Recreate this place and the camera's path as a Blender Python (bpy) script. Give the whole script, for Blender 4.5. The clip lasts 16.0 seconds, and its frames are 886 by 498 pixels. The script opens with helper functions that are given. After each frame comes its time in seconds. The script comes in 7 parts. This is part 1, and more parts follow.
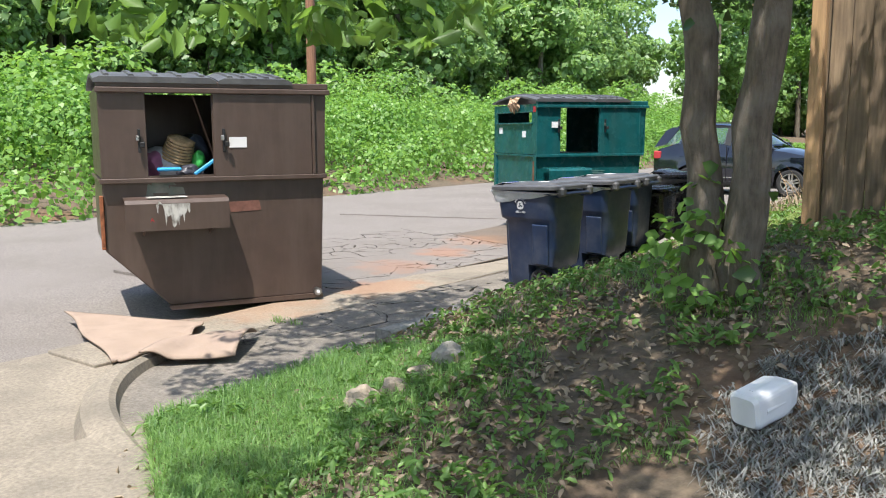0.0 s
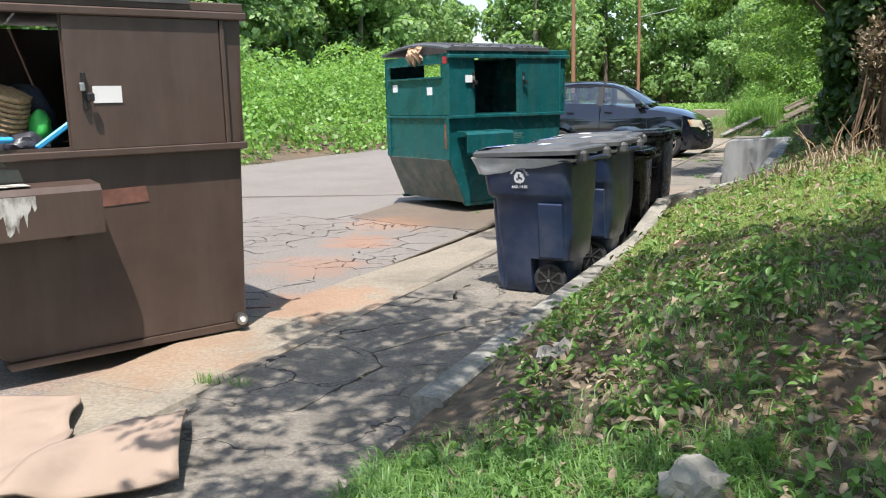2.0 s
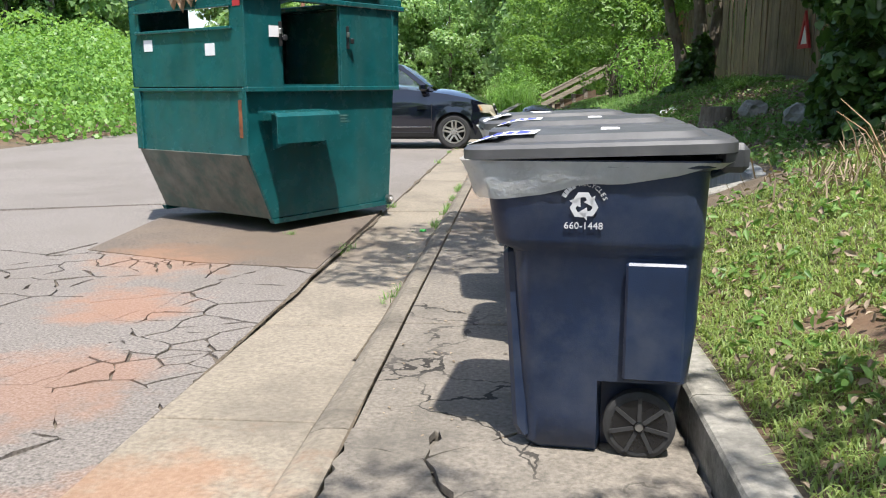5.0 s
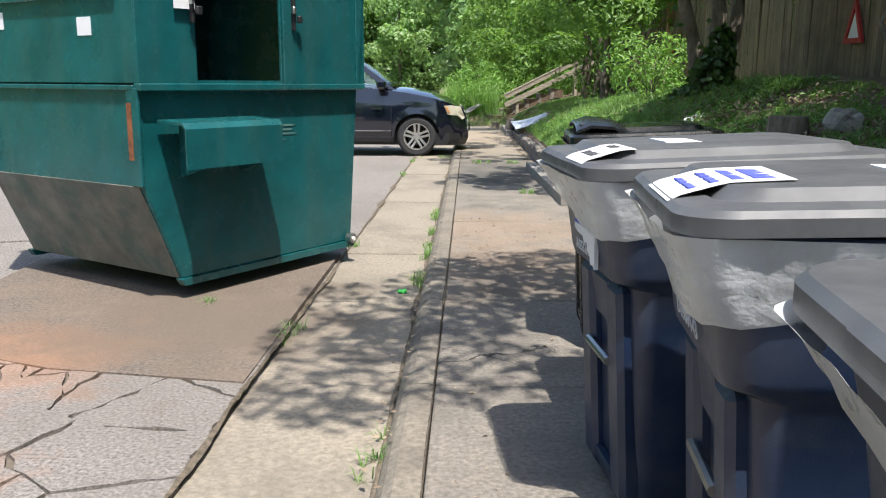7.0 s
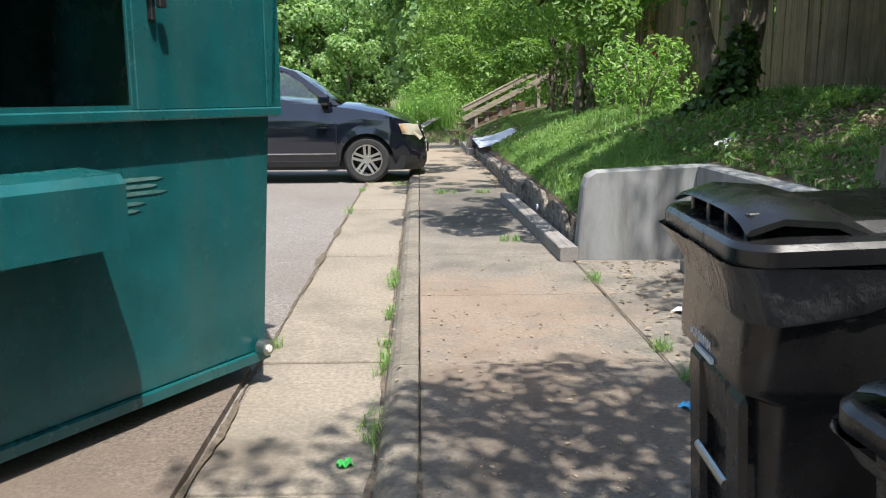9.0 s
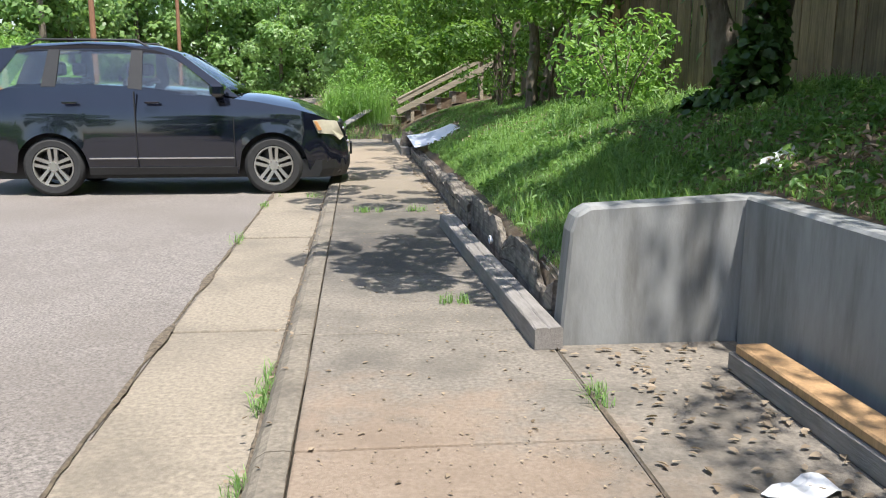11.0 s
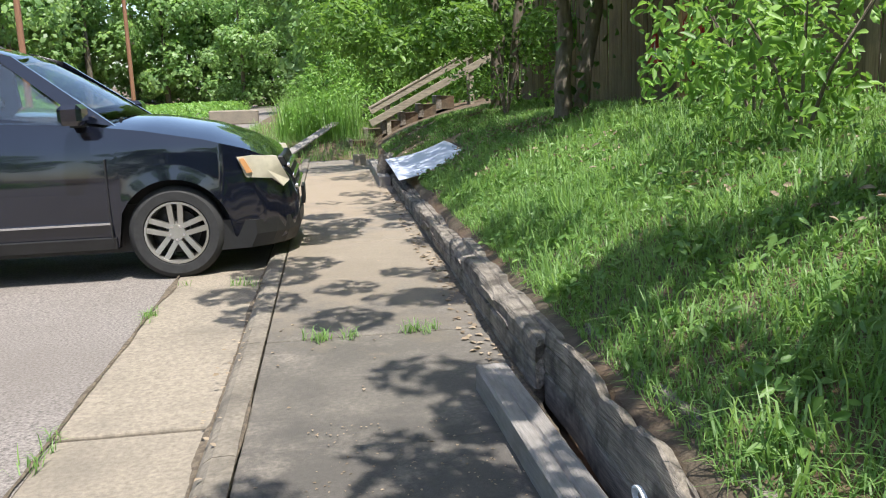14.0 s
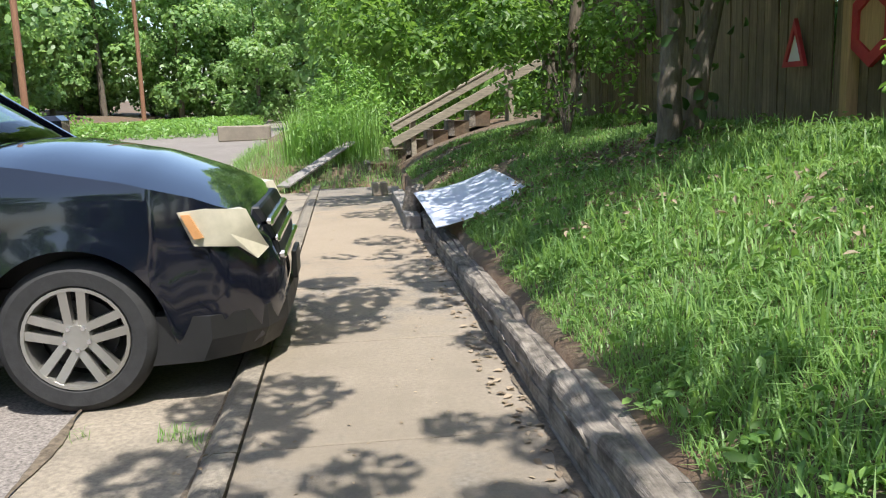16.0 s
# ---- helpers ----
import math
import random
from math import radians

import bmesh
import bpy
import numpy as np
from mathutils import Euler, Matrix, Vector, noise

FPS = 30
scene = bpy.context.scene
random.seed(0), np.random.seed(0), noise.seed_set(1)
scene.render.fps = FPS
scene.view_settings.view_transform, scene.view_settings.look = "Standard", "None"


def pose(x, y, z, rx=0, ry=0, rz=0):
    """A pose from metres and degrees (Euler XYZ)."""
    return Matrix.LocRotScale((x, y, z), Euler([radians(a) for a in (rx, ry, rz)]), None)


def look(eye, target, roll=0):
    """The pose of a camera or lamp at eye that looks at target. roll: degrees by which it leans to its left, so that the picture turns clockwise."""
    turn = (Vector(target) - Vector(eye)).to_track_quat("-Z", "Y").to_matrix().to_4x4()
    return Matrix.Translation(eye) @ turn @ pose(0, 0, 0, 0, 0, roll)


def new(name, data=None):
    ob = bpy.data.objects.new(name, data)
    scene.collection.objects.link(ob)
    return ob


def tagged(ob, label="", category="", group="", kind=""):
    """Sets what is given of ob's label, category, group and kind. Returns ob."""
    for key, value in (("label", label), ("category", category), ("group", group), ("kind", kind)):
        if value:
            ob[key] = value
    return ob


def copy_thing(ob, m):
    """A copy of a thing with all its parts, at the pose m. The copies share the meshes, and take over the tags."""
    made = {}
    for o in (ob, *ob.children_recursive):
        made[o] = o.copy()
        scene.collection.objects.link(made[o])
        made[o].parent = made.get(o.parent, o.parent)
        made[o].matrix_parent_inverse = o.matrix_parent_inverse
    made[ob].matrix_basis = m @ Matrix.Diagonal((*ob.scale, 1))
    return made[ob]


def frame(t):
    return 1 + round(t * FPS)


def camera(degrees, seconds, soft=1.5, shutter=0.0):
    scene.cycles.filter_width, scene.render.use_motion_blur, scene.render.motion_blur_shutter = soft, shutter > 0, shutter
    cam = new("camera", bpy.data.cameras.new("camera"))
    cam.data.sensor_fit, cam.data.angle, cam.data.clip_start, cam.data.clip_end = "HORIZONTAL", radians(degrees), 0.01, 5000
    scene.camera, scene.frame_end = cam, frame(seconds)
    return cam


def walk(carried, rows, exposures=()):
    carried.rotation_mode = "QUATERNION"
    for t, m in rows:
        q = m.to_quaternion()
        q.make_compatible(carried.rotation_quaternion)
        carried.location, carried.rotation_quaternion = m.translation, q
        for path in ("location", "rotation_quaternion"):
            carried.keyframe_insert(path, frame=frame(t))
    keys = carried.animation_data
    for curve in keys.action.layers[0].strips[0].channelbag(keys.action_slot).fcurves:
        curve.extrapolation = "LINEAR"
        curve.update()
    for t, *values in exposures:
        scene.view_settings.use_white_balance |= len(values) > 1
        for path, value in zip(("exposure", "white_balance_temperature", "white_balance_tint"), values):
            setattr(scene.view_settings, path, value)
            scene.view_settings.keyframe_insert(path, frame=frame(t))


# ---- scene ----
cam = camera(55.5, 16.0, soft=1.1)
PATH = [
    (0, (5.619, -2.725, 1.687), (4.406, -1.159, 1.412), -0.3),
    (0.5, (4.993, -2.374, 1.659), (3.869, -0.739, 1.408), -0.8),
    (1, (4.339, -2.027, 1.617), (3.264, -0.361, 1.36), -0.6),
    (1.5, (3.705, -1.695, 1.55), (2.735, 0.026, 1.234), -0.6),
    (2, (2.997, -1.29, 1.511), (2.171, 0.498, 1.164), -1.5),
    (2.5, (2.449, -0.882, 1.468), (1.812, 0.976, 1.091), -2.5),
    (3, (1.916, -0.386, 1.446), (1.386, 1.507, 1.076), -2.7),
    (3.5, (1.492, 0.104, 1.411), (1.105, 2.026, 1.019), -2.5),
    (4, (1.167, 0.71, 1.401), (0.852, 2.652, 1.041), -2.5),
    (4.2, (1.024, 0.954, 1.371), (0.774, 2.908, 1.021), -2.4),
    (6.3, (0.301, 3.552, 1.297), (0.145, 5.496, 0.853), 0.7),
    (6.5, (0.226, 3.779, 1.307), (0.097, 5.726, 0.87), 0.5),
    (7, (0.139, 4.438, 1.322), (0.082, 6.398, 0.933), 0.3),
    (7.5, (0.066, 5.061, 1.342), (0.111, 7.024, 0.965), -0.7),
    (8, (0.073, 5.692, 1.33), (0.195, 7.651, 0.947), 0.7),
    (8.5, (0.033, 6.267, 1.351), (0.085, 8.232, 0.978), 1.5),
    (9, (0.013, 6.856, 1.37), (0.066, 8.822, 1.005), -0.3),
    (9.5, (-0.01, 7.493, 1.404), (0.022, 9.466, 1.082), -0.8),
    (10, (0.024, 8.088, 1.384), (0.161, 10.06, 1.079), 0.1),
    (10.2, (0.069, 8.354, 1.368), (0.259, 10.319, 1.047), 0.4),
    (12.3, (0.503, 11.4, 1.356), (0.691, 13.347, 0.937), -0.2),
    (12.5, (0.514, 11.683, 1.349), (0.693, 13.63, 0.929), -0.0),
    (13, (0.489, 12.404, 1.371), (0.677, 14.353, 0.965), -1.2),
    (13.5, (0.491, 13.178, 1.343), (0.762, 15.117, 0.938), -2.1),
    (14, (0.437, 13.834, 1.398), (0.685, 15.781, 1.012), -2.2),
    (14.5, (0.407, 14.522, 1.377), (0.637, 16.466, 0.97), -2.7),
    (15, (0.395, 15.25, 1.391), (0.568, 17.205, 1.007), -2.5),
    (15.5, (0.43, 15.994, 1.384), (0.636, 17.952, 1.033), -2.9),
    (16, (0.505, 16.736, 1.365), (0.715, 18.694, 1.015), -2.0),
]
walk(cam, [(t, look(eye, target, roll)) for t, eye, target, roll in PATH])

# ---- place ----
# world and sun
SUN_EL, SUN_FROM = radians(67), Vector((0.32, -0.947))
world = bpy.data.worlds.new("sky")
scene.world = world
world.use_nodes = True
wn = world.node_tree.nodes
sky = wn.new("ShaderNodeTexSky")
sky.sky_type, sky.sun_disc = "NISHITA", False
sky.sun_elevation = SUN_EL
sky.sun_rotation = math.atan2(SUN_FROM.x, SUN_FROM.y)
sky.air_density, sky.dust_density = 1.0, 1.5
wn["Background"].inputs[1].default_value = 0.15
world.node_tree.links.new(sky.outputs[0], wn["Background"].inputs[0])
sun = new("sun", bpy.data.lights.new("sun", "SUN"))
sun.data.energy, sun.data.angle, sun.data.color = 4.4, radians(0.6), (1.0, 0.96, 0.90)
sd = Vector((SUN_FROM.x * math.cos(SUN_EL), SUN_FROM.y * math.cos(SUN_EL), math.sin(SUN_EL)))
sun.matrix_world = look(sd * 40, (0, 0, 0))
scene.view_settings.exposure = 0.88

rng = np.random.default_rng(7)


# materials
def ramp(nt, fac, stops):
    r = nt.nodes.new("ShaderNodeValToRGB")
    els = r.color_ramp.elements
    while len(els) < len(stops):
        els.new(0.5)
    for e, (p, c) in zip(els, stops):
        e.position, e.color = p, (*c, 1)
    nt.links.new(fac, r.inputs[0])
    return r.outputs[0]


def noise_tex(nt, coord, scale, detail=6, rough=0.6, stretch=None):
    n = nt.nodes.new("ShaderNodeTexNoise")
    n.inputs["Scale"].default_value, n.inputs["Detail"].default_value, n.inputs["Roughness"].default_value = scale, detail, rough
    if stretch:
        mp = nt.nodes.new("ShaderNodeMapping")
        mp.inputs["Scale"].default_value = stretch
        nt.links.new(coord, mp.inputs[0])
        coord = mp.outputs[0]
    nt.links.new(coord, n.inputs["Vector"])
    return n.outputs["Fac"]


def mixc(nt, fac, a, b, mode="MIX"):
    m = nt.nodes.new("ShaderNodeMix")
    m.data_type, m.blend_type = "RGBA", mode
    for sock, v in ((m.inputs[0], fac), (m.inputs[6], a), (m.inputs[7], b)):
        if isinstance(v, (int, float)):
            sock.default_value = v
        elif isinstance(v, tuple):
            sock.default_value = (*v, 1)
        else:
            nt.links.new(v, sock)
    return m.outputs[2]


def mathn(nt, op, a, b=0.0):
    m = nt.nodes.new("ShaderNodeMath")
    m.operation = op
    for sock, v in ((m.inputs[0], a), (m.inputs[1], b)):
        if isinstance(v, (int, float)):
            sock.default_value = v
        else:
            nt.links.new(v, sock)
    return m.outputs[0]


def material(name, base, rough=0.6, metal=0.0, var=0.25, scale=6.0, dirt=None, dirt_amount=0.4, dirt_scale=1.5, bump=0.15, bump_scale=40.0,
             stretch=None, rand=0.0, coat=0.0, world_space=True, stain_sun_spots=(), dirt_stretch=None, cracks=None):
    """A principled material: a base colour with grain and dirt at two sizes, spots of stain and sunlit tone, and fine
    relief.
    """
    m = bpy.data.materials.new(name)
    m.use_nodes = True
    nt = m.node_tree
    b = nt.nodes["Principled BSDF"]
    tc = nt.nodes.new("ShaderNodeTexCoord")
    co = tc.outputs["Object"]
    if world_space:
        co = nt.nodes.new("ShaderNodeNewGeometry").outputs["Position"]
    lo, hi = [tuple(c * (1 - var) for c in base), tuple(min(1, c * (1 + var)) for c in base)]
    col = ramp(nt, noise_tex(nt, co, scale, stretch=stretch), [(0.3, lo), (0.7, hi)])
    if dirt:
        f = ramp(nt, noise_tex(nt, co, dirt_scale, 8, 0.65, dirt_stretch), [(0.45, (0, 0, 0)), (0.65, (1, 1, 1))])
        col = mixc(nt, mathn(nt, "MULTIPLY", f, dirt_amount), col, dirt)
    for (sx, sy), rad, tint, amount in stain_sun_spots:
        d = nt.nodes.new("ShaderNodeVectorMath")
        d.operation = "DISTANCE"
        flat = nt.nodes.new("ShaderNodeVectorMath")
        flat.operation = "MULTIPLY"
        flat.inputs[1].default_value = (1, 1, 0)
        nt.links.new(co, flat.inputs[0])
        nt.links.new(flat.outputs[0], d.inputs[0])
        d.inputs[1].default_value = (sx, sy, 0)
        near = mathn(nt, "SUBTRACT", 1.0, mathn(nt, "DIVIDE", d.outputs["Value"], rad))
        f = mathn(nt, "MULTIPLY", mathn(nt, "ADD", near, mathn(nt, "MULTIPLY", mathn(nt, "SUBTRACT", noise_tex(nt, co, 2.6, 8, 0.7), 0.55), 2.2)), 2.0)
        f.node.use_clamp = True
        col = mixc(nt, mathn(nt, "MULTIPLY", f, amount), col, tint)
    if cracks:
        # thin wandering cracks in patches: (cells per metre, width, up to y, tint)
        cs, cw, cy, ct = cracks
        wob = nt.nodes.new("ShaderNodeVectorMath")
        wob.operation = "MULTIPLY_ADD"
        nz = nt.nodes.new("ShaderNodeTexNoise")
        nz.inputs["Scale"].default_value, nz.inputs["Detail"].default_value = 3.0, 5
        nt.links.new(co, nz.inputs["Vector"])
        nt.links.new(nz.outputs["Color"], wob.inputs[0])
        wob.inputs[1].default_value = (0.5, 0.5, 0.5)
        nt.links.new(co, wob.inputs[2])
        vo = nt.nodes.new("ShaderNodeTexVoronoi")
        vo.feature = "DISTANCE_TO_EDGE"
        vo.inputs["Scale"].default_value = cs
        nt.links.new(wob.outputs[0], vo.inputs["Vector"])
        line = mathn(nt, "LESS_THAN", vo.outputs["Distance"], mathn(nt, "MULTIPLY", noise_tex(nt, co, 1.1, 4), cw * 2))
        sx = nt.nodes.new("ShaderNodeSeparateXYZ")
        nt.links.new(co, sx.inputs[0])
        line = mathn(nt, "MULTIPLY", line, mathn(nt, "LESS_THAN", sx.outputs[1], cy))
        patch = ramp(nt, noise_tex(nt, co, 0.55, 3), [(0.46, (0, 0, 0)), (0.54, (1, 1, 1))])
        col = mixc(nt, mathn(nt, "MULTIPLY", line, patch), col, ct)
    if rand:
        inf = nt.nodes.new("ShaderNodeObjectInfo")
        k = mathn(nt, "ADD", mathn(nt, "MULTIPLY", inf.outputs["Random"], 2 * rand), 1 - rand)
        hsv = nt.nodes.new("ShaderNodeHueSaturation")
        nt.links.new(k, hsv.inputs["Value"])
        nt.links.new(col, hsv.inputs["Color"])
        col = hsv.outputs[0]
    nt.links.new(col, b.inputs["Base Color"])
    r = mathn(nt, "ADD", mathn(nt, "MULTIPLY", noise_tex(nt, co, scale * 2.3), 0.3), rough - 0.15)
    nt.links.new(r, b.inputs["Roughness"])
    b.inputs["Metallic"].default_value = metal
    b.inputs["Coat Weight"].default_value = coat
    b.inputs["Coat Roughness"].default_value = 0.04
    if bump:
        bp = nt.nodes.new("ShaderNodeBump")
        bp.inputs["Strength"].default_value, bp.inputs["Distance"].default_value = bump, 0.01
        nt.links.new(noise_tex(nt, co, bump_scale, 4, stretch=stretch), bp.inputs["Height"])
        nt.links.new(bp.outputs[0], b.inputs["Normal"])
    return m


def leaf_material(name, lo, hi, transl=0.35, rough=0.45):
    """Foliage: each leaf takes its own green, and lets light through."""
    m = bpy.data.materials.new(name)
    m.use_nodes = True
    nt = m.node_tree
    b = nt.nodes["Principled BSDF"]
    geo = nt.nodes.new("ShaderNodeNewGeometry")
    n2 = noise_tex(nt, geo.outputs["Position"], 0.35, 3)
    f = mathn(nt, "ADD", mathn(nt, "MULTIPLY", geo.outputs["Random Per Island"], 0.65), mathn(nt, "MULTIPLY", n2, 0.5))
    col = ramp(nt, f, [(0.15, lo), (0.85, hi)])
    nt.links.new(col, b.inputs["Base Color"])
    b.inputs["Roughness"].default_value = rough
    tr = nt.nodes.new("ShaderNodeBsdfTranslucent")
    nt.links.new(mixc(nt, 0.5, col, (hi[0] * 1.3, hi[1] * 1.3, hi[2] * 0.6)), tr.inputs[0])
    mx = nt.nodes.new("ShaderNodeMixShader")
    mx.inputs[0].default_value = transl
    nt.links.new(b.outputs[0], mx.inputs[1])
    nt.links.new(tr.outputs[0], mx.inputs[2])
    nt.links.new(mx.outputs[0], nt.nodes["Material Output"].inputs[0])
    return m


def glass_material(name, tint, rough=0.02):
    m = bpy.data.materials.new(name)
    m.use_nodes = True
    b = m.node_tree.nodes["Principled BSDF"]
    b.inputs["Base Color"].default_value = (*tint, 1)
    b.inputs["Roughness"].default_value = rough
    b.inputs["Transmission Weight"].default_value = 1.0
    b.inputs["IOR"].default_value = 1.8
    return m


STAINS = (((-0.6, 4.2), 0.8, (0.42, 0.17, 0.07), 0.33), ((-0.9, 2.6), 1.0, (0.36, 0.18, 0.09), 0.33), ((-1.6, 5.6), 0.7, (0.36, 0.15, 0.07), 0.33), ((-2.2, 8.4), 0.9, (0.34, 0.16, 0.08), 0.4), ((-1.9, 7.0), 0.6, (0.33, 0.15, 0.08), 0.5), ((-1.3, 9.2), 1.3, (0.13, 0.10, 0.075), 0.7))
ASPHALT = material("asphalt", (0.198, 0.176, 0.160), 0.85, var=0.6, scale=60, dirt=(0.145, 0.125, 0.108), dirt_amount=0.5, dirt_scale=0.5, bump=0.5, bump_scale=120, stain_sun_spots=STAINS)
CONCRETE = material("concrete", (0.255, 0.218, 0.170), 0.85, var=0.3, scale=40, dirt=(0.13, 0.113, 0.092), dirt_amount=0.55, dirt_scale=1.3, bump=0.4, bump_scale=150, stain_sun_spots=STAINS)
# The last two spots paint the far walk's sunlit tan.
WALK = material("sidewalk_concrete", (0.205, 0.18, 0.15), 0.88, var=0.38, scale=45, dirt=(0.10, 0.09, 0.076), dirt_amount=0.65, dirt_scale=1.6, bump=0.5, bump_scale=140, stain_sun_spots=(((0.35, 12.2), 1.3, (0.29, 0.20, 0.135), 0.45), ((0.5, 11.0), 0.9, (0.27, 0.19, 0.13), 0.4), ((0.7, 16.3), 1.5, (0.055, 0.05, 0.046), 0.75), ((0.6, 17.7), 1.3, (0.085, 0.078, 0.068), 0.6), ((0.45, 19.2), 1.7, (0.085, 0.077, 0.066), 0.6), ((0.6, 10.2), 1.2, (0.10, 0.07, 0.05), 0.5), ((0.55, 25.5), 4.2, (0.32, 0.25, 0.175), 0.65), ((0.6, 20.8), 2.6, (0.27, 0.22, 0.16), 0.55)), cracks=(1.5, 0.010, 8.6, (0.03, 0.026, 0.022)))
WALLC = material("cast_concrete", (0.265, 0.272, 0.272), 0.8, var=0.2, scale=5, dirt=(0.12, 0.116, 0.108), dirt_amount=0.7, dirt_scale=2.2, bump=0.3, bump_scale=60, stretch=(1, 1, 0.35), dirt_stretch=(2.2, 2.2, 0.35))
KERBC = material("kerb_concrete", (0.28, 0.265, 0.235), 0.88, var=0.3, scale=35, dirt=(0.10, 0.095, 0.085), dirt_amount=0.8, dirt_scale=3.0, bump=0.5, bump_scale=120)
KERBLOW = material("low_kerb_concrete", (0.205, 0.178, 0.142), 0.88, var=0.35, scale=35, dirt=(0.09, 0.078, 0.064), dirt_amount=0.7, dirt_scale=2.4, bump=0.5, bump_scale=120)
SOIL = material("soil", (0.115, 0.088, 0.060), 0.95, var=0.4, scale=12, dirt=(0.17, 0.085, 0.045), dirt_amount=0.6, dirt_scale=0.7, bump=1.0, bump_scale=30)
BROWN = material("brown_paint", (0.074, 0.049, 0.039), 0.36, var=0.15, scale=4, dirt=(0.105, 0.076, 0.062), dirt_amount=0.45, dirt_scale=2.0, bump=0.08, bump_scale=8, world_space=False, dirt_stretch=(3.5, 3.5, 0.45))
GREEN = material("green_paint", (0.007, 0.088, 0.094), 0.26, var=0.25, scale=3, dirt=(0.035, 0.105, 0.10), dirt_amount=0.45, dirt_scale=2.0, bump=0.08, bump_scale=8, world_space=False, dirt_stretch=(3.5, 3.5, 0.45))
GREYSCUFF = material("scuffed_primer", (0.14, 0.14, 0.12), 0.6, var=0.35, scale=5, dirt=(0.03, 0.09, 0.08), dirt_amount=0.7, dirt_scale=4, bump=0.1, world_space=False)
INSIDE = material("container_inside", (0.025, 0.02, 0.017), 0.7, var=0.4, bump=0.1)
RUST = material("rust", (0.22, 0.075, 0.03), 0.85, var=0.5, scale=20, bump=0.3)
WHITE = material("white_paper", (0.75, 0.75, 0.76), 0.7, var=0.05, bump=0.0)
LIDGREY = material("grey_lid_plastic", (0.075, 0.076, 0.081), 0.5, var=0.15, scale=8, dirt=(0.16, 0.16, 0.16), dirt_amount=0.35, dirt_scale=5, bump=0.06, bump_scale=300)
BINBLUE = material("navy_plastic", (0.014, 0.027, 0.064), 0.36, var=0.15, scale=5, dirt=(0.085, 0.095, 0.12), dirt_amount=0.4, dirt_scale=4, bump=0.1, bump_scale=250)
BINBLACK = material("black_plastic", (0.009, 0.009, 0.010), 0.26, var=0.2, scale=5, dirt=(0.03, 0.029, 0.027), dirt_amount=0.25, dirt_scale=4, bump=0.06, bump_scale=250)
RUBBER = material("rubber", (0.028, 0.028, 0.029), 0.8, var=0.2, scale=15, bump=0.2, world_space=False)
STEEL = material("steel", (0.45, 0.45, 0.44), 0.35, metal=1.0, var=0.15, bump=0.05)
CHROME = material("chrome", (0.75, 0.75, 0.76), 0.15, metal=1.0, var=0.05, bump=0)
ALLOY = material("alloy", (0.50, 0.49, 0.46), 0.38, metal=0.85, var=0.12, scale=12, dirt=(0.2, 0.17, 0.14), dirt_amount=0.4, bump=0.05, world_space=False)
CARPAINT = material("car_paint", (0.007, 0.009, 0.018), 0.10, metal=0.2, var=0.2, scale=3, bump=0, coat=1.0, world_space=False)
CARPLASTIC = material("car_plastic", (0.015, 0.015, 0.016), 0.5, var=0.2, bump=0.1, world_space=False)
OLDWOOD = material("weathered_timber", (0.23, 0.20, 0.17), 0.9, var=0.5, scale=5, dirt=(0.035, 0.028, 0.022), dirt_amount=0.8, dirt_scale=6, bump=1.0, bump_scale=14, stretch=(9, 0.9, 9), world_space=False)
GREYWOOD = material("grey_beam", (0.26, 0.24, 0.225), 0.9, var=0.2, scale=7, dirt=(0.16, 0.145, 0.13), dirt_amount=0.5, dirt_scale=5, bump=0.8, bump_scale=14, stretch=(9, 0.9, 9), world_space=False)
FENCEWOOD = material("fence_board", (0.205, 0.148, 0.094), 0.9, var=0.35, scale=6, dirt=(0.105, 0.078, 0.054), dirt_amount=0.6, dirt_scale=2, bump=0.5, bump_scale=20, stretch=(7, 7, 0.5), rand=0.25)
NEWWOOD = material("new_post", (0.42, 0.26, 0.13), 0.8, var=0.2, scale=8, bump=0.3, bump_scale=20, stretch=(7, 7, 0.5))
BARK = material("bark", (0.145, 0.118, 0.09), 0.95, var=0.4, scale=9, dirt=(0.22, 0.20, 0.17), dirt_amount=0.5, dirt_scale=5, bump=1.0, bump_scale=25, stretch=(3, 3, 0.8))
POLEWOOD = material("pole_wood", (0.26, 0.13, 0.075), 0.85, var=0.3, scale=6, bump=0.4, stretch=(8, 8, 0.4))
REDPAINT = material("red_paint", (0.40, 0.03, 0.035), 0.6, var=0.2, scale=6, bump=0.2)
CARPET = material("carpet_back", (0.335, 0.25, 0.195), 0.95, var=0.15, scale=6, dirt=(0.27, 0.20, 0.15), dirt_amount=0.5, dirt_scale=3, bump=0.5, bump_scale=160)
# The lavender base carries the sky's reflection on the pale sheet.
SHEETM = material("sheet_sky_tint", (0.52, 0.56, 0.68), 0.65, var=0.12, scale=3, dirt=(0.42, 0.43, 0.49), dirt_amount=0.4, dirt_scale=3, bump=0.15, bump_scale=12)
STONE = material("stone", (0.33, 0.27, 0.20), 0.9, var=0.3, scale=9, dirt=(0.13, 0.12, 0.11), dirt_amount=0.5, dirt_scale=6, bump=0.7, bump_scale=30)
LEAF_TREE = leaf_material("tree_leaf", (0.045, 0.115, 0.028), (0.21, 0.36, 0.08), 0.5)
# Distant leaves are paler: the haze over the woods is put into their colour.
LEAF_FAR = leaf_material("hazy_wood_leaf", (0.075, 0.17, 0.06), (0.34, 0.51, 0.20), 0.5)
LEAF_VINE = leaf_material("vine_leaf", (0.09, 0.22, 0.045), (0.25, 0.44, 0.10), 0.45)
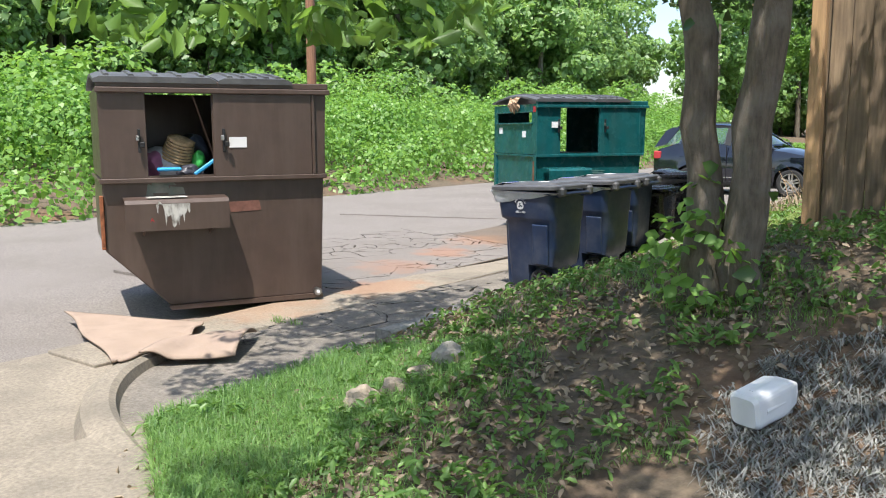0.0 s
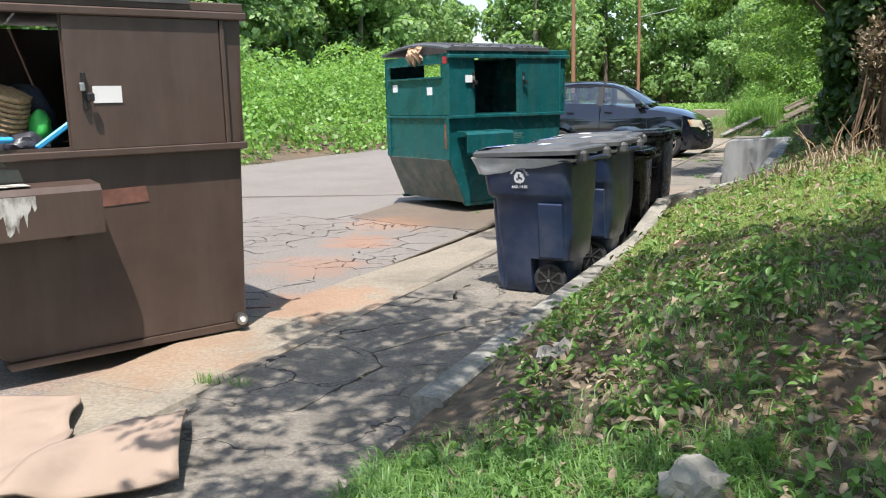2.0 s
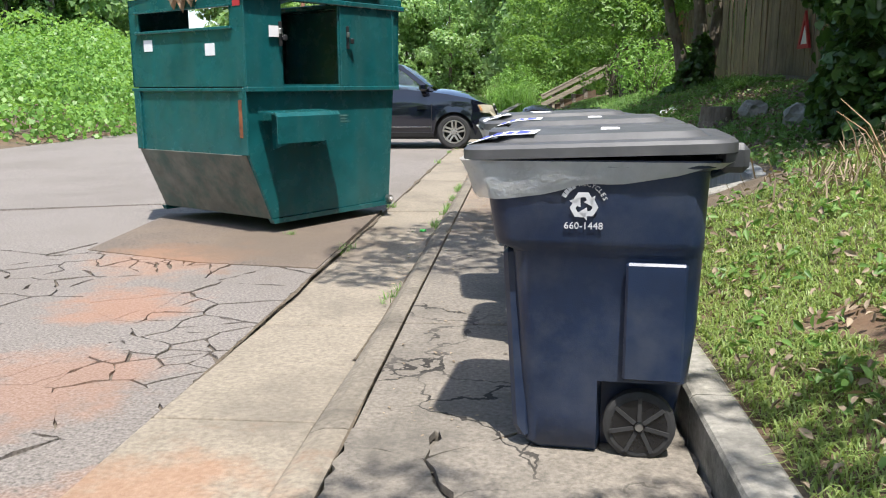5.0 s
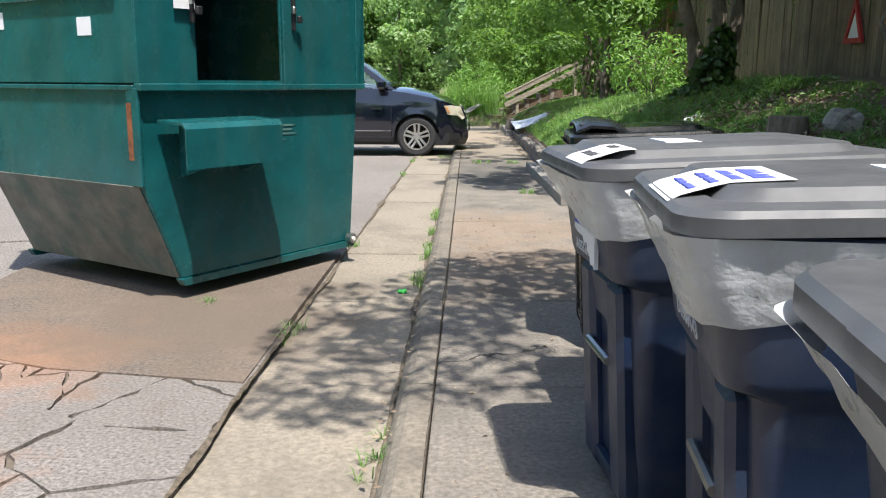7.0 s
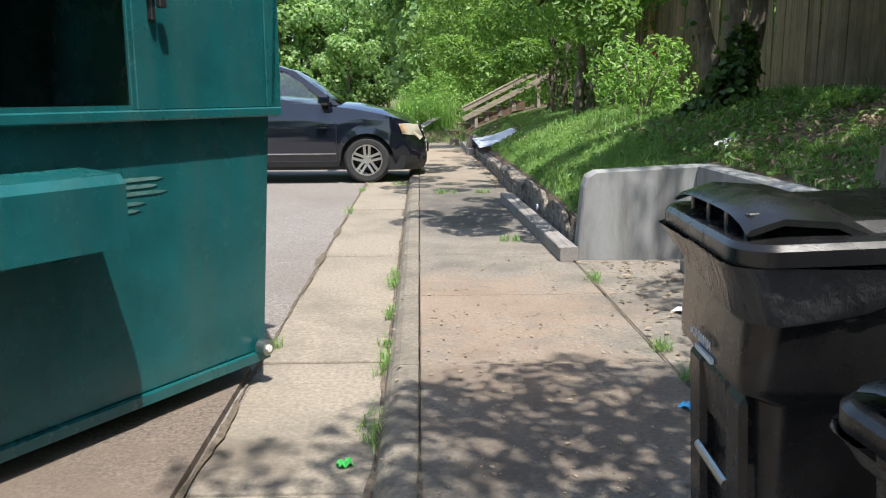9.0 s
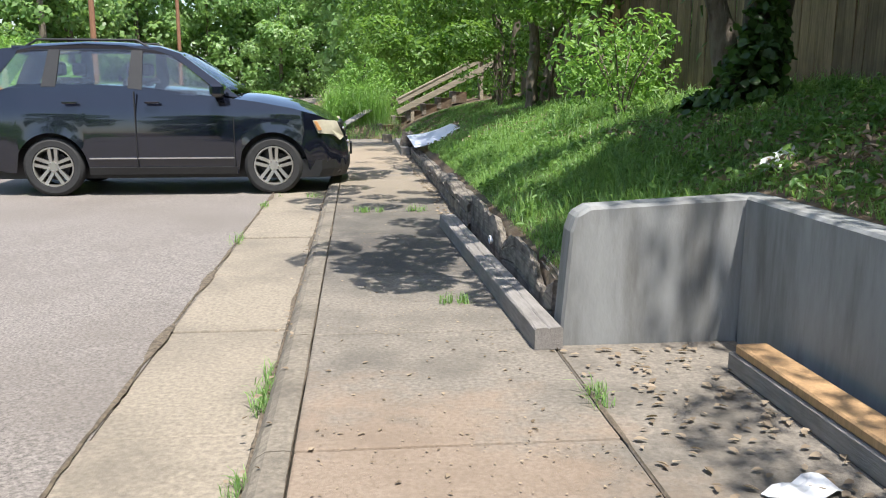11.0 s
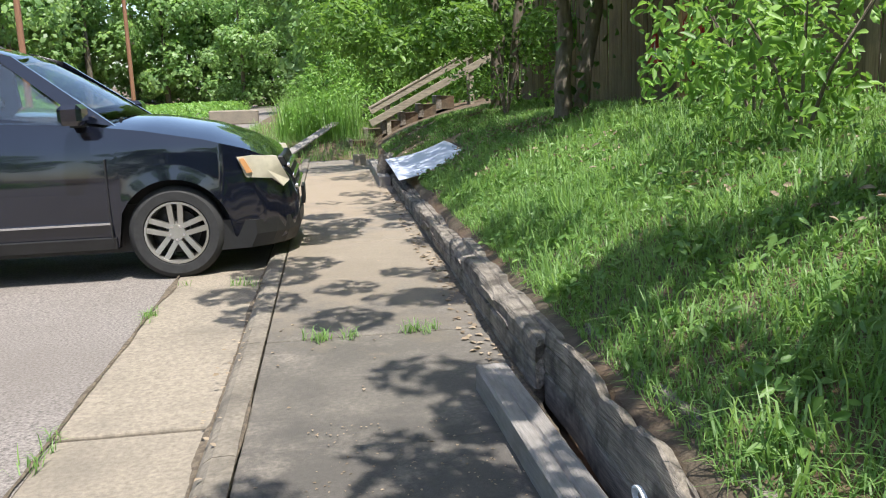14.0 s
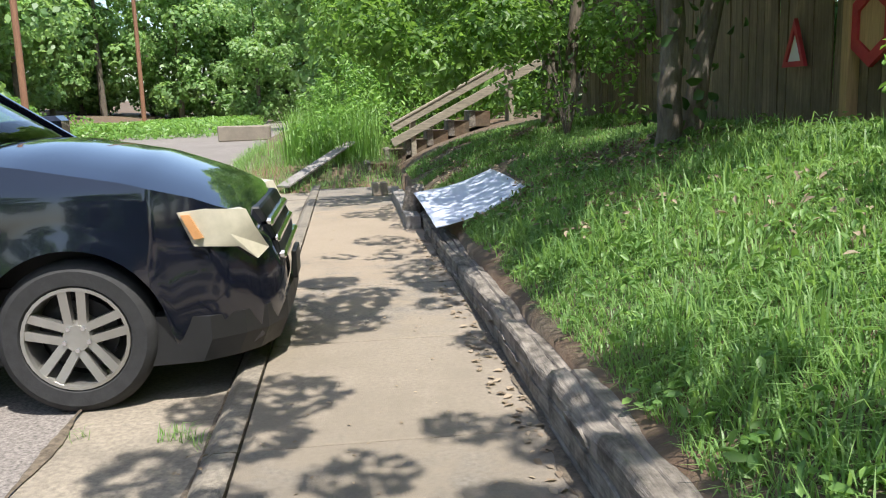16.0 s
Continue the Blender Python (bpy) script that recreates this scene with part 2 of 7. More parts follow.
LEAF_SHRUB = leaf_material("shrub_leaf", (0.075, 0.18, 0.04), (0.27, 0.46, 0.11), 0.45)
BLADE = leaf_material("grass_blade", (0.075, 0.18, 0.055), (0.27, 0.43, 0.145), 0.5)
WEED = leaf_material("weed_leaf", (0.07, 0.17, 0.04), (0.20, 0.34, 0.09), 0.4)
LAWN = leaf_material("lawn_blade", (0.12, 0.20, 0.055), (0.36, 0.45, 0.16), 0.45)
DRY = leaf_material("dry_leaf", (0.12, 0.085, 0.055), (0.36, 0.285, 0.205), 0.15, 0.8)


# mesh helpers
def obj(name, bm, mat, parent=None, label="", smooth=False):
    me = bpy.data.meshes.new(name)
    bm.normal_update()
    bm.to_mesh(me)
    bm.free()
    if smooth:
        me.polygons.foreach_set("use_smooth", [True] * len(me.polygons))
        me.set_sharp_from_angle(angle=radians(38))
    if mat:
        me.materials.append(mat)
    ob = new(name, me)
    if parent:
        ob.parent = parent
    if label:
        ob["label"] = label
    return ob


def part(name, bm, mat, parent, label="", smooth=False):
    return obj(name, bm, mat, parent, label, smooth)


def thing(name, m, label, category, group="", kind=""):
    e = new(name)
    e.matrix_basis = m
    return tagged(e, label, category, group, kind)


def bevel(bm, w=0.01, seg=1, angle=30):
    es = [e for e in bm.edges if len(e.link_faces) == 2 and e.calc_face_angle(0) > radians(angle)]
    if w and es:
        bmesh.ops.bevel(bm, geom=es, offset=w, segments=seg, affect="EDGES", profile=0.5)
    return bm


def box(x0, y0, z0, x1, y1, z1, w=0.0, bm=None):
    bm2 = bmesh.new()
    bmesh.ops.create_cube(bm2, size=1, matrix=Matrix.LocRotScale(((x0 + x1) / 2, (y0 + y1) / 2, (z0 + z1) / 2), None, (abs(x1 - x0), abs(y1 - y0), abs(z1 - z0))))
    bevel(bm2, w)
    return join(bm, bm2)


def join(bm, bm2):
    if bm is None:
        return bm2
    me = bpy.data.meshes.new("tmp")
    bm2.to_mesh(me)
    bm2.free()
    bm.from_mesh(me)
    bpy.data.meshes.remove(me)
    return bm


def prism(pts, a, b, axis="y", w=0.0, bm=None):
    """A polygon of (u, v) swept from a to b along an axis."""
    bm2 = bmesh.new()

    def at(u, v, s):
        return {"x": (s, u, v), "y": (u, s, v), "z": (u, v, s)}[axis]
    p = [bm2.verts.new(at(u, v, a)) for u, v in pts]
    q = [bm2.verts.new(at(u, v, b)) for u, v in pts]
    bm2.faces.new(p)
    bm2.faces.new(q[::-1])
    for i in range(len(p)):
        j = (i + 1) % len(p)
        bm2.faces.new((p[i], q[i], q[j], p[j]))
    bmesh.ops.recalc_face_normals(bm2, faces=bm2.faces)
    bevel(bm2, w)
    return join(bm, bm2)


def loft(rings, close=True, caps=True, bm=None):
    bm2 = bmesh.new()
    vs = [[bm2.verts.new(p) for p in r] for r in rings]
    n = len(vs[0])
    for a, b in zip(vs, vs[1:]):
        for i in range(n if close else n - 1):
            j = (i + 1) % n
            bm2.faces.new((a[i], a[j], b[j], b[i]))
    if caps:
        bm2.faces.new(vs[0][::-1])
        bm2.faces.new(vs[-1])
    bmesh.ops.recalc_face_normals(bm2, faces=bm2.faces)
    return join(bm, bm2)


def tube(pts, radii, n=8, bm=None):
    """A tapered round bar along points."""
    rings = []
    pts = [Vector(p) for p in pts]
    if isinstance(radii, (int, float)):
        radii = [radii] * len(pts)
    for i, (p, r) in enumerate(zip(pts, radii)):
        d = (pts[min(i + 1, len(pts) - 1)] - pts[max(i - 1, 0)]).normalized()
        s = d.orthogonal().normalized() if abs(d.z) > 0.95 else d.cross(Vector((0, 0, 1))).normalized()
        t = d.cross(s)
        rings.append([p + (s * math.cos(a) + t * math.sin(a)) * r for a in (2 * math.pi * k / n for k in range(n))])
    return loft(rings, bm=bm)


def rounded(hx, hy, r, n=4):
    """A rounded rectangle as (x, y) points."""
    out = []
    for cx, cy, a0 in ((hx - r, hy - r, 0), (-hx + r, hy - r, 90), (-hx + r, -hy + r, 180), (hx - r, -hy + r, 270)):
        for k in range(n + 1):
            a = radians(a0 + 90 * k / n)
            out.append((cx + r * math.cos(a), cy + r * math.sin(a)))
    return out


def raw(name, verts, faces, mat, parent=None, label="", smooth=False):
    """A mesh out of arrays: verts (n, 3), faces (m, 3 or 4)."""
    verts, faces = np.asarray(verts, np.float32), np.asarray(faces, np.int32)
    me = bpy.data.meshes.new(name)
    k = faces.shape[1]
    me.vertices.add(len(verts))
    me.vertices.foreach_set("co", verts.ravel())
    me.loops.add(faces.size)
    me.loops.foreach_set("vertex_index", faces.ravel())
    me.polygons.add(len(faces))
    me.polygons.foreach_set("loop_start", np.arange(0, faces.size, k, dtype=np.int32))
    me.update(calc_edges=True)
    me.validate()
    if smooth:
        me.polygons.foreach_set("use_smooth", [True] * len(me.polygons))
    me.materials.append(mat)
    ob = new(name, me)
    if parent:
        ob.parent = parent
    if label:
        ob["label"] = label
    return ob


def unit(v):
    return v / np.maximum(np.linalg.norm(v, axis=-1, keepdims=True), 1e-9)


def leaf_arrays(p, nrm, size, slim=0.6, fold=0.25):
    """One folded, pointed leaf at each point, roughly facing nrm."""
    n = len(p)
    nrm = unit(nrm + rng.normal(0, 0.55, (n, 3)))
    a = unit(np.cross(nrm, rng.normal(0, 1, (n, 3))))
    b = np.cross(nrm, a)
    s = (size * rng.uniform(0.6, 1.35, n))[:, None]
    v = np.stack([p - a * s * 0.5, p + b * s * slim * 0.5 + nrm * s * fold * 0.5, p + a * s * 0.55 - nrm * s * 0.12, p - b * s * slim * 0.5 + nrm * s * fold * 0.5], 1)
    if size < 0.14:
        side, up = b * s * slim * 0.5, nrm * s * fold * 0.4
        v = np.stack([p - a * s * 0.5, p - a * s * 0.16 + side * 0.95 + up, p + a * s * 0.20 + side * 0.72 + up * 0.8, p + a * s * 0.55 - nrm * s * 0.14, p + a * s * 0.20 - side * 0.72 + up * 0.8, p - a * s * 0.16 - side * 0.95 + up], 1)
        i = np.arange(n)[:, None] * 6
        return v.reshape(-1, 3), np.concatenate([np.concatenate([i, i + 1, i + 2, i + 3], 1), np.concatenate([i + 3, i + 4, i + 5, i], 1)])
    i = np.arange(n)[:, None] * 4
    return v.reshape(-1, 3), np.concatenate([i, i + 1, i + 2, i + 3], 1)


def blade_arrays(p, height, width, lean=0.5, bend=0.5):
    """Grass blades: two stacked pieces each, leaning about."""
    n = len(p)
    h = (height * rng.uniform(0.5, 1.4, n))[:, None]
    a = rng.uniform(0, 2 * np.pi, n)
    d = np.stack([np.cos(a), np.sin(a), np.zeros(n)], 1)
    s = np.stack([-np.sin(a), np.cos(a), np.zeros(n)], 1) * (width * rng.uniform(0.6, 1.3, n))[:, None]
    k = rng.uniform(0.1, 1, n)[:, None] * lean
    up = np.array([0, 0, 1.0])
    mid = p + up * h * 0.6 + d * h * k * 0.35
    tip = p + up * h * (1 - k * bend * 0.5) + d * h * k
    v = np.stack([p - s, p + s, mid + s * 0.75, mid - s * 0.75, tip], 1)
    i = np.arange(n)[:, None] * 5
    f = np.concatenate([np.concatenate([i, i + 1, i + 2], 1), np.concatenate([i, i + 2, i + 3], 1), np.concatenate([i + 3, i + 2, i + 4], 1)])
    return v.reshape(-1, 3), f


# the lie of the land
def interp(y, rows):
    ys = [r[0] for r in rows]
    return [np.interp(y, ys, [r[k] for r in rows]) for k in range(1, len(rows[0]))]


BANK = ((-30, 0.02, 0.15, 4.0), (-4, 0.02, 0.15, 4.0), (0, 0.05, 0.3, 4.0), (1, 0.09, 0.68, 3.8), (2.5, 0.15, 1.5, 3.6), (6, 0.16, 1.5, 3.2), (8, 0.30, 1.5, 3.2),
        (12, 0.18, 1.5, 2.2), (16, 0.25, 1.5, 2.0), (19, 0.25, 1.0, 1.2), (24, 0.2, 0.9, 1.2), (30, 0.12, 1.0, 1.5), (60, 0.1, 1.0, 1.5))
ROAD_Z, FAR_EDGE = -0.10, -11.5


def kerb_line(y):
    """x of the walk's inner edge, which swings out round the corner at the start."""
    return np.where(y < 1.2, 0.0 + 1.5 * (np.clip((1.2 - y) / 1.5, 0, 1)) ** 2.2, 0.0)


def height(x, y):
    x, y = np.asarray(x, float), np.asarray(y, float)
    z0, s, l = interp(y, BANK)
    d = np.maximum(x - 1.45, 0)
    bank = z0 + s * (1 - np.exp(-d / l)) + 0.02 * np.sin(2.1 * x + 1.3 * y) * np.minimum(d, 1)
    far = ROAD_Z + 0.02 + np.clip((-x - 11.5) / 6, 0, 1) * 0.9 + np.clip((-x - 17) / 40, 0, 1) * 3
    low = ROAD_Z - 0.04
    bay = (x < 2.37) & (y > 8.08) & (y < 13.81)
    past = np.clip((y - 30.7) / 1.5, 0, 1) * np.clip((x + 2.2) / 0.8, 0, 1)
    low = low + past * (0.1 - ROAD_Z + 0.04 + 0.08 * np.clip(y - 31, 0, 6))
    return np.where((x > 1.40) & ~bay, bank, np.where(x < FAR_EDGE, far, low))


def grid(name, xs, ys, zf, mat, kind="structure", label="", category=""):
    X, Y = np.meshgrid(xs, ys)
    Z = zf(X, Y)
    v = np.stack([X.ravel(), Y.ravel(), Z.ravel()], 1)
    n, m = len(xs), len(ys)
    i = (np.arange(m - 1)[:, None] * n + np.arange(n - 1)).ravel()
    ob = raw(name, v, np.stack([i, i + 1, i + n + 1, i + n], 1), mat, smooth=True)
    return tagged(ob, label, category, kind=kind)


xs = np.concatenate([[-900, -300, -120, -60], np.linspace(-40, -11.5, 20), [-11.4, -6, -3, -2.2, -1.8, -1.4, -0.95, 0, 0.7, 1.395], np.linspace(1.41, 2.33, 10), np.linspace(2.36, 2.44, 3), np.linspace(2.5, 8, 52), np.linspace(8.5, 30, 16), [60, 150, 900]])
ys = np.concatenate([[-900, -200, -60], np.linspace(-30, -5, 20), np.linspace(-4.5, 8.0, 48), [8.06, 8.10], np.linspace(8.3, 13.7, 20), [13.79, 13.83], np.linspace(14, 36, 84), np.linspace(38, 80, 20), [120, 300, 900]])
grid("ground", xs, ys, height, SOIL, label="brown soil under grass, weeds and leaf litter", category="ground")
road_x = np.linspace(FAR_EDGE, -0.86, 24)
road_y = np.concatenate([np.linspace(-40, -2, 20), np.linspace(-1, 40, 60), np.linspace(45, 95, 12)])
grid("road", road_x, road_y, lambda x, y: ROAD_Z + 0.015 * np.sin(x * 0.7) * np.sin(y * 0.33), ASPHALT, label="pale worn asphalt street with cracks", category="road")


def gutter_z(y):
    """How far the gutter lies under the walk: flush at the driveway, a kerb's height further on."""
    return -0.02 - 0.075 * np.clip((y - 4.5) / 2.5, 0, 1)


def strip(name, ya, yb, prof, mat, step=0.25, label="", category="", parent=None, kind="structure"):
    """A long piece along the street with the cross-section prof(y) -> (x, z) points."""
    rings = []
    for y in np.linspace(ya, yb, max(2, int((yb - ya) / step))):
        rings.append([(x, y, z) for x, z in prof(y)])
    ob = obj(name, loft(rings), mat, parent, label, smooth=False)
    return tagged(ob, label, category, kind=kind)


# sidewalk, kerb and gutter, slab by slab
def slab(name, parent, x0, x1, y0, y1, z1, mat, thick=0.14, tilt=0.0, nx=6, ny=6, wave=0.0):
    """A cast slab with worn, rounded edges."""
    bm = bmesh.new()
    bmesh.ops.create_cube(bm, size=1, matrix=Matrix.LocRotScale(((x0 + x1) / 2, (y0 + y1) / 2, z1 - thick / 2), None, (x1 - x0, y1 - y0, thick)))
    bevel(bm, 0.012, 2)
    for v in bm.verts:
        v.co.z += tilt * (v.co.y - (y0 + y1) / 2)
    return part(name, bm, mat, parent)


walk_root = tagged(new("sidewalk"), "grey concrete sidewalk of cast slabs with cracks", "sidewalk", kind="structure")
y = 2.0
while y < 30.5:
    wdt = 1.5
    slab("slab", walk_root, 0.004, 1.275, y + 0.004, min(y + wdt, 30.6) - 0.004, random.uniform(-0.006, 0.002) - (0.03 if y < 4.9 else 0), WALK, tilt=random.uniform(-0.003, 0.003))
    y += wdt

gutter_root = tagged(new("gutter"), "pale stained concrete gutter along the street", "gutter", kind="structure")
y = 0.5
while y < 31:
    w2 = 1.55
    zc = float(gutter_z(y + 0.75))
    a, b = float(gutter_z(y)), float(gutter_z(y + w2))
    slab("gutter_slab", gutter_root, -0.875, -0.175, y + 0.007, y + w2 - 0.007, zc + random.uniform(-0.009, 0.006), CONCRETE, tilt=(b - a) / w2)
    y += w2

kerb_root = tagged(new("kerb"), "low rounded concrete kerb beside the sidewalk", "kerb", kind="structure")
y = 2.0
while y < 31:
    y1 = y + 1.5
    rings = []
    for yy in np.linspace(y + 0.004, y1 - 0.004, 7):
        g = float(gutter_z(yy)) - 0.004
        rings.append([(-0.175, yy, -0.2), (-0.175, yy, g), (-0.16, yy, g * 0.55), (-0.135, yy, g * 0.2 - 0.002), (-0.1, yy, 0.0), (-0.03, yy, 0.002), (-0.004, yy, -0.004), (-0.004, yy, -0.2)])
    part("kerb_stone", loft(rings), CONCRETE if y < 4.9 else KERBLOW, kerb_root, smooth=False)
    y = y1

# the curved corner at the driveway
corner_root = tagged(new("pavement"), "stained concrete driveway corner with a curved kerb", "pavement", kind="structure")
arc = [(-0.05, 2.0), (-0.02, 1.5), (0.05, 1.1), (0.2, 0.65), (0.5, 0.25), (0.95, -0.1), (1.5, -0.35), (2.2, -0.55), (3.2, -0.75), (5.0, -1.0)]

for _ in range(2):
    arc = [arc[0]] + [(p[0] * a + q[0] * (1 - a), p[1] * a + q[1] * (1 - a)) for p, q in zip(arc, arc[1:]) for a in (0.75, 0.25)] + [arc[-1]]


def arc_normal(i):
    a, b = Vector(arc[max(i - 1, 0)]), Vector(arc[min(i + 1, len(arc) - 1)])
    d = (b - a).normalized()
    return Vector((d.y, -d.x))


rings = []
for i, (ax, ay) in enumerate(arc):
    n = -arc_normal(i)
    rise = 0.03 + 0.07 * min(1, i / 16)
    prof = [(-0.17, -0.25), (-0.17, -0.04), (-0.13, rise * 0.55), (-0.06, rise * 0.95), (0.03, rise), (0.07, rise * 0.75), (0.09, 0.0), (0.09, -0.25)]
    rings.append([(ax + n.x * s, ay + n.y * s, z) for s, z in prof])
part("curved_kerb", loft(rings), CONCRETE, corner_root)
inner = [p for p in arc if p[0] < 2.3] + [(1.5, 0.1), (1.33, 2.0)]
part("corner_slab", prism([(x + 0.02, y + 0.03) for x, y in inner], -0.2, 0.006, "z"), WALK, corner_root)
outer = [(-0.9, 2.0)] + [(x - 0.04, y - 0.05) for x, y in arc] + [(6.5, -1.1), (6.5, -9), (-0.9, -9)]
part("apron_slab", prism(outer, -0.3, -0.045, "z"), CONCRETE, corner_root)

# low retaining kerb between the walk and the bank, rising to the bay
low_root = tagged(new("retaining_kerb"), "low lichen-stained concrete retaining kerb along the bank", "kerb", kind="structure")
y = 2.0
while y < 8.0:
    y1 = min(y + 3.0, 8.0)
    rings = []
    for yy in np.linspace(y + 0.004, y1 - 0.004, 8):
        zt = 0.18 + 0.22 * max(0, yy - 6.4) / 1.6
        rings.append([(1.285, yy, -0.2), (1.285, yy, zt - 0.02), (1.295, yy, zt - 0.005), (1.31, yy, zt), (1.435, yy, zt), (1.455, yy, zt - 0.015), (1.455, yy, -0.2)])
    part("kerb_block", loft(rings), KERBC, low_root)
    y = y1

# bay with high walls
alc = tagged(new("retaining_wall"), "grey cast concrete retaining wall of a bay", "wall", kind="structure")
part("end_wall", prism([(1.30, -0.2), (2.45, -0.2), (2.45, 0.78), (1.46, 0.73), (1.39, 0.69), (1.36, 0.6)], 13.72, 13.90, "y", 0.015), WALLC, alc)
part("back_wall", prism([(8.18, -0.2), (13.715, -0.2), (13.715, 0.78), (12.0, 0.78), (9.5, 0.73), (8.18, 0.68)], 2.29, 2.46, "x", 0.015), WALLC, alc)
part("near_wall", prism([(1.30, -0.2), (2.45, -0.2), (2.45, 0.68), (1.40, 0.42), (1.30, 0.38)], 8.005, 8.175, "y", 0.015), KERBC, alc)
part("bay_floor", box(1.283, 8.18, -0.2, 2.285, 13.715, -0.010, 0.006), WALK, alc)

# the drive's concrete runs on past the corner, up to a slanting edge
def drive_row(x, k):
    y = -0.12 - 0.6 * (x - 1.45) - 0.02 * math.sin(9 * x) - 2.4 * k / 12
    return (x, y, float(height(x, y)) + 0.014)


v = [drive_row(1.41 + 1.79 * i / 14, k) for i in range(15) for k in range(13)]
f = [(i * 13 + k, i * 13 + k + 1, i * 13 + k + 14, i * 13 + k + 13) for i in range(14) for k in range(12)]
raw("drive_slab", v, f, CONCRETE, corner_root)


def lettering(text, size, m, mat, parent, name="lettering", label="", depth=0.001):
    """Printed words as flat mesh letters."""
    cu = bpy.data.curves.new("text", "FONT")
    cu.body, cu.size, cu.extrude, cu.align_x, cu.align_y, cu.resolution_u = text, size, depth, "CENTER", "CENTER", 2
    ob = bpy.data.objects.new("text", cu)
    scene.collection.objects.link(ob)
    bpy.context.view_layer.update()
    me = bpy.data.meshes.new_from_object(ob.evaluated_get(bpy.context.evaluated_depsgraph_get()))
    bpy.data.objects.remove(ob)
    bpy.data.curves.remove(cu)
    me.materials.clear()
    me.materials.append(mat)
    o = new(name, me)
    o.parent = parent
    o.matrix_basis = m
    if label:
        o["label"] = label
    return o


# front-loading waste containers
def dumpster(name, origin, ang, prof, paint, label, opening, slot=False, depth=1.75):
    """prof: left, right-bottom, right-top, chamfer height; local x along the front, y into the container."""
    L, RB, RT, CH = prof
    H, MID = 2.12, 1.25
    t = thing(name, pose(*origin, 0, 0, ang), label, "dumpster", "waste containers")
    rm = RB + (RT - RB) * MID / H
    # lower hull
    hull = [(0, 0.04), (RB, 0.04), (rm, MID), (L, MID), (L, CH)]
    bm = prism(hull, 0.03, depth - 0.03, "y", 0.012)
    part("hull", bm, paint, t)
    part("base_rail", prism([(0.0, 0.0), (RB, 0.0), (RB, 0.045), (-0.03, 0.045)], 0.0, 0.06, "y"), paint, t)
    part("base_rail", prism([(0.0, 0.0), (RB, 0.0), (RB, 0.045), (-0.03, 0.045)], depth - 0.06, depth, "y"), paint, t)
    # ledge around the middle
    bm = box(L - 0.02, -0.035, MID - 0.02, rm + 0.02, 0.03, MID + 0.025, 0.006)
    part("ledge", bm, paint, t)
    bm = box(L - 0.025, 0.03, MID - 0.015, L, depth, MID + 0.015, 0.004)
    part("side_rib", bm, paint, t)
    # upper walls with the opening
    o0, o1, oz0, oz1 = opening
    z0, z1 = MID + 0.025, H
    part("front_panel", box(L, 0.0, z0, o0, 0.02, z1, 0.003), paint, t)
    part("front_panel", box(o1, 0.0, z0, RT - 0.02, 0.02, z1, 0.003), paint, t)
    part("header", box(o0, 0.001, oz1, o1, 0.021, z1), paint, t)
    part("sill", box(o0, -0.004, z0, o1, 0.024, oz0), paint, t)
    part("sliding_door", box(o1 + 0.01, -0.022, oz0 - 0.02, o1 + 0.98 * (RT - 0.14 - o1), -0.002, oz1 - 0.0, 0.004), paint, t)
    part("door_stile", box(RT - 0.155, -0.03, oz0 - 0.02, RT - 0.125, 0.0, oz1, 0.004), paint, t)
    part("top_rail", box(L - 0.02, -0.05, oz1 + 0.0, RT + 0.03, 0.03, oz1 + 0.05, 0.008), paint, t)
    part("top_rail", box(L - 0.01, -0.02, oz1 + 0.05, RT + 0.02, 0.03, H + 0.05, 0.008), paint, t)
    if slot:
        part("side_panel", box(L, 0.02, z0, L + 0.02, depth, 1.80, 0.003), paint, t)
        part("side_panel", box(L, 0.02, 1.99, L + 0.02, depth, z1, 0.003), paint, t)
        part("side_panel", box(L, 0.02, 1.80, L + 0.02, 0.2, 1.99), paint, t)
        part("side_panel", box(L, depth - 0.16, 1.80, L + 0.02, depth, 1.99), paint, t)
        part("slot_lip", box(L - 0.03, 0.16, 1.785, L + 0.005, depth - 0.12, 1.81, 0.004), paint, t)
        part("slot_lip", box(L - 0.03, 0.16, 1.98, L + 0.005, depth - 0.12, 2.0, 0.004), paint, t)
        part("back_panel", box(L, depth - 0.02, z0, L + 0.7, depth, z1), paint, t)
        part("back_panel", box(L + 1.5, depth - 0.02, z0, RT - 0.02, depth, z1), paint, t)
    else:
        part("side_panel", box(L, 0.02, z0, L + 0.02, depth, z1, 0.003), paint, t)
        part("back_panel", box(L, depth - 0.02, z0, RT - 0.02, depth, z1), paint, t)
    part("side_panel", prism([(rm - 0.02, z0), (rm, z0), (RT, z1), (RT - 0.02, z1)], 0.0, depth, "y"), paint, t)
    # near-black block capping the solid hull, in place of a hollow inside
    part("dark_block", box(L + 0.03, 0.04, MID - 0.25, rm - 0.04, depth - 0.04, MID + 0.03), INSIDE, t)
    # lids
    for k, (a, b) in enumerate(((L - 0.03, (L + RT) / 2 - 0.01), ((L + RT) / 2 + 0.01, RT - 0.35))):
        rings = []
        for yy in np.linspace(-0.04, depth + 0.03, 10):
            up = H + 0.06 + 0.09 * math.sin(math.pi * (yy + 0.04) / (depth + 0.07))
            rings.append([(a, yy, up - 0.03), (a, yy, up), (a + 0.06, yy, up + 0.025), (b - 0.06, yy, up + 0.025), (b, yy, up), (b, yy, up - 0.03)])
        lid = part("lid", loft(rings), LIDGREY, t, "grey plastic lid")
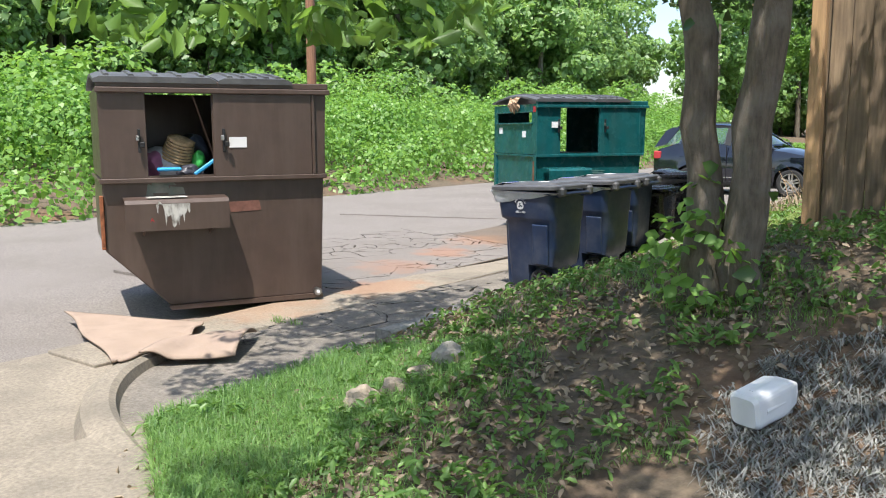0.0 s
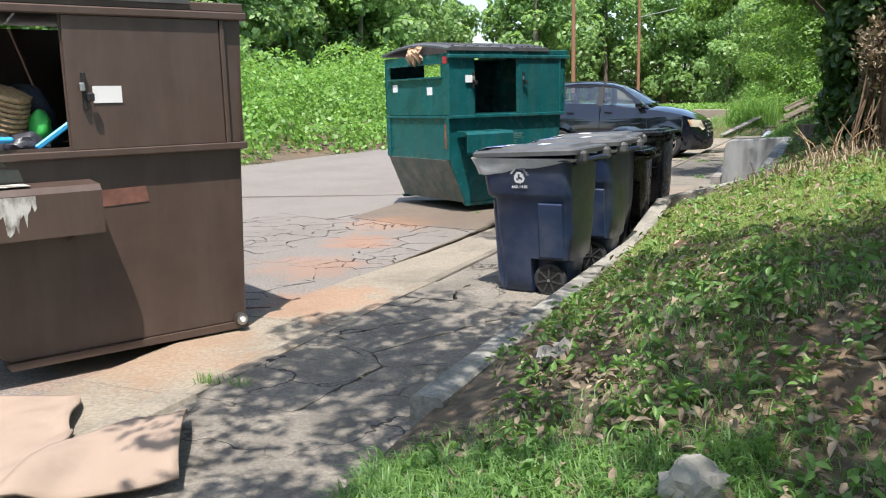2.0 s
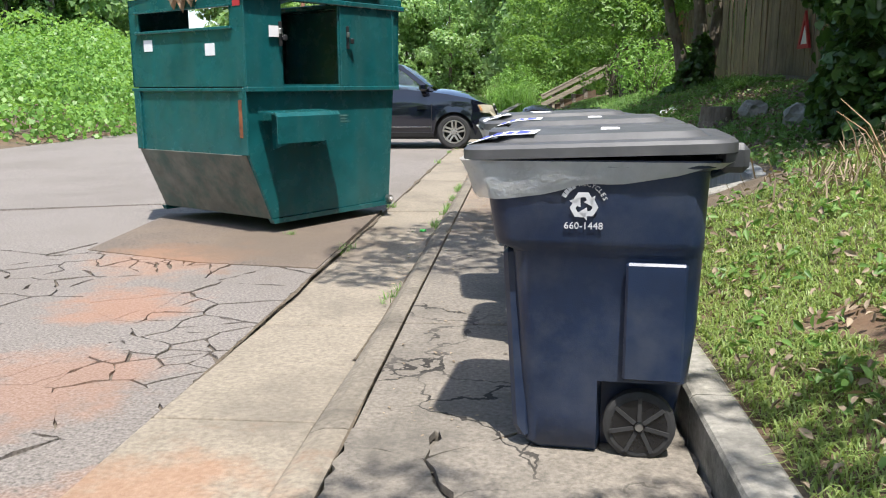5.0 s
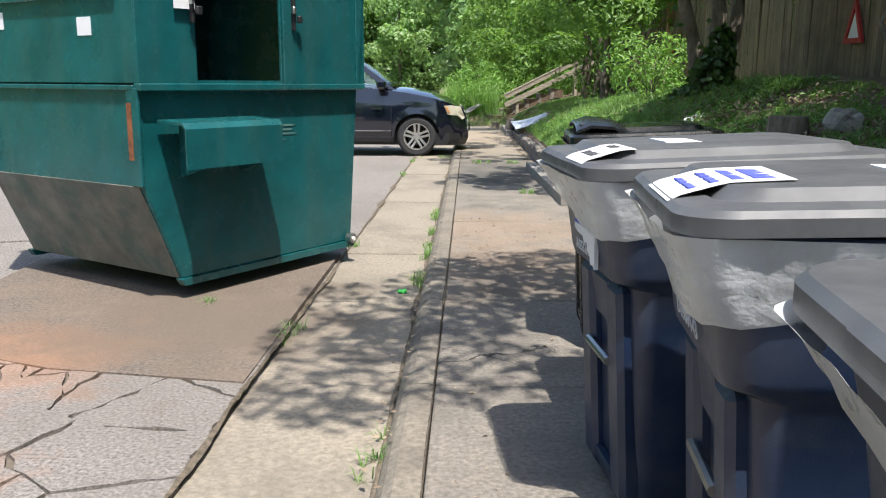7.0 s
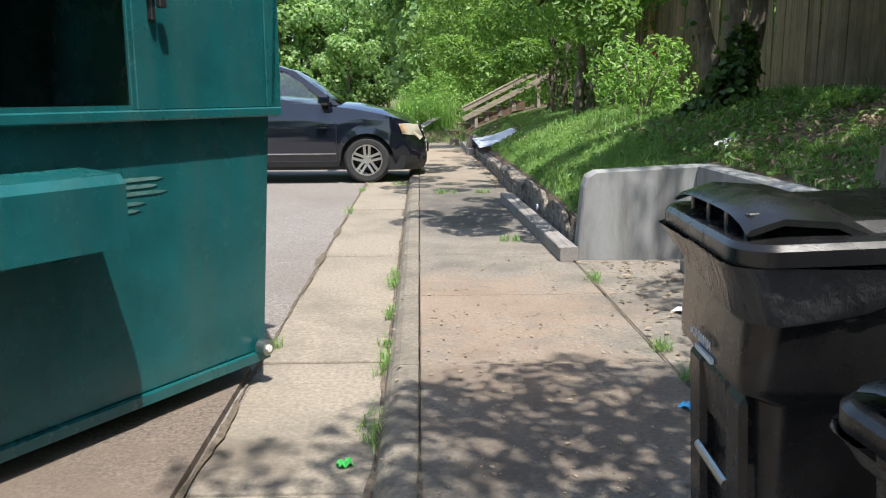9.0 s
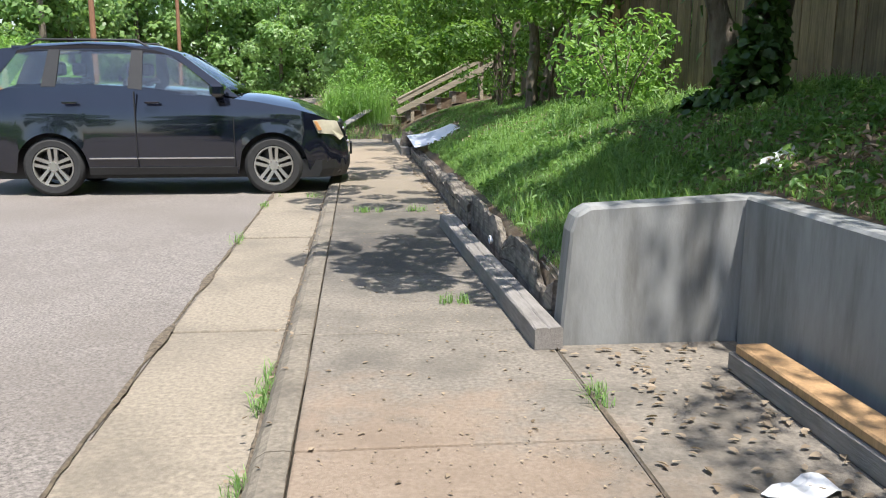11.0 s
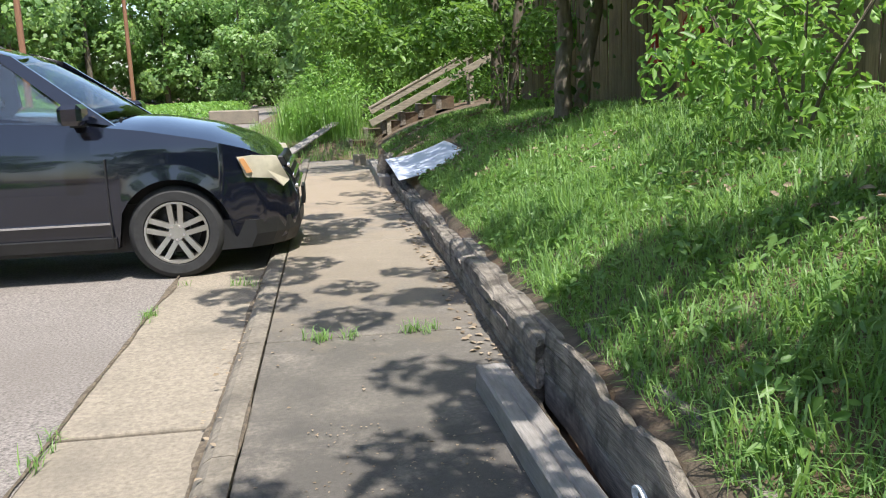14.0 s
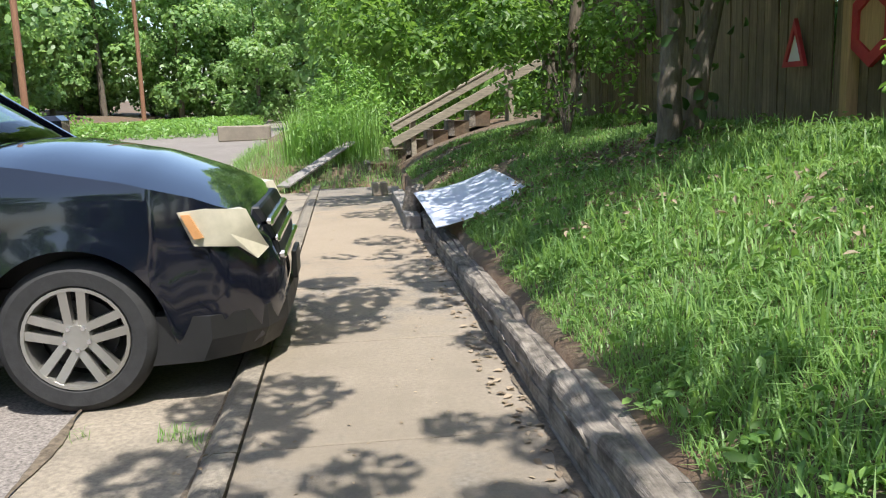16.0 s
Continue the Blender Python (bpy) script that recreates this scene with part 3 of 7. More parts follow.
        for q in np.linspace(a + 0.12, b - 0.12, 5):
            rr = []
            for yy in np.linspace(0.02, depth - 0.05, 9):
                up = H + 0.085 + 0.09 * math.sin(math.pi * (yy + 0.04) / (depth + 0.07))
                rr.append([(q - 0.03, yy, up - 0.01), (q - 0.02, yy, up + 0.018), (q + 0.02, yy, up + 0.018), (q + 0.03, yy, up - 0.01)])
            part("rib", loft(rr), LIDGREY, lid)
    part("roof_plate", box(RT - 0.36, 0.03, H - 0.02, RT, depth, H + 0.03, 0.01), paint, t)
    part("lid_hinge", tube([(L, depth, H + 0.06), (RT - 0.3, depth, H + 0.06)], 0.02), STEEL, t)
    return t


def fork_pocket(t, u0, u1, paint, z0=0.80, z1=1.10, out=0.24):
    """The steel sleeve that a truck's fork enters."""
    prof = [(0.0, z1), (-out + 0.03, z1 - 0.015), (-out, z1 - 0.05), (-out, z0 + 0.0), (-out + 0.012, z0), (-out + 0.012, z1 - 0.055), (-out + 0.035, z1 - 0.03), (0.0, z1 - 0.016)]
    p = part("fork_pocket", prism(prof, u0, u1, "x"), paint, t)
    for u in (u0 + 0.16, u1 - 0.16):
        part("gusset", prism([(-out + 0.02, z0), (0, z0 - 0.07), (0, z1 - 0.03), (-out + 0.02, z1 - 0.05)], u, u + 0.012, "x"), paint, p)
    return p


def caster(t, u, z=0.07, y=-0.03):
    c = part("caster", tube([(u, y - 0.015, z), (u, y + 0.04, z)], 0.04, 16), STEEL, t)
    part("hub_cap", tube([(u, y - 0.025, z), (u, y - 0.015, z)], 0.018, 10), WHITE, c)


def latch(t, u, z):
    p = part("latch", box(u - 0.012, -0.05, z - 0.11, u + 0.012, -0.02, z + 0.11, 0.004), CARPLASTIC, t)
    part("padlock", box(u + 0.005, -0.085, z - 0.06, u + 0.045, -0.055, z - 0.01, 0.006), CARPLASTIC, p)
    part("hasp", box(u - 0.03, -0.07, z + 0.0, u + 0.0, -0.04, z + 0.05, 0.006), STEEL, p)


def sticker(t, x0, x1, z0, z1, y=-0.026, mat=None, name="sticker", label="white paper sticker"):
    return part(name, box(x0, y - 0.002, z0, x1, y, z1), mat or WHITE, t, label)


PAINTSPILL = material("dried_paint", (0.50, 0.49, 0.46), 0.7, var=0.1, scale=8, dirt=(0.06, 0.045, 0.035), dirt_amount=0.95, dirt_scale=11, bump=0.1, dirt_stretch=(1, 1, 0.5))
RUSTPINK = material("scraped_paint", (0.17, 0.075, 0.055), 0.7, var=0.35, scale=14, bump=0.1)
brown = dumpster("dumpster", (-1.325, 1.97, 0.0), 62.2, (-0.56, 1.50, 1.58, 0.60), BROWN, "brown steel front-load dumpster with an open sliding door, on the street", (-0.15, 0.45, 1.295, 2.06))
fork_pocket(brown, -0.39, 0.54, BROWN)
caster(brown, 1.44)
latch(brown, -0.22, 1.62)
latch(brown, 0.55, 1.62)
sticker(brown, 0.60, 0.77, 1.55, 1.65)
green = dumpster("dumpster", (-1.66, 9.64, 0.03), 58.0, (-0.26, 1.68, 1.86, 0.66), GREEN, "green steel front-load dumpster with scuffed paint and an open door", (0.18, 0.92, 1.295, 2.05), slot=True)
fork_pocket(green, -0.15, 0.65, GREEN, 0.77, 1.06, 0.26)
caster(green, 1.62)
latch(green, 0.13, 1.75)
latch(green, 1.02, 1.75)
sticker(green, 0.0, 0.16, 1.72, 1.82)
for y0, z0 in ((0.42, 1.56), (1.38, 1.62)):
    part("sticker", box(-0.264, y0, z0, -0.261, y0 + 0.14, z0 + 0.11), WHITE, green, "white paper sticker")
part("reflector", box(-0.264, 0.04, 1.98, -0.261, 0.14, 2.08), REDPAINT, green, "small red sticker")
part("rust_patch", box(-0.2855, 0.055, 0.82, -0.283, 0.10, 1.16), RUST, green, "rust streak")
part("corner_post", box(-0.283, 0.0, 0.66, -0.258, 0.10, 1.25, 0.006), GREEN, green)
part("corner_post", box(-0.283, 1.62, 0.66, -0.258, 1.72, 1.25, 0.006), GREEN, green)
part("scuffed_chamfer", prism([(-0.266, 0.655), (-0.263, 0.66), (0.0, 0.05), (-0.008, 0.046)], 0.05, 1.70, "y"), GREYSCUFF, green, "grey scuffed bottom plate")
TEALSCUFF = material("rubbed_paint", (0.10, 0.20, 0.185), 0.5, var=0.3, scale=20, dirt=(0.02, 0.12, 0.12), dirt_amount=0.8, dirt_scale=7, bump=0.1, world_space=False, dirt_stretch=(0.6, 1, 3))
for x0, x1, z in ((0.80, 1.08, 0.985), (0.78, 1.05, 0.955), (0.84, 1.10, 0.925), (0.80, 0.98, 0.885), (0.79, 0.95, 0.855)):
    part("scuff", prism([(x0, z), (x0 + 0.03, z + 0.009), (x1 - 0.05, z + 0.006), (x1, z - 0.002), (x1 - 0.04, z - 0.009), (x0 + 0.02, z - 0.008)], 0.0265, 0.0285, "y"), TEALSCUFF, green, "rubbed pale paint")
# white paint spilt over the brown container
part("paint_spill", box(-0.19, -0.2, 1.0985, 0.17, -0.012, 1.1015, 0.001), PAINTSPILL, brown, "dried white paint")
q8 = random.Random(4)
edge = [(-0.12 + 0.30 * k / 26, 1.045) for k in range(27)] + [(0.18 - 0.30 * k / 26, (0.86 if 4 < k < 20 else 0.99) + q8.uniform(-0.05, 0.10)) for k in range(27)]
part("paint_drip", prism(edge, -0.2425, -0.2405, "y"), PAINTSPILL, brown, "dried white paint run")
for u0, u1, z0, z1 in ((-0.12, 0.02, 1.13, 1.24), (0.04, 0.16, 1.11, 1.19), (-0.16, -0.13, 1.1, 1.22), (0.0, 0.08, 1.2, 1.235)):
    part("paint_drip", prism([(u0, z1), (u1, z1 - 0.01), (u1 + 0.02, z0), (u0 - 0.02, z0)], 0.026, 0.029, "y"), GREYSCUFF, brown, "smeared paint")
part("scrape", prism([(0.58, 1.02), (0.88, 1.03), (0.90, 0.93), (0.60, 0.92)], 0.026, 0.029, "y"), RUSTPINK, brown, "scraped rusty paint")
lettering("A", 0.055, pose(-0.16, -0.2415, 0.90, 90, 0, 0), REDPAINT, brown, label="red letter")
part("side_post", box(-0.59, 0.0, 0.62, -0.555, 0.09, 1.12, 0.006), RUST, brown, "rusty side post")


# wheeled bins
LID_INSET = (0.0, 0.012, 0.075, 0.085, 0.10, 0.112, 0.22)
LID_RISE = (0.034, 0.046, 0.051, 0.046, 0.060, 0.071, 0.074)


def label_top(x):
    """Height of a stiff paper that bridges the lid's groove."""
    return 1.068 + float(np.interp(x + 0.455, (0.0, 0.012, 0.112, 0.22), (0.034, 0.046, 0.0715, 0.0745))) + 0.032 * (x + 0.455) / 0.9


def bin_outline(x0, x1, hy, r, z, arch):
    """Rounded plan of the bin at height z; below the axle the rear is drawn in to clear the wheels."""
    ha = 0.135 if arch else hy
    pts = []

    def arc_to(cx, cy, a0):
        for k in range(5):
            a = radians(a0 + 90 * k / 4)
            pts.append((cx + r * math.cos(a), cy + r * math.sin(a), z))
    arc_to(x0 + r, -hy + r, 180)
    pts.extend([(0.015, -hy, z), (0.03, -ha, z)])
    arc_to(x1 - r, -ha + r, 270)
    arc_to(x1 - r, ha - r, 0)
    pts.extend([(0.03, ha, z), (0.015, hy, z)])
    arc_to(x0 + r, hy - r, 90)
    return pts


def bin_liner(t, mat, hem):
    """A bag folded out over the rim, lowest at the front and drawn up towards the hinge."""
    rings = []
    cr = rounded(0.40, 0.325, 0.08, 5)
    rr0 = []
    for (xa, ya), (xb, yb) in zip(cr, cr[1:] + cr[:1]):
        n = max(1, int(math.hypot(xb - xa, yb - ya) / 0.05))
        rr0 += [(xa + (xb - xa) * i / n, ya + (yb - ya) * i / n) for i in range(n)]
    for q, g in ((0.0, 0.012), (0.06, 0.017), (0.5, 0.026), (0.9, 0.042), (1.0, 0.048)):
        ring = []
        for k, (x, y) in enumerate(rr0):
            up = max(0.8 * (y + 0.325) / 0.65, (x + 0.40) / 0.80)
            low = hem + (1.05 - hem) * min(1.0, up) * 0.95 + 0.008 * math.sin(x * 17 + y * 13) + 0.003 * math.sin(k * 1.7)
            z = low + (1.068 - low) * q
            lean = 0.05 * (1.05 - z) / 0.3
            fold = 0.003 * math.sin(k * 1.1 + q * 2) + 0.002 * math.sin(k * 2.7)
            sx, sy = (0.40 + g - lean + fold) / 0.40, (0.325 + g * 0.6 - lean * 0.6 + fold) / 0.325
            ring.append((-0.022 + x * sx, y * sy, z))
        rings.append(ring)
    part("bin_liner", loft(rings, caps=False), mat, t, "plastic bag folded over the rim", smooth=True)


def wheeled_bin(plastic, lidmat, label, liner=None, handle_bars=False, hem=0.93, push=0.0):
    """Front faces -x; the wheels stand at +x. push: how much steeper the lower front stands."""
    t = thing("wheeled_bin", pose(0, 0, 0), label, "bin", "wheeled bins along the sidewalk")
    rings = []
    for z, x0, x1, hy, r, arch in ((0.012, -0.225, 0.26, 0.205, 0.05, 1), (0.035, -0.245, 0.28, 0.225, 0.055, 1), (0.15, -0.255, 0.30, 0.235, 0.06, 1), (0.262, -0.262, 0.32, 0.243, 0.06, 1), (0.29, -0.264, 0.325, 0.246, 0.06, 0),
                                   (0.5, -0.275, 0.345, 0.262, 0.065, 0), (0.752, -0.29, 0.352, 0.278, 0.07, 0), (0.775, -0.345, 0.354, 0.292, 0.07, 0), (0.80, -0.352, 0.354, 0.298, 0.07, 0), (0.93, -0.372, 0.356, 0.310, 0.075, 0),
                                   (1.035, -0.398, 0.36, 0.322, 0.08, 0), (1.05, -0.43, 0.39, 0.345, 0.085, 0), (1.072, -0.432, 0.395, 0.347, 0.085, 0)):
        rings.append(bin_outline(x0 - push * min(1, max(0.0, (1.03 - z) / 0.25)), x1, hy, r, z, arch))
    body = part("body", loft(rings), plastic, t, smooth=True)
    body.data.set_sharp_from_angle(angle=radians(38))
    fronts = [part("grab_bar", tube([(-0.312, -0.12, 0.50), (-0.312, 0.12, 0.50)], 0.014), STEEL, t)]
    for s in (-1, 1):
        for y0, y1 in ((0.095, 0.222),):
            a, b = sorted((s * y0, s * y1))
            fronts.append(part("front_rib", prism([(-0.252, 0.04), (-0.285, 0.09), (-0.326, 0.748), (-0.27, 0.762), (-0.22, 0.762), (-0.22, 0.04)], a, b, "y", 0.018), plastic, t))
        bm = box(0.10, -0.012, 0.31, 0.30, 0.012, 0.73, 0.008)
        bm.transform(Matrix.Translation((0, s * 0.253, 0)) @ Matrix.Rotation(-s * 0.062, 4, "X") @ Matrix.Translation((0, 0, 0)))
        part("side_panel", bm, plastic, t)
    fronts.append(part("front_rib", prism([(-0.30, 0.60), (-0.322, 0.748), (-0.25, 0.76), (-0.25, 0.60)], -0.10, 0.10, "y", 0.01), plastic, t))
    fronts.append(part("front_rib", prism([(-0.258, 0.05), (-0.290, 0.14), (-0.25, 0.14), (-0.23, 0.05)], -0.10, 0.10, "y", 0.01), plastic, t))
    for o in fronts:
        o.location.x = -push
    rings = []
    for g, dz, r in ((-0.04, 0.0, 0.08), (0.0, 0.002, 0.10)) + tuple((-a, b, 0.10 - 0.25 * a) for a, b in zip(LID_INSET, LID_RISE)):
        rings.append([(-0.008 + x, y, 1.066 + dz + 0.032 * (x + 0.447) / 0.9) for x, y in rounded(0.447 + g, 0.362 + g, r, 9)])
    lid = part("lid", loft(rings), lidmat, t, smooth=True)
    lid.data.set_sharp_from_angle(angle=radians(28))
    part("lid_step", box(-0.456, -0.10, 1.075, -0.442, 0.10, 1.105, 0.006), lidmat, lid)
    for s in (-1, 1):
        part("hinge", box(0.38, s * 0.24 - 0.045, 1.03, 0.475, s * 0.24 + 0.045, 1.125, 0.02), lidmat, lid)
    if handle_bars:
        for q in (-0.24, -0.10, 0.04, 0.18):
            part("lid_rib", box(-0.40, q - 0.012, 1.11, -0.36, q + 0.012, 1.165, 0.004), lidmat, lid)
        vis = [[(x, y, 1.155 + 0.022 * math.sin(math.pi * min(1, (x + 0.43) / 0.30)) - 0.05 * (y / 0.34) ** 4 + dz) for y in np.linspace(-0.30, 0.30, 13)] for x, dz in ((-0.42, 0.0), (-0.41, 0.008), (-0.33, 0.016), (-0.2, 0.014), (-0.1, -0.004), (0.02, -0.03), (0.02, -0.045), (-0.1, -0.02), (-0.2, 0.0), (-0.33, 0.002), (-0.41, -0.006))]
        part("lid_bar", loft([[r2[k] for r2 in vis] for k in range(13)]), lidmat, lid, smooth=True)
    if liner:
        bin_liner(t, liner, hem)
    part("handle", tube([(0.36, -0.22, 1.02), (0.45, -0.22, 1.055), (0.455, 0.0, 1.06), (0.45, 0.22, 1.055), (0.36, 0.22, 1.02)], 0.017), plastic, t)
    for s in (-1, 1):
        w = part("wheel", tube([(0.165, s * 0.185, 0.127), (0.165, s * 0.19, 0.127), (0.165, s * 0.232, 0.127), (0.165, s * 0.237, 0.127)], [0.11, 0.126, 0.126, 0.112], 28), RUBBER, t)
        part("hub", tube([(0.165, s * 0.232, 0.127), (0.165, s * 0.2385, 0.127)], 0.098, 24), BINBLACK, w)
        for k in range(7):
            a = 2 * math.pi * k / 7
            bm = box(-0.007, -0.004, 0.02, 0.007, 0.004, 0.105)
            bm.transform(Matrix.Translation((0.165, s * 0.241, 0.127)) @ Matrix.Rotation(a, 4, "Y"))
            part("spoke", bm, RUBBER, w)
        part("axle_cap", tube([(0.165, s * 0.235, 0.127), (0.165, s * 0.252, 0.127)], 0.014, 10), STEEL, w)
    part("axle", tube([(0.165, -0.20, 0.127), (0.165, 0.20, 0.127)], 0.011), STEEL, t)
    return t


LINER = material("clear_liner", (0.70, 0.72, 0.74), 0.3, var=0.15, scale=8, bump=0.6, bump_scale=18)
LINER.node_tree.nodes["Principled BSDF"].inputs["Alpha"].default_value = 0.72
BLACKLINER = material("black_liner", (0.048, 0.048, 0.050), 0.22, var=0.3, scale=8, bump=0.9, bump_scale=22, stretch=(1, 2.5, 0.3))
blue = wheeled_bin(BINBLUE, LIDGREY, "navy blue wheeled recycling bin with a grey lid and clear liner")
blue.matrix_basis = pose(0.935, 5.06, 0, 0, 0, -6)
bin_b = copy_thing(blue, pose(0.97, 6.15, 0, 0, 0, -4))
bin_c = copy_thing(blue, pose(0.865, 7.02, 0, 0, 0, 6))
for b, hem in ((blue, 0.925), (bin_b, 0.89), (bin_c, 0.89)):
    bin_liner(b, LINER, hem)
black = wheeled_bin(BINBLACK, BINBLACK, "black wheeled trash bin with a black lid and black liner", BLACKLINER, True, push=0.05)
black.matrix_basis = pose(1.0, 8.73, 0, 0, 0, -3)
black.scale = (0.80, 0.96, 0.97)
low_bin = copy_thing(black, pose(0.975, 7.74, 0, 0, 0, 3))
low_bin.scale = (0.78, 0.88, 0.84)
tagged(low_bin, "smaller black wheeled trash bin between two others")


PRINT = material("white_print", (0.62, 0.63, 0.66), 0.7, var=0.1, bump=0)
GREYPRINT = material("grey_print", (0.20, 0.20, 0.21), 0.7, var=0.1, bump=0)
DARKPRINT = material("dark_print", (0.08, 0.08, 0.09), 0.7, var=0.1, bump=0)
BLUEPRINT = material("blue_print", (0.08, 0.10, 0.42), 0.7, var=0.1, bump=0)
# recycling mark on the side of the first bin
FACE = pose(-0.045, -0.3125, 0.925, 90 + 4.6, 0, 0)
lettering("660-1448", 0.034, FACE @ pose(0, -0.075, 0.004), PRINT, blue, label="white printed phone number")
mark = bmesh.new()
for k in range(3):
    m = Matrix.Rotation(radians(120 * k), 4, "Z")
    bm = prism([(-0.022, 0.052), (0.018, 0.052), (0.030, 0.032), (0.044, 0.040), (0.034, -0.004), (0.000, 0.014), (0.012, 0.022), (0.006, 0.033), (-0.010, 0.033), (-0.030, 0.006), (-0.047, 0.015)], 0, 0.001, "z")
    bm.transform(m)
    mark = join(mark, bm)
mk = part("recycling_mark", mark, PRINT, blue, "white printed recycling arrows")
mk.matrix_basis = FACE @ pose(0, -0.005, 0.004) @ Matrix.Scale(0.85, 4)
arcw = bmesh.new()
for k in range(4):
    a = radians(152 - 11 * k)
    bm = box(-0.006, -0.008, 0, 0.006, 0.008, 0.001)
    bm.transform(Matrix.Translation((0.072 * math.cos(a), 0.072 * math.sin(a), 0)) @ Matrix.Rotation(a - math.pi / 2, 4, "Z"))
    arcw = join(arcw, bm)
pa = part("print_arc", arcw, PRINT, blue, "arc of small white print")
pa.matrix_basis = FACE @ pose(0, -0.005, 0.003)
for k, ch in enumerate("RECYCLES"):
    a = radians(100 - 11.5 * k)
    lettering(ch, 0.022, FACE @ pose(0.072 * math.cos(a), -0.005 + 0.072 * math.sin(a), 0.003, 0, 0, math.degrees(a) - 90), PRINT, blue)
# papers on the lids and fronts
for b, dx, dy, hx, hy in ((blue, -0.33, -0.14, 0.115, 0.125), (bin_b, -0.335, -0.06, 0.115, 0.125), (bin_c, -0.375, -0.16, 0.075, 0.10)):
    rows = [[(dx + hx * (i / 5 - 1), dy + hy * (k / 2 - 1), label_top(dx + hx * (i / 5 - 1)) + 0.001) for k in range(5)] for i in range(11)]
    p = part("label", loft(rows, close=False, caps=False), WHITE, b, "white paper label on the lid")
    p.modifiers.new("thick", "SOLIDIFY").thickness = 0.001
    if b is bin_c:
        lettering("NO", 0.045, pose(dx + 0.035, dy, label_top(dx + 0.035) + 0.003, 4, 0, -90), DARKPRINT, p)
        lettering("TRASH", 0.04, pose(dx - 0.03, dy, label_top(dx - 0.03) + 0.003, 13, 0, -90), DARKPRINT, p)
    else:
        for q, wide in ((-0.06, 0.012), (-0.02, 0.012), (0.02, 0.012), (0.07, 0.022)):
            for e in (-0.075, -0.035, 0.01, 0.05):
                zq = label_top(dx + q)
                part("print_bar", box(dx + q - wide, dy + e - 0.016, zq - 0.003, dx + q + wide, dy + e + 0.016, zq + 0.0022), BLUEPRINT, p)
    part("label", box(-0.16 if b is bin_c else 0.0, -0.08, 1.155, -0.05 if b is bin_c else 0.14, 0.07, 1.1585 if b is not bin_c else 1.151), WHITE, b, "white paper label on the lid")
p = part("label", prism([(-0.13, 0.785), (-0.125, 0.90), (0.12, 0.90), (0.13, 0.872), (0.08, 0.862), (0.02, 0.860), (0.0, 0.842), (-0.03, 0.848), (-0.05, 0.825), (-0.075, 0.82), (-0.085, 0.79), (-0.11, 0.795)], -0.371, -0.358, "x"), WHITE, bin_c, "torn white number label")
part("border", box(-0.3735, -0.125, 0.890, -0.362, 0.12, 0.899), BLUEPRINT, p, "blue border")
lettering("A0332482", 0.05, pose(-0.3605, 0.035, 0.818, 90 + 8.5, 0, -90), PRINT, bin_c, label="white stencilled number")
lettering("D0589143", 0.055, pose(-0.365, 0.0, 0.835, 90 + 8.5, 0, -90), PRINT, bin_b, label="white stencilled number")
lettering("D0589114", 0.05, pose(-0.362, 0.0, 0.815, 90 + 8.5, 0, -90), PRINT, blue, label="white stencilled number")
lettering("NO TRASH", 0.062, pose(-0.424, -0.06, 0.985, 90 + 12, 0, -90), GREYPRINT, bin_c)
lettering("6C0 000184", 0.036, pose(-0.409, 0.02, 0.82, 90 + 3, 0, -90), PRINT, black)
part("label", box(-0.407, -0.07, 0.78, -0.398, 0.07, 0.793), PRINT, black, "white strip label")


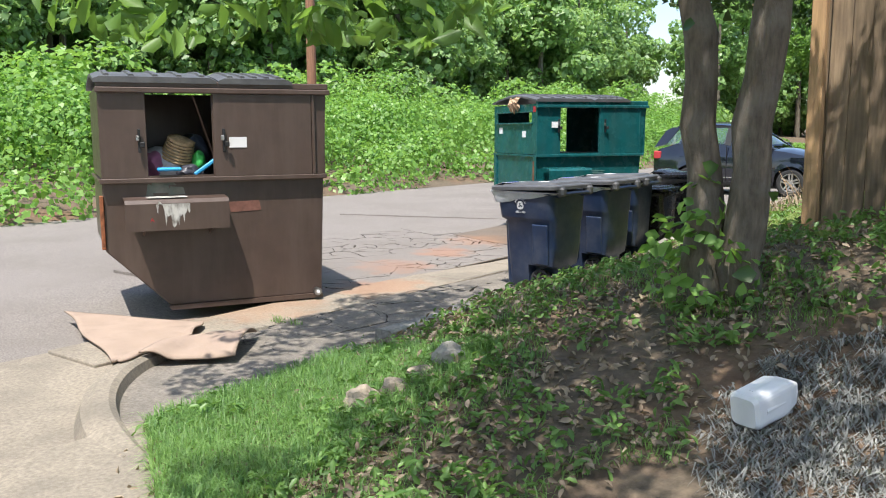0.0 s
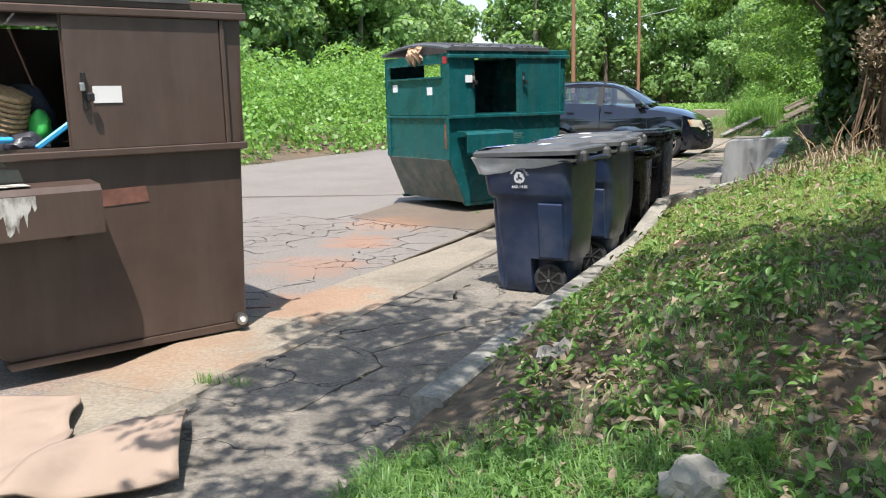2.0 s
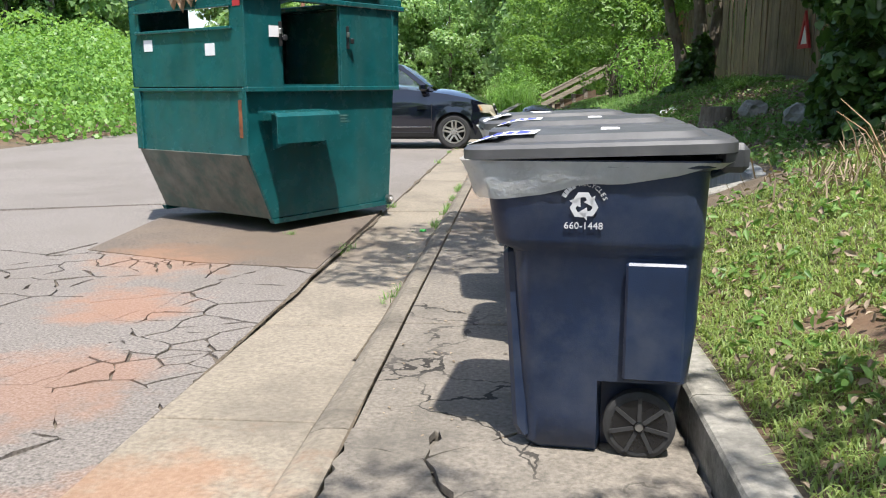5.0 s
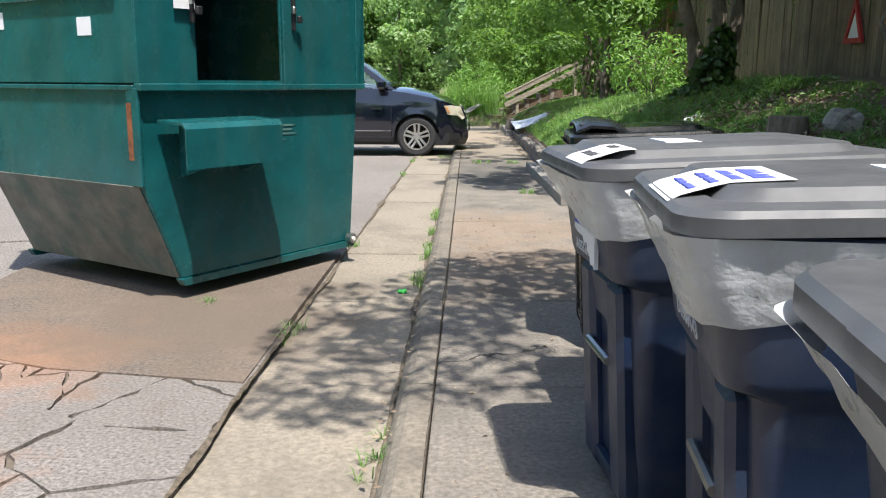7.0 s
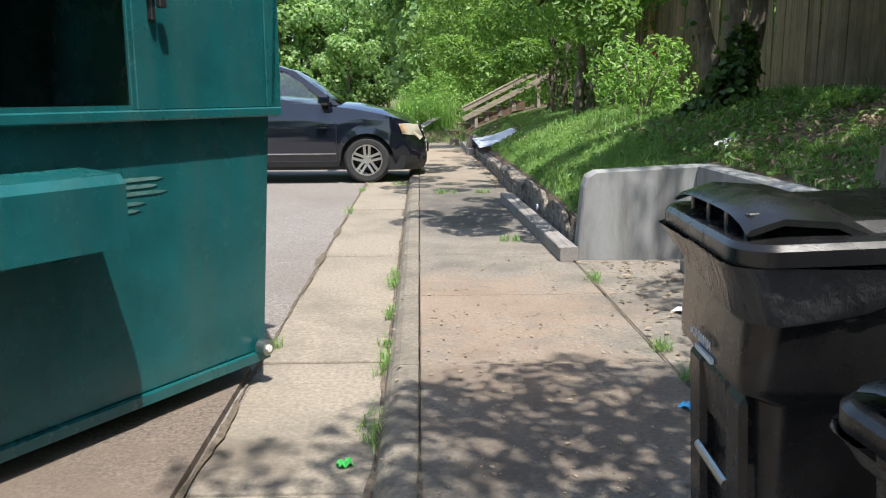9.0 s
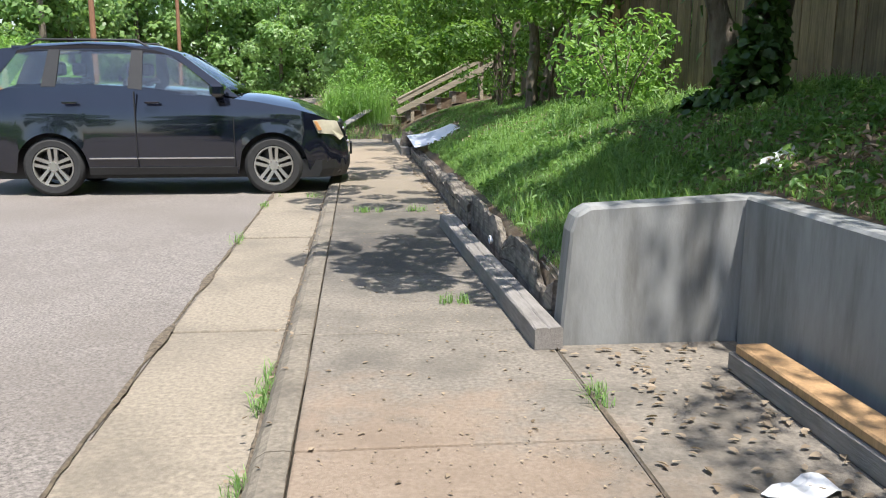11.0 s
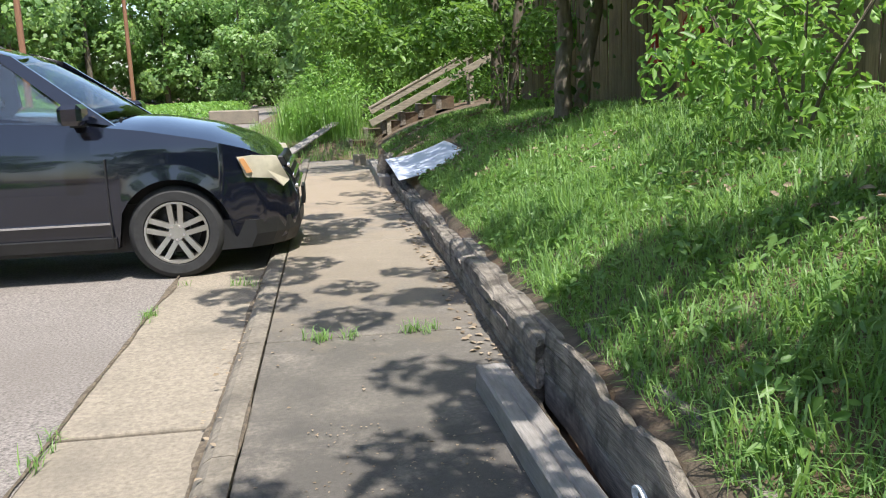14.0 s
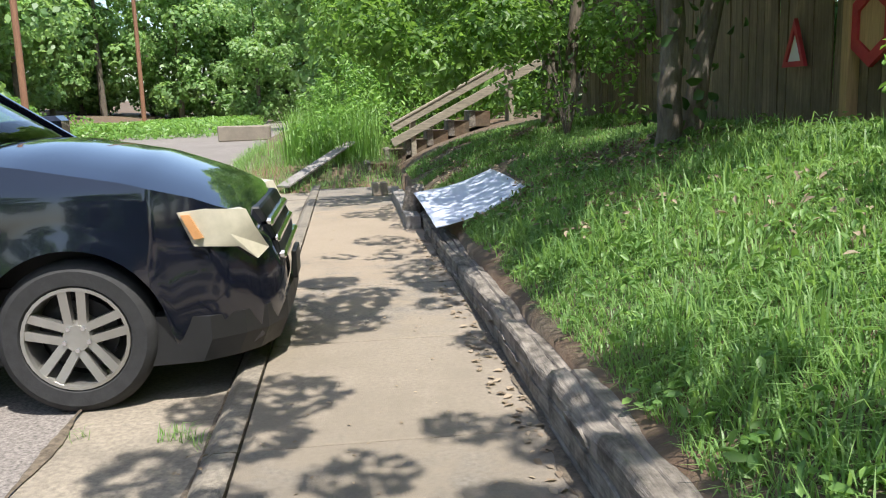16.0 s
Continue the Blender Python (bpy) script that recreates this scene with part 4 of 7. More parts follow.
# parked car, nose to the kerb
def car():
    t = thing("car", pose(-0.86, 21.80, ROAD_Z + 0.005), "black crossover car parked nose-in at the kerb", "car")
    HW = 0.945
    zt = [(-3.95, 1.095), (-3.8, 1.245), (-3.2, 1.430), (-2.33, 1.430), (-1.68, 1.395), (-0.74, 1.280), (-0.48, 1.245), (-0.2, 1.210), (0.28, 1.120), (0.6, 1.030), (0.8, 0.945), (0.92, 0.780), (0.98, 0.600)]
    zb = [(-3.95, 0.55), (-3.8, 0.40), (-3.4, 0.30), (-0.5, 0.28), (0.5, 0.24), (0.8, 0.24), (0.92, 0.30), (0.98, 0.42)]
    wd = [(-3.95, 0.80), (-3.8, 0.88), (-3.2, 0.94), (-2, 0.95), (0.0, 0.95), (0.4, 0.935), (0.7, 0.87), (0.88, 0.74), (0.98, 0.55)]
    hd = [(-3.95, 0.0), (-0.55, 0.08), (-0.1, 0.11), (0.3, 0.11), (0.7, 0.075), (0.98, 0.03)]
    cols = sorted(set([round(v, 3) for v in np.linspace(-3.95, 0.98, 90)] + [-0.4, 0.4, -3.22, -2.42]))
    NS, NT = 11, 7
    rings = []

    def f(tab, x):
        return float(np.interp(x, [r[0] for r in tab], [r[1] for r in tab]))
    for x in cols:
        top, bot, w = f(zt, x), f(zb, x), f(wd, x)
        for cx in (0.0, -2.82):
            if abs(x - cx) < 0.45:
                bot = max(bot, 0.365 + math.sqrt(max(0.0, 0.45 ** 2 - (x - cx) ** 2)))
        half = []
        for k in range(NS):
            s = k / (NS - 1)
            z = bot + (top - bot) * s
            q = (z - 0.25) / 1.1
            bulge = w * (0.955 + 0.06 * math.sin(math.pi * min(1, max(0, q)) ** 0.8) - 0.05 * max(0, q - 0.75) / 0.25)
            for cx in (0.0, -2.82):
                r = math.hypot(x - cx, z - 0.365)
                if r < 0.56:
                    bulge += 0.012 * (1 - abs(r - 0.45) / 0.11) if r > 0.34 else 0
            half.append((bulge, z))
        bx = half[-1][0]
        for k in range(1, NT + 1):
            s = k / NT
            half.append((bx * (1 - s), top + f(hd, x) * (1 - (1 - s) ** 2.2)))
        rings.append([(x, -a, z) for a, z in half] + [(x, a, z) for a, z in half[-2::-1]])
    part("body", loft(rings, close=False, caps=True), CARPAINT, t, smooth=True)
    part("underbody", box(-3.6, -0.72, 0.2, 0.75, 0.72, 0.6), CARPLASTIC, t)
    for cx in (0.0, -2.82):
        part("wheel_well", box(cx - 0.52, -0.70, 0.25, cx + 0.52, 0.70, 0.95), CARPLASTIC, t)
    # cabin
    line = [(-1.20, 1.815), (-1.5, 1.915), (-1.9, 1.965), (-2.4, 1.98), (-3.0, 1.955), (-3.5, 1.86)]
    rings = []
    for x, z in line:
        rings.append([(x, -0.685, z - 0.09), (x, -0.69, z - 0.05), (x, -0.60, z - 0.01), (x, -0.25, z + 0.02), (x, 0.25, z + 0.02), (x, 0.60, z - 0.01), (x, 0.69, z - 0.05), (x, 0.685, z - 0.09), (x, 0.5, z - 0.05), (x, 0, z - 0.02), (x, -0.5, z - 0.05)])
    part("roof", loft(rings), CARPAINT, t, smooth=True)

    def pillar(name, pts, mat):
        """A flat post following the leaning side of the cabin, from (x, z) to (x, z)."""
        for s in (-1, 1):
            bm = bmesh.new()
            out = [bm.verts.new((x, s * (0.905 - 0.36 * (z - 1.26)), z)) for x, z in pts]
            inn = [bm.verts.new((x, s * (0.865 - 0.36 * (z - 1.26)), z)) for x, z in pts]
            bm.faces.new(out)
            bm.faces.new(inn[::-1])
            for i in range(len(pts)):
                j = (i + 1) % len(pts)
                bm.faces.new((out[i], out[j], inn[j], inn[i]))
            bmesh.ops.recalc_face_normals(bm, faces=bm.faces)
            part(name, bm, mat, t)
    pillar("windscreen_pillar", [(-0.40, 1.26), (-0.62, 1.29), (-1.28, 1.80), (-1.62, 1.90), (-1.45, 1.91), (-1.18, 1.83)], CARPAINT)
    pillar("door_pillar", [(-1.66, 1.36), (-1.84, 1.38), (-1.80, 1.90), (-1.66, 1.90)], CARPLASTIC)
    pillar("rear_pillar", [(-2.74, 1.40), (-2.92, 1.40), (-2.84, 1.90), (-2.70, 1.90)], CARPLASTIC)
    pillar("tail_pillar", [(-3.55, 1.40), (-3.92, 1.30), (-3.62, 1.80), (-3.45, 1.88), (-3.2, 1.90), (-3.25, 1.82)], CARPAINT)
    pillar("window_rail", [(-1.5, 1.86), (-3.3, 1.86), (-3.3, 1.92), (-1.6, 1.92)], CARPAINT)
    part("dashboard", box(-1.15, -0.8, 1.0, -0.5, 0.8, 1.32, 0.04), CARPLASTIC, t)
    for sx in (-1.75, -2.7):
        for sy in (-0.42, 0.42):
            part("seat_back", box(sx - 0.2, sy - 0.27, 0.9, sx, sy + 0.27, 1.52, 0.05), SEATCLOTH, t)
            part("headrest", box(sx - 0.18, sy - 0.13, 1.54, sx - 0.05, sy + 0.13, 1.72, 0.03), SEATCLOTH, t)
    part("rear_window", prism([(-3.53, 1.84), (-3.92, 1.34), (-3.93, 1.345), (-3.54, 1.85)], -0.6, 0.6, "y"), CARGLASS, t, "tinted window")

    def side_glass(pts, s):
        vs = []
        for x, z in pts:
            vs.append((x, s * (0.89 - 0.36 * (z - 1.26)), z))
        bm = bmesh.new()
        a = [bm.verts.new(v) for v in vs]
        b = [bm.verts.new((v[0], v[1] - s * 0.006, v[2])) for v in vs]
        bm.faces.new(a), bm.faces.new(b[::-1])
        for i in range(len(a)):
            j = (i + 1) % len(a)
            bm.faces.new((a[i], b[i], b[j], a[j]))
        bmesh.ops.recalc_face_normals(bm, faces=bm.faces)
        return bm
    for s in (-1, 1):
        part("side_window", side_glass([(-0.64, 1.27), (-1.28, 1.79), (-1.52, 1.88), (-1.68, 1.88), (-1.69, 1.33)], s), CARGLASS, t, "tinted window")
        part("side_window", side_glass([(-1.80, 1.36), (-1.78, 1.88), (-2.72, 1.88), (-2.77, 1.38)], s), CARGLASS, t, "tinted window")
        part("side_window", side_glass([(-2.90, 1.38), (-2.83, 1.88), (-3.25, 1.85), (-3.6, 1.38)], s), CARGLASS, t, "tinted window")
        m = part("mirror", box(-0.75, s * 0.96, 1.28, -0.57, s * 1.20, 1.44, 0.035), CARPAINT, t)
        part("mirror_arm", box(-0.72, s * 0.86, 1.26, -0.62, s * 0.98, 1.31), CARPLASTIC, m)
        for x in (-1.42, -2.45):
            part("door_handle", box(x - 0.19, s * 0.945, 1.185, x, s * 0.99, 1.22, 0.01), CARPAINT, t)
        part("side_moulding", box(-2.35, s * 0.945, 0.475, -0.49, s * 0.972, 0.492), CHROME, t, "chrome strip")
        part("roof_rail", tube([(-1.6, s * 0.60, 1.91), (-1.75, s * 0.60, 2.0), (-3.0, s * 0.60, 2.0), (-3.15, s * 0.60, 1.91)], 0.016), CARPLASTIC, t)
        lamp_pts = [(0.53, 0.965), (0.66, 0.975), (0.84, 0.955), (0.88, 0.86), (0.93, 0.74), (0.88, 0.70), (0.80, 0.775), (0.60, 0.80)]
        bm = bmesh.new()
        fr, bk = [], []
        for x, z in lamp_pts:
            wy = float(np.interp(x, [0.4, 0.7, 0.88, 0.98], [0.945, 0.885, 0.765, 0.57])) * (1.035 - 0.04 * max(0, (z - 0.85) / 0.2))
            fr.append(bm.verts.new((x, s * wy, z)))
            bk.append(bm.verts.new((x - 0.05, s * (wy - 0.12), z)))
        mid = sum((v.co for v in fr), Vector()) / len(fr)
        mv = bm.verts.new((mid.x, s * 1.05 * float(np.interp(mid.x, [0.4, 0.7, 0.88, 0.98], [0.945, 0.885, 0.765, 0.57])), mid.z))
        for i in range(len(fr)):
            j = (i + 1) % len(fr)
            bm.faces.new((fr[i], fr[j], mv))
            bm.faces.new((fr[i], fr[j], bk[j], bk[i]))
        bmesh.ops.recalc_face_normals(bm, faces=bm.faces)
        hl = part("headlight", bm, LAMP, t, "yellowed clear headlight", smooth=True)
        part("turn_signal", prism([(0.545, 0.955), (0.585, 0.955), (0.645, 0.84), (0.60, 0.835)], s * 0.86, s * 0.945, "y"), AMBER, hl, "orange turn signal")
        part("door_seam", box(-1.745, s * 0.93, 0.33, -1.735, s * 0.9775, 1.34), CARPLASTIC, t)
        part("door_seam", box(-0.50, s * 0.93, 0.33, -0.49, s * 0.9775, 1.0), CARPLASTIC, t)
        part("sill", prism([(s * 0.80, 0.26), (s * 0.945, 0.27), (s * 0.965, 0.36), (s * 0.80, 0.40)], -2.36, -0.47, "x"), CARPLASTIC, t)
        part("tail_light", box(-3.93, s * 0.60, 0.98, -3.70, s * 0.895, 1.2, 0.02), REDPAINT, t, "red tail light")
        for cx in (0.0, -2.82):
            wheel(t, cx, s * 0.925, s)
    screen = [[(-0.36 - 0.16 * v * v - 0.86 * u, v * (0.85 - 0.20 * u), 1.325 - 0.035 * v * v + 0.535 * u + 0.02 * math.sin(math.pi * u)) for v in np.linspace(-1, 1, 13)] for u in np.linspace(0, 1, 7)]
    ws = part("windscreen", loft(screen, close=False, caps=False), CARGLASS, t, "clear windscreen", smooth=True)
    ws.modifiers.new("thick", "SOLIDIFY").thickness = 0.006
    part("grille", prism([(0.80, 0.60), (0.985, 0.60), (0.96, 0.76), (0.88, 0.93), (0.80, 0.93)], -0.52, 0.52, "y", 0.01), CARPLASTIC, t)
    for k in range(3):
        part("grille_bar", box(0.90 - 0.035 * k, -0.52, 0.64 + 0.09 * k, 1.005 - 0.03 * k, 0.52, 0.685 + 0.09 * k, 0.014), CHROME, t, "chrome grille bar")
    part("bumper", loft([[(float(np.interp(abs(v), [0, 0.5, 0.75, 0.9], [o, o - 0.01, o - 0.12, o - 0.36])), v, z) for o, z in ((0.60, 0.20), (0.95, 0.21), (1.0, 0.32), (1.0, 0.44), (0.60, 0.46))] for v in np.linspace(-0.9, 0.9, 19)]), CARPLASTIC, t)
    part("number_plate", box(1.0, -0.16, 0.46, 1.03, 0.16, 0.62, 0.004), CARPLASTIC, t)
    part("wiper", tube([(-0.42, -0.6, 1.30), (-0.5, -0.1, 1.345)], 0.012, 6), CARPLASTIC, t)
    part("wiper", tube([(-0.40, 0.0, 1.315), (-0.48, 0.5, 1.35)], 0.012, 6), CARPLASTIC, t)
    return t


def wheel(t, cx, cy, s):
    R, zc = 0.365, 0.365
    ring = []
    for off, r in ((-0.20, 0.27), (-0.20, 0.33), (-0.17, R - 0.008), (-0.03, R), (0.0, R - 0.02), (0.018, 0.32), (0.015, 0.255), (-0.01, 0.24)):
        ring.append([(cx + r * math.cos(a), cy + s * off, zc + r * math.sin(a)) for a in np.linspace(0, 2 * math.pi, 40, endpoint=False)])
    w = part("wheel", loft(ring, caps=False), RUBBER, t, "black tyre", smooth=True)
    rim = loft([[(cx + r * math.cos(a), cy + s * off, zc + r * math.sin(a)) for a in np.linspace(0, 2 * math.pi, 32, endpoint=False)] for off, r in ((-0.18, 0.238), (0.0, 0.244), (0.012, 0.244), (0.012, 0.228), (-0.01, 0.222), (-0.18, 0.22))], caps=False)
    part("rim", rim, ALLOY, w)
    c = Vector((cx, cy, zc))
    w.matrix_basis = Matrix.Translation(c + Vector((0, 0, 0.008))) @ Matrix.Diagonal((1.055, 1.0, 1.055, 1.0)) @ Matrix.Translation(-c)
    part("brake", tube([(cx, cy - s * 0.14, zc), (cx, cy - s * 0.10, zc)], 0.17, 20), CARPLASTIC, w)
    part("hub", tube([(cx, cy - s * 0.10, zc), (cx, cy - s * 0.004, zc)], [0.10, 0.062], 16), ALLOY, w)
    for k in range(5):
        a = radians(90 + 72 * k)
        d, q = Vector((math.cos(a), 0, math.sin(a))), Vector((-math.sin(a), 0, math.cos(a)))
        for side in (-1, 1):
            c0, c1 = d * 0.04 + q * side * 0.030, d * 0.232 + q * side * 0.042
            o = Vector((cx, cy, zc))
            bm = loft([[o + c0 + q * 0.019 + Vector((0, -s * 0.01, 0)), o + c0 - q * 0.019 + Vector((0, -s * 0.01, 0)), o + c0 - q * 0.019 + Vector((0, -s * 0.05, 0)), o + c0 + q * 0.019 + Vector((0, -s * 0.05, 0))],
                       [o + c1 + q * 0.021 + Vector((0, s * 0.008, 0)), o + c1 - q * 0.021 + Vector((0, s * 0.008, 0)), o + c1 - q * 0.021 + Vector((0, -s * 0.05, 0)), o + c1 + q * 0.021 + Vector((0, -s * 0.05, 0))]])
            part("spoke", bm, ALLOY, w)
        lug = Vector((cx, cy, zc)) + Vector((math.cos(a + 0.63), 0, math.sin(a + 0.63))) * 0.057
        part("lug_nut", tube([lug + Vector((0, -s * 0.03, 0)), lug + Vector((0, s * 0.004, 0))], 0.011, 6), CHROME, w)


SEATCLOTH = material("seat_cloth", (0.16, 0.15, 0.14), 0.9, var=0.2, bump=0.2)
CARGLASS = glass_material("car_glass", (0.80, 0.88, 0.85))
LAMP = material("headlight_plastic", (0.50, 0.46, 0.36), 0.42, var=0.15, scale=10, bump=0, coat=0.25)
AMBER = material("amber_plastic", (0.60, 0.30, 0.12), 0.3, var=0.1, bump=0)
car()


# timbers that hold the bank
def timber(name, p0, p1, w, h, mat, label, category="timber", rot=0.0, seed=1):
    """An old beam with rotten, uneven faces."""
    r2 = random.Random(seed)
    p0, p1 = Vector(p0), Vector(p1)
    d = p1 - p0
    n = max(4, int(d.length / 0.12))
    t = thing(name, Matrix.Translation(p0) @ d.to_track_quat("Y", "Z").to_matrix().to_4x4(), label, category)
    rings = []
    for i in range(n + 1):
        yy = d.length * i / n
        g = 0.022 * max(0.0, 0.35 + noise.noise(Vector((yy * 0.9, seed, 0))))
        gx = 0.012 * noise.noise(Vector((yy * 1.7, seed, 4)))
        sec = [(-w / 2, 0), (-w / 2, h - 0.01), (-w / 2 + 0.01, h), (-0.012 + gx, h), (0.0 + gx, h - g), (0.010 + gx, h), (w / 2 - 0.01, h), (w / 2, h - 0.01), (w / 2, 0)]
        rings.append([(x + r2.uniform(-1, 1) * rot * 0.5, yy, z - (abs(r2.gauss(0, 1)) * rot if z > h * 0.7 else 0)) for x, z in sec])
    part("beam", loft(rings), mat, t)
    return t


def big_timber(x0, y0, x1, y1, w, h, z, seed, decay):
    """A large split sleeper: grooved faces, hollow rot along the top, ragged ends."""
    p0, p1 = Vector((x0, y0, z)), Vector((x1, y1, z))
    d = p1 - p0
    t = thing("landscape_timber", Matrix.Translation(p0) @ d.to_track_quat("Y", "Z").to_matrix().to_4x4(), "dark weathered landscape timber, cracked and rotting", "timber", "timbers edging the bank")
    q = random.Random(seed)
    # outline with grooves, (x, z, groove)
    sec = [(-0.5, 0, 0), (-0.5, 0.22, 0), (-0.5, 0.26, 1), (-0.5, 0.30, 0), (-0.5, 0.58, 0), (-0.5, 0.62, 1.3), (-0.5, 0.66, 0), (-0.5, 0.92, 0), (-0.44, 1.0, 0), (-0.22, 1.0, 0), (-0.18, 1.0, 1.4), (-0.14, 1.0, 0),
           (0.08, 1.0, 0), (0.13, 1.0, 1.6), (0.18, 1.0, 0), (0.42, 1.0, 0), (0.5, 0.9, 0), (0.5, 0.0, 0)]
    n = max(6, int(d.length / 0.07))
    rings = []
    for i in range(n + 1):
        yy = d.length * i / n
        ring = []
        for k, (a, b, g) in enumerate(sec):
            gx = 0.022 * g * max(0, 0.5 + noise.noise(Vector((yy * 1.1, k * 3.7 + seed, 0))))
            rag = 0.006 * noise.noise(Vector((yy * 9, k * 1.9, seed)))
            rot = decay * max(0, noise.noise(Vector((yy * 1.6 + seed * 5, 0.35 * k, 3.0))) + 0.05) * (1 if b > 0.85 else 0.25 if b > 0.5 else 0)
            x = a * w + rag + (gx if b < 0.95 and a < 0 else 0)
            z2 = b * h + 0.8 * rag - (gx if b >= 0.95 else 0) - rot
            ring.append((x, yy + (q.uniform(-0.03, 0.03) if i in (0, n) else 0), max(z2, 0.02 if b else 0)))
        rings.append(ring)
    beam = part("beam", loft(rings), OLDWOOD, t)
    for k in range(5):
        yy = q.uniform(0.2, d.length - 0.4)
        l = q.uniform(0.12, 0.35)
        bm = prism([(yy, 0), (yy + l * 0.3, 0.012), (yy + l, 0.004), (yy + l * 0.8, -0.02), (yy + l * 0.2, -0.018)], -w / 2 - 0.012, -w / 2 + 0.01, "x")
        o = part("splinter", bm, OLDWOOD, t)
        o.location.z = h * q.uniform(0.35, 0.85)
    return t


def split_timber(x0, y0, y1, seed):
    """A sleeper rotted open lengthwise: a standing front shell, a ragged back and crumbled heartwood between."""
    t = thing("landscape_timber", pose(x0, y0, -0.04), "dark weathered landscape timber, split open and hollow with rot", "timber", "timbers edging the bank")
    n = int((y1 - y0) / 0.05)

    def shell(name, xa, xb, h, rag, mat, sd):
        rings = []
        for i in range(n + 1):
            yy = (y1 - y0) * i / n
            k = noise.noise(Vector((yy * 1.5, sd, 0))) + 0.3 * noise.noise(Vector((yy * 6.3, sd, 5))) + 0.15 * noise.noise(Vector((yy * 21, sd, 3)))
            open_up = 1.0 if yy < 2.0 else max(0.25, 1.0 - (yy - 2.0) / 1.0)
            z = h - rag * open_up * max(0.0, k + 0.15) - 0.012 * abs(noise.noise(Vector((yy * 17, sd, 9))))
            w = 0.012 * noise.noise(Vector((yy * 2.2, sd, 2)))
            g = 0.012 * max(0, noise.noise(Vector((yy * 1.6, sd, 7))) + 0.3)
            rings.append([(xa + w, yy, 0), (xa + w - 0.004, yy, z * 0.40), (xa + w + g, yy, z * 0.44), (xa + w - 0.006, yy, z * 0.48), (xa + w, yy, z * 0.74), (xa + w + g * 1.4, yy, z * 0.78), (xa + w, yy, z * 0.82),
                          (xa + w + 0.008, yy, z - 0.006), (xa * 0.6 + xb * 0.4 + w, yy, z + 0.006 * math.sin(yy * 23)), (xb + w * 1.6, yy, z - 0.02 - 0.02 * abs(k)), (xb + w * 1.6, yy, 0)])
        return part(name, loft(rings), mat, t)
    shell("front_shell", -0.10, -0.045, 0.36, 0.22, OLDWOOD, seed)
    shell("heartwood", -0.05, 0.09, 0.17, 0.08, ROTWOOD, seed + 3)
    shell("back_shell", 0.07, 0.17, 0.38, 0.32, OLDWOOD, seed + 6)
    q = random.Random(seed)
    for k in range(30):
        yy, l = q.uniform(0.05, 0.7 * (y1 - y0)), q.uniform(0.15, 0.45)
        a = Vector((q.uniform(-0.04, 0.07), yy, q.uniform(0.2, 0.26)))
        b = a + Vector((q.uniform(-0.04, 0.04), l, q.uniform(-0.03, 0.08)))
        side = Vector((q.uniform(0.012, 0.03), 0, 0.004))
        m = (a + b) / 2
        part("splinter", loft([[a, a + side * 0.3, a + side * 0.3 - Vector((0, 0, 0.01)), a - Vector((0, 0, 0.01))], [m, m + side, m + side - Vector((0, 0, 0.014)), m - Vector((0, 0, 0.014))], [b, b + side * 0.2, b + side * 0.2 - Vector((0, 0, 0.004)), b - Vector((0, 0, 0.004))]]), OLDWOOD, t)
    return t


ROTWOOD = material("rotten_heartwood", (0.075, 0.045, 0.028), 0.95, var=0.6, scale=9, dirt=(0.02, 0.015, 0.012), dirt_amount=0.7, dirt_scale=5, bump=1.0, bump_scale=22, world_space=False)
split_timber(1.43, 13.98, 17.35, 1)
t = thing("drain_pipe", pose(1.325, 16.16, 0.11, 0, -90, 0), "white plastic pipe end stuck in the timber", "pipe")
part("pipe", loft([[(r * 1.0 * math.cos(a), 1.6 * r * math.sin(a), z) for a in np.linspace(0, 6.283, 18, endpoint=False)] for r, z in ((0.033, -0.03), (0.034, 0.012), (0.027, 0.013), (0.026, -0.01))]), WHITE, t)
big_timber(1.425, 17.37, 1.41, 20.0, 0.28, 0.31, -0.05, 2, 0.07)
big_timber(1.40, 20.02, 1.38, 22.5, 0.24, 0.25, -0.05, 3, 0.08)
big_timber(1.35, 22.52, 1.33, 24.6, 0.18, 0.21, -0.05, 4, 0.06)
big_timber(1.36, 24.62, 1.34, 26.6, 0.18, 0.18, -0.05, 5, 0.06)
timber("loose_beam", (1.235, 13.62, 0.0), (1.11, 17.5, 0.0), 0.15, 0.12, GREYWOOD, "grey weathered square beam lying on the sidewalk", rot=0.003, seed=9)
timber("loose_beam", (1.16, 25.7, 0.0), (1.16, 28.6, 0.0), 0.16, 0.14, GREYWOOD, "short grey beam along the sidewalk edge", rot=0.003, seed=10)

# fence
fence = tagged(new("fence"), "tall weathered wooden board fence on top of the bank", "fence", kind="structure")
board_mesh = {}


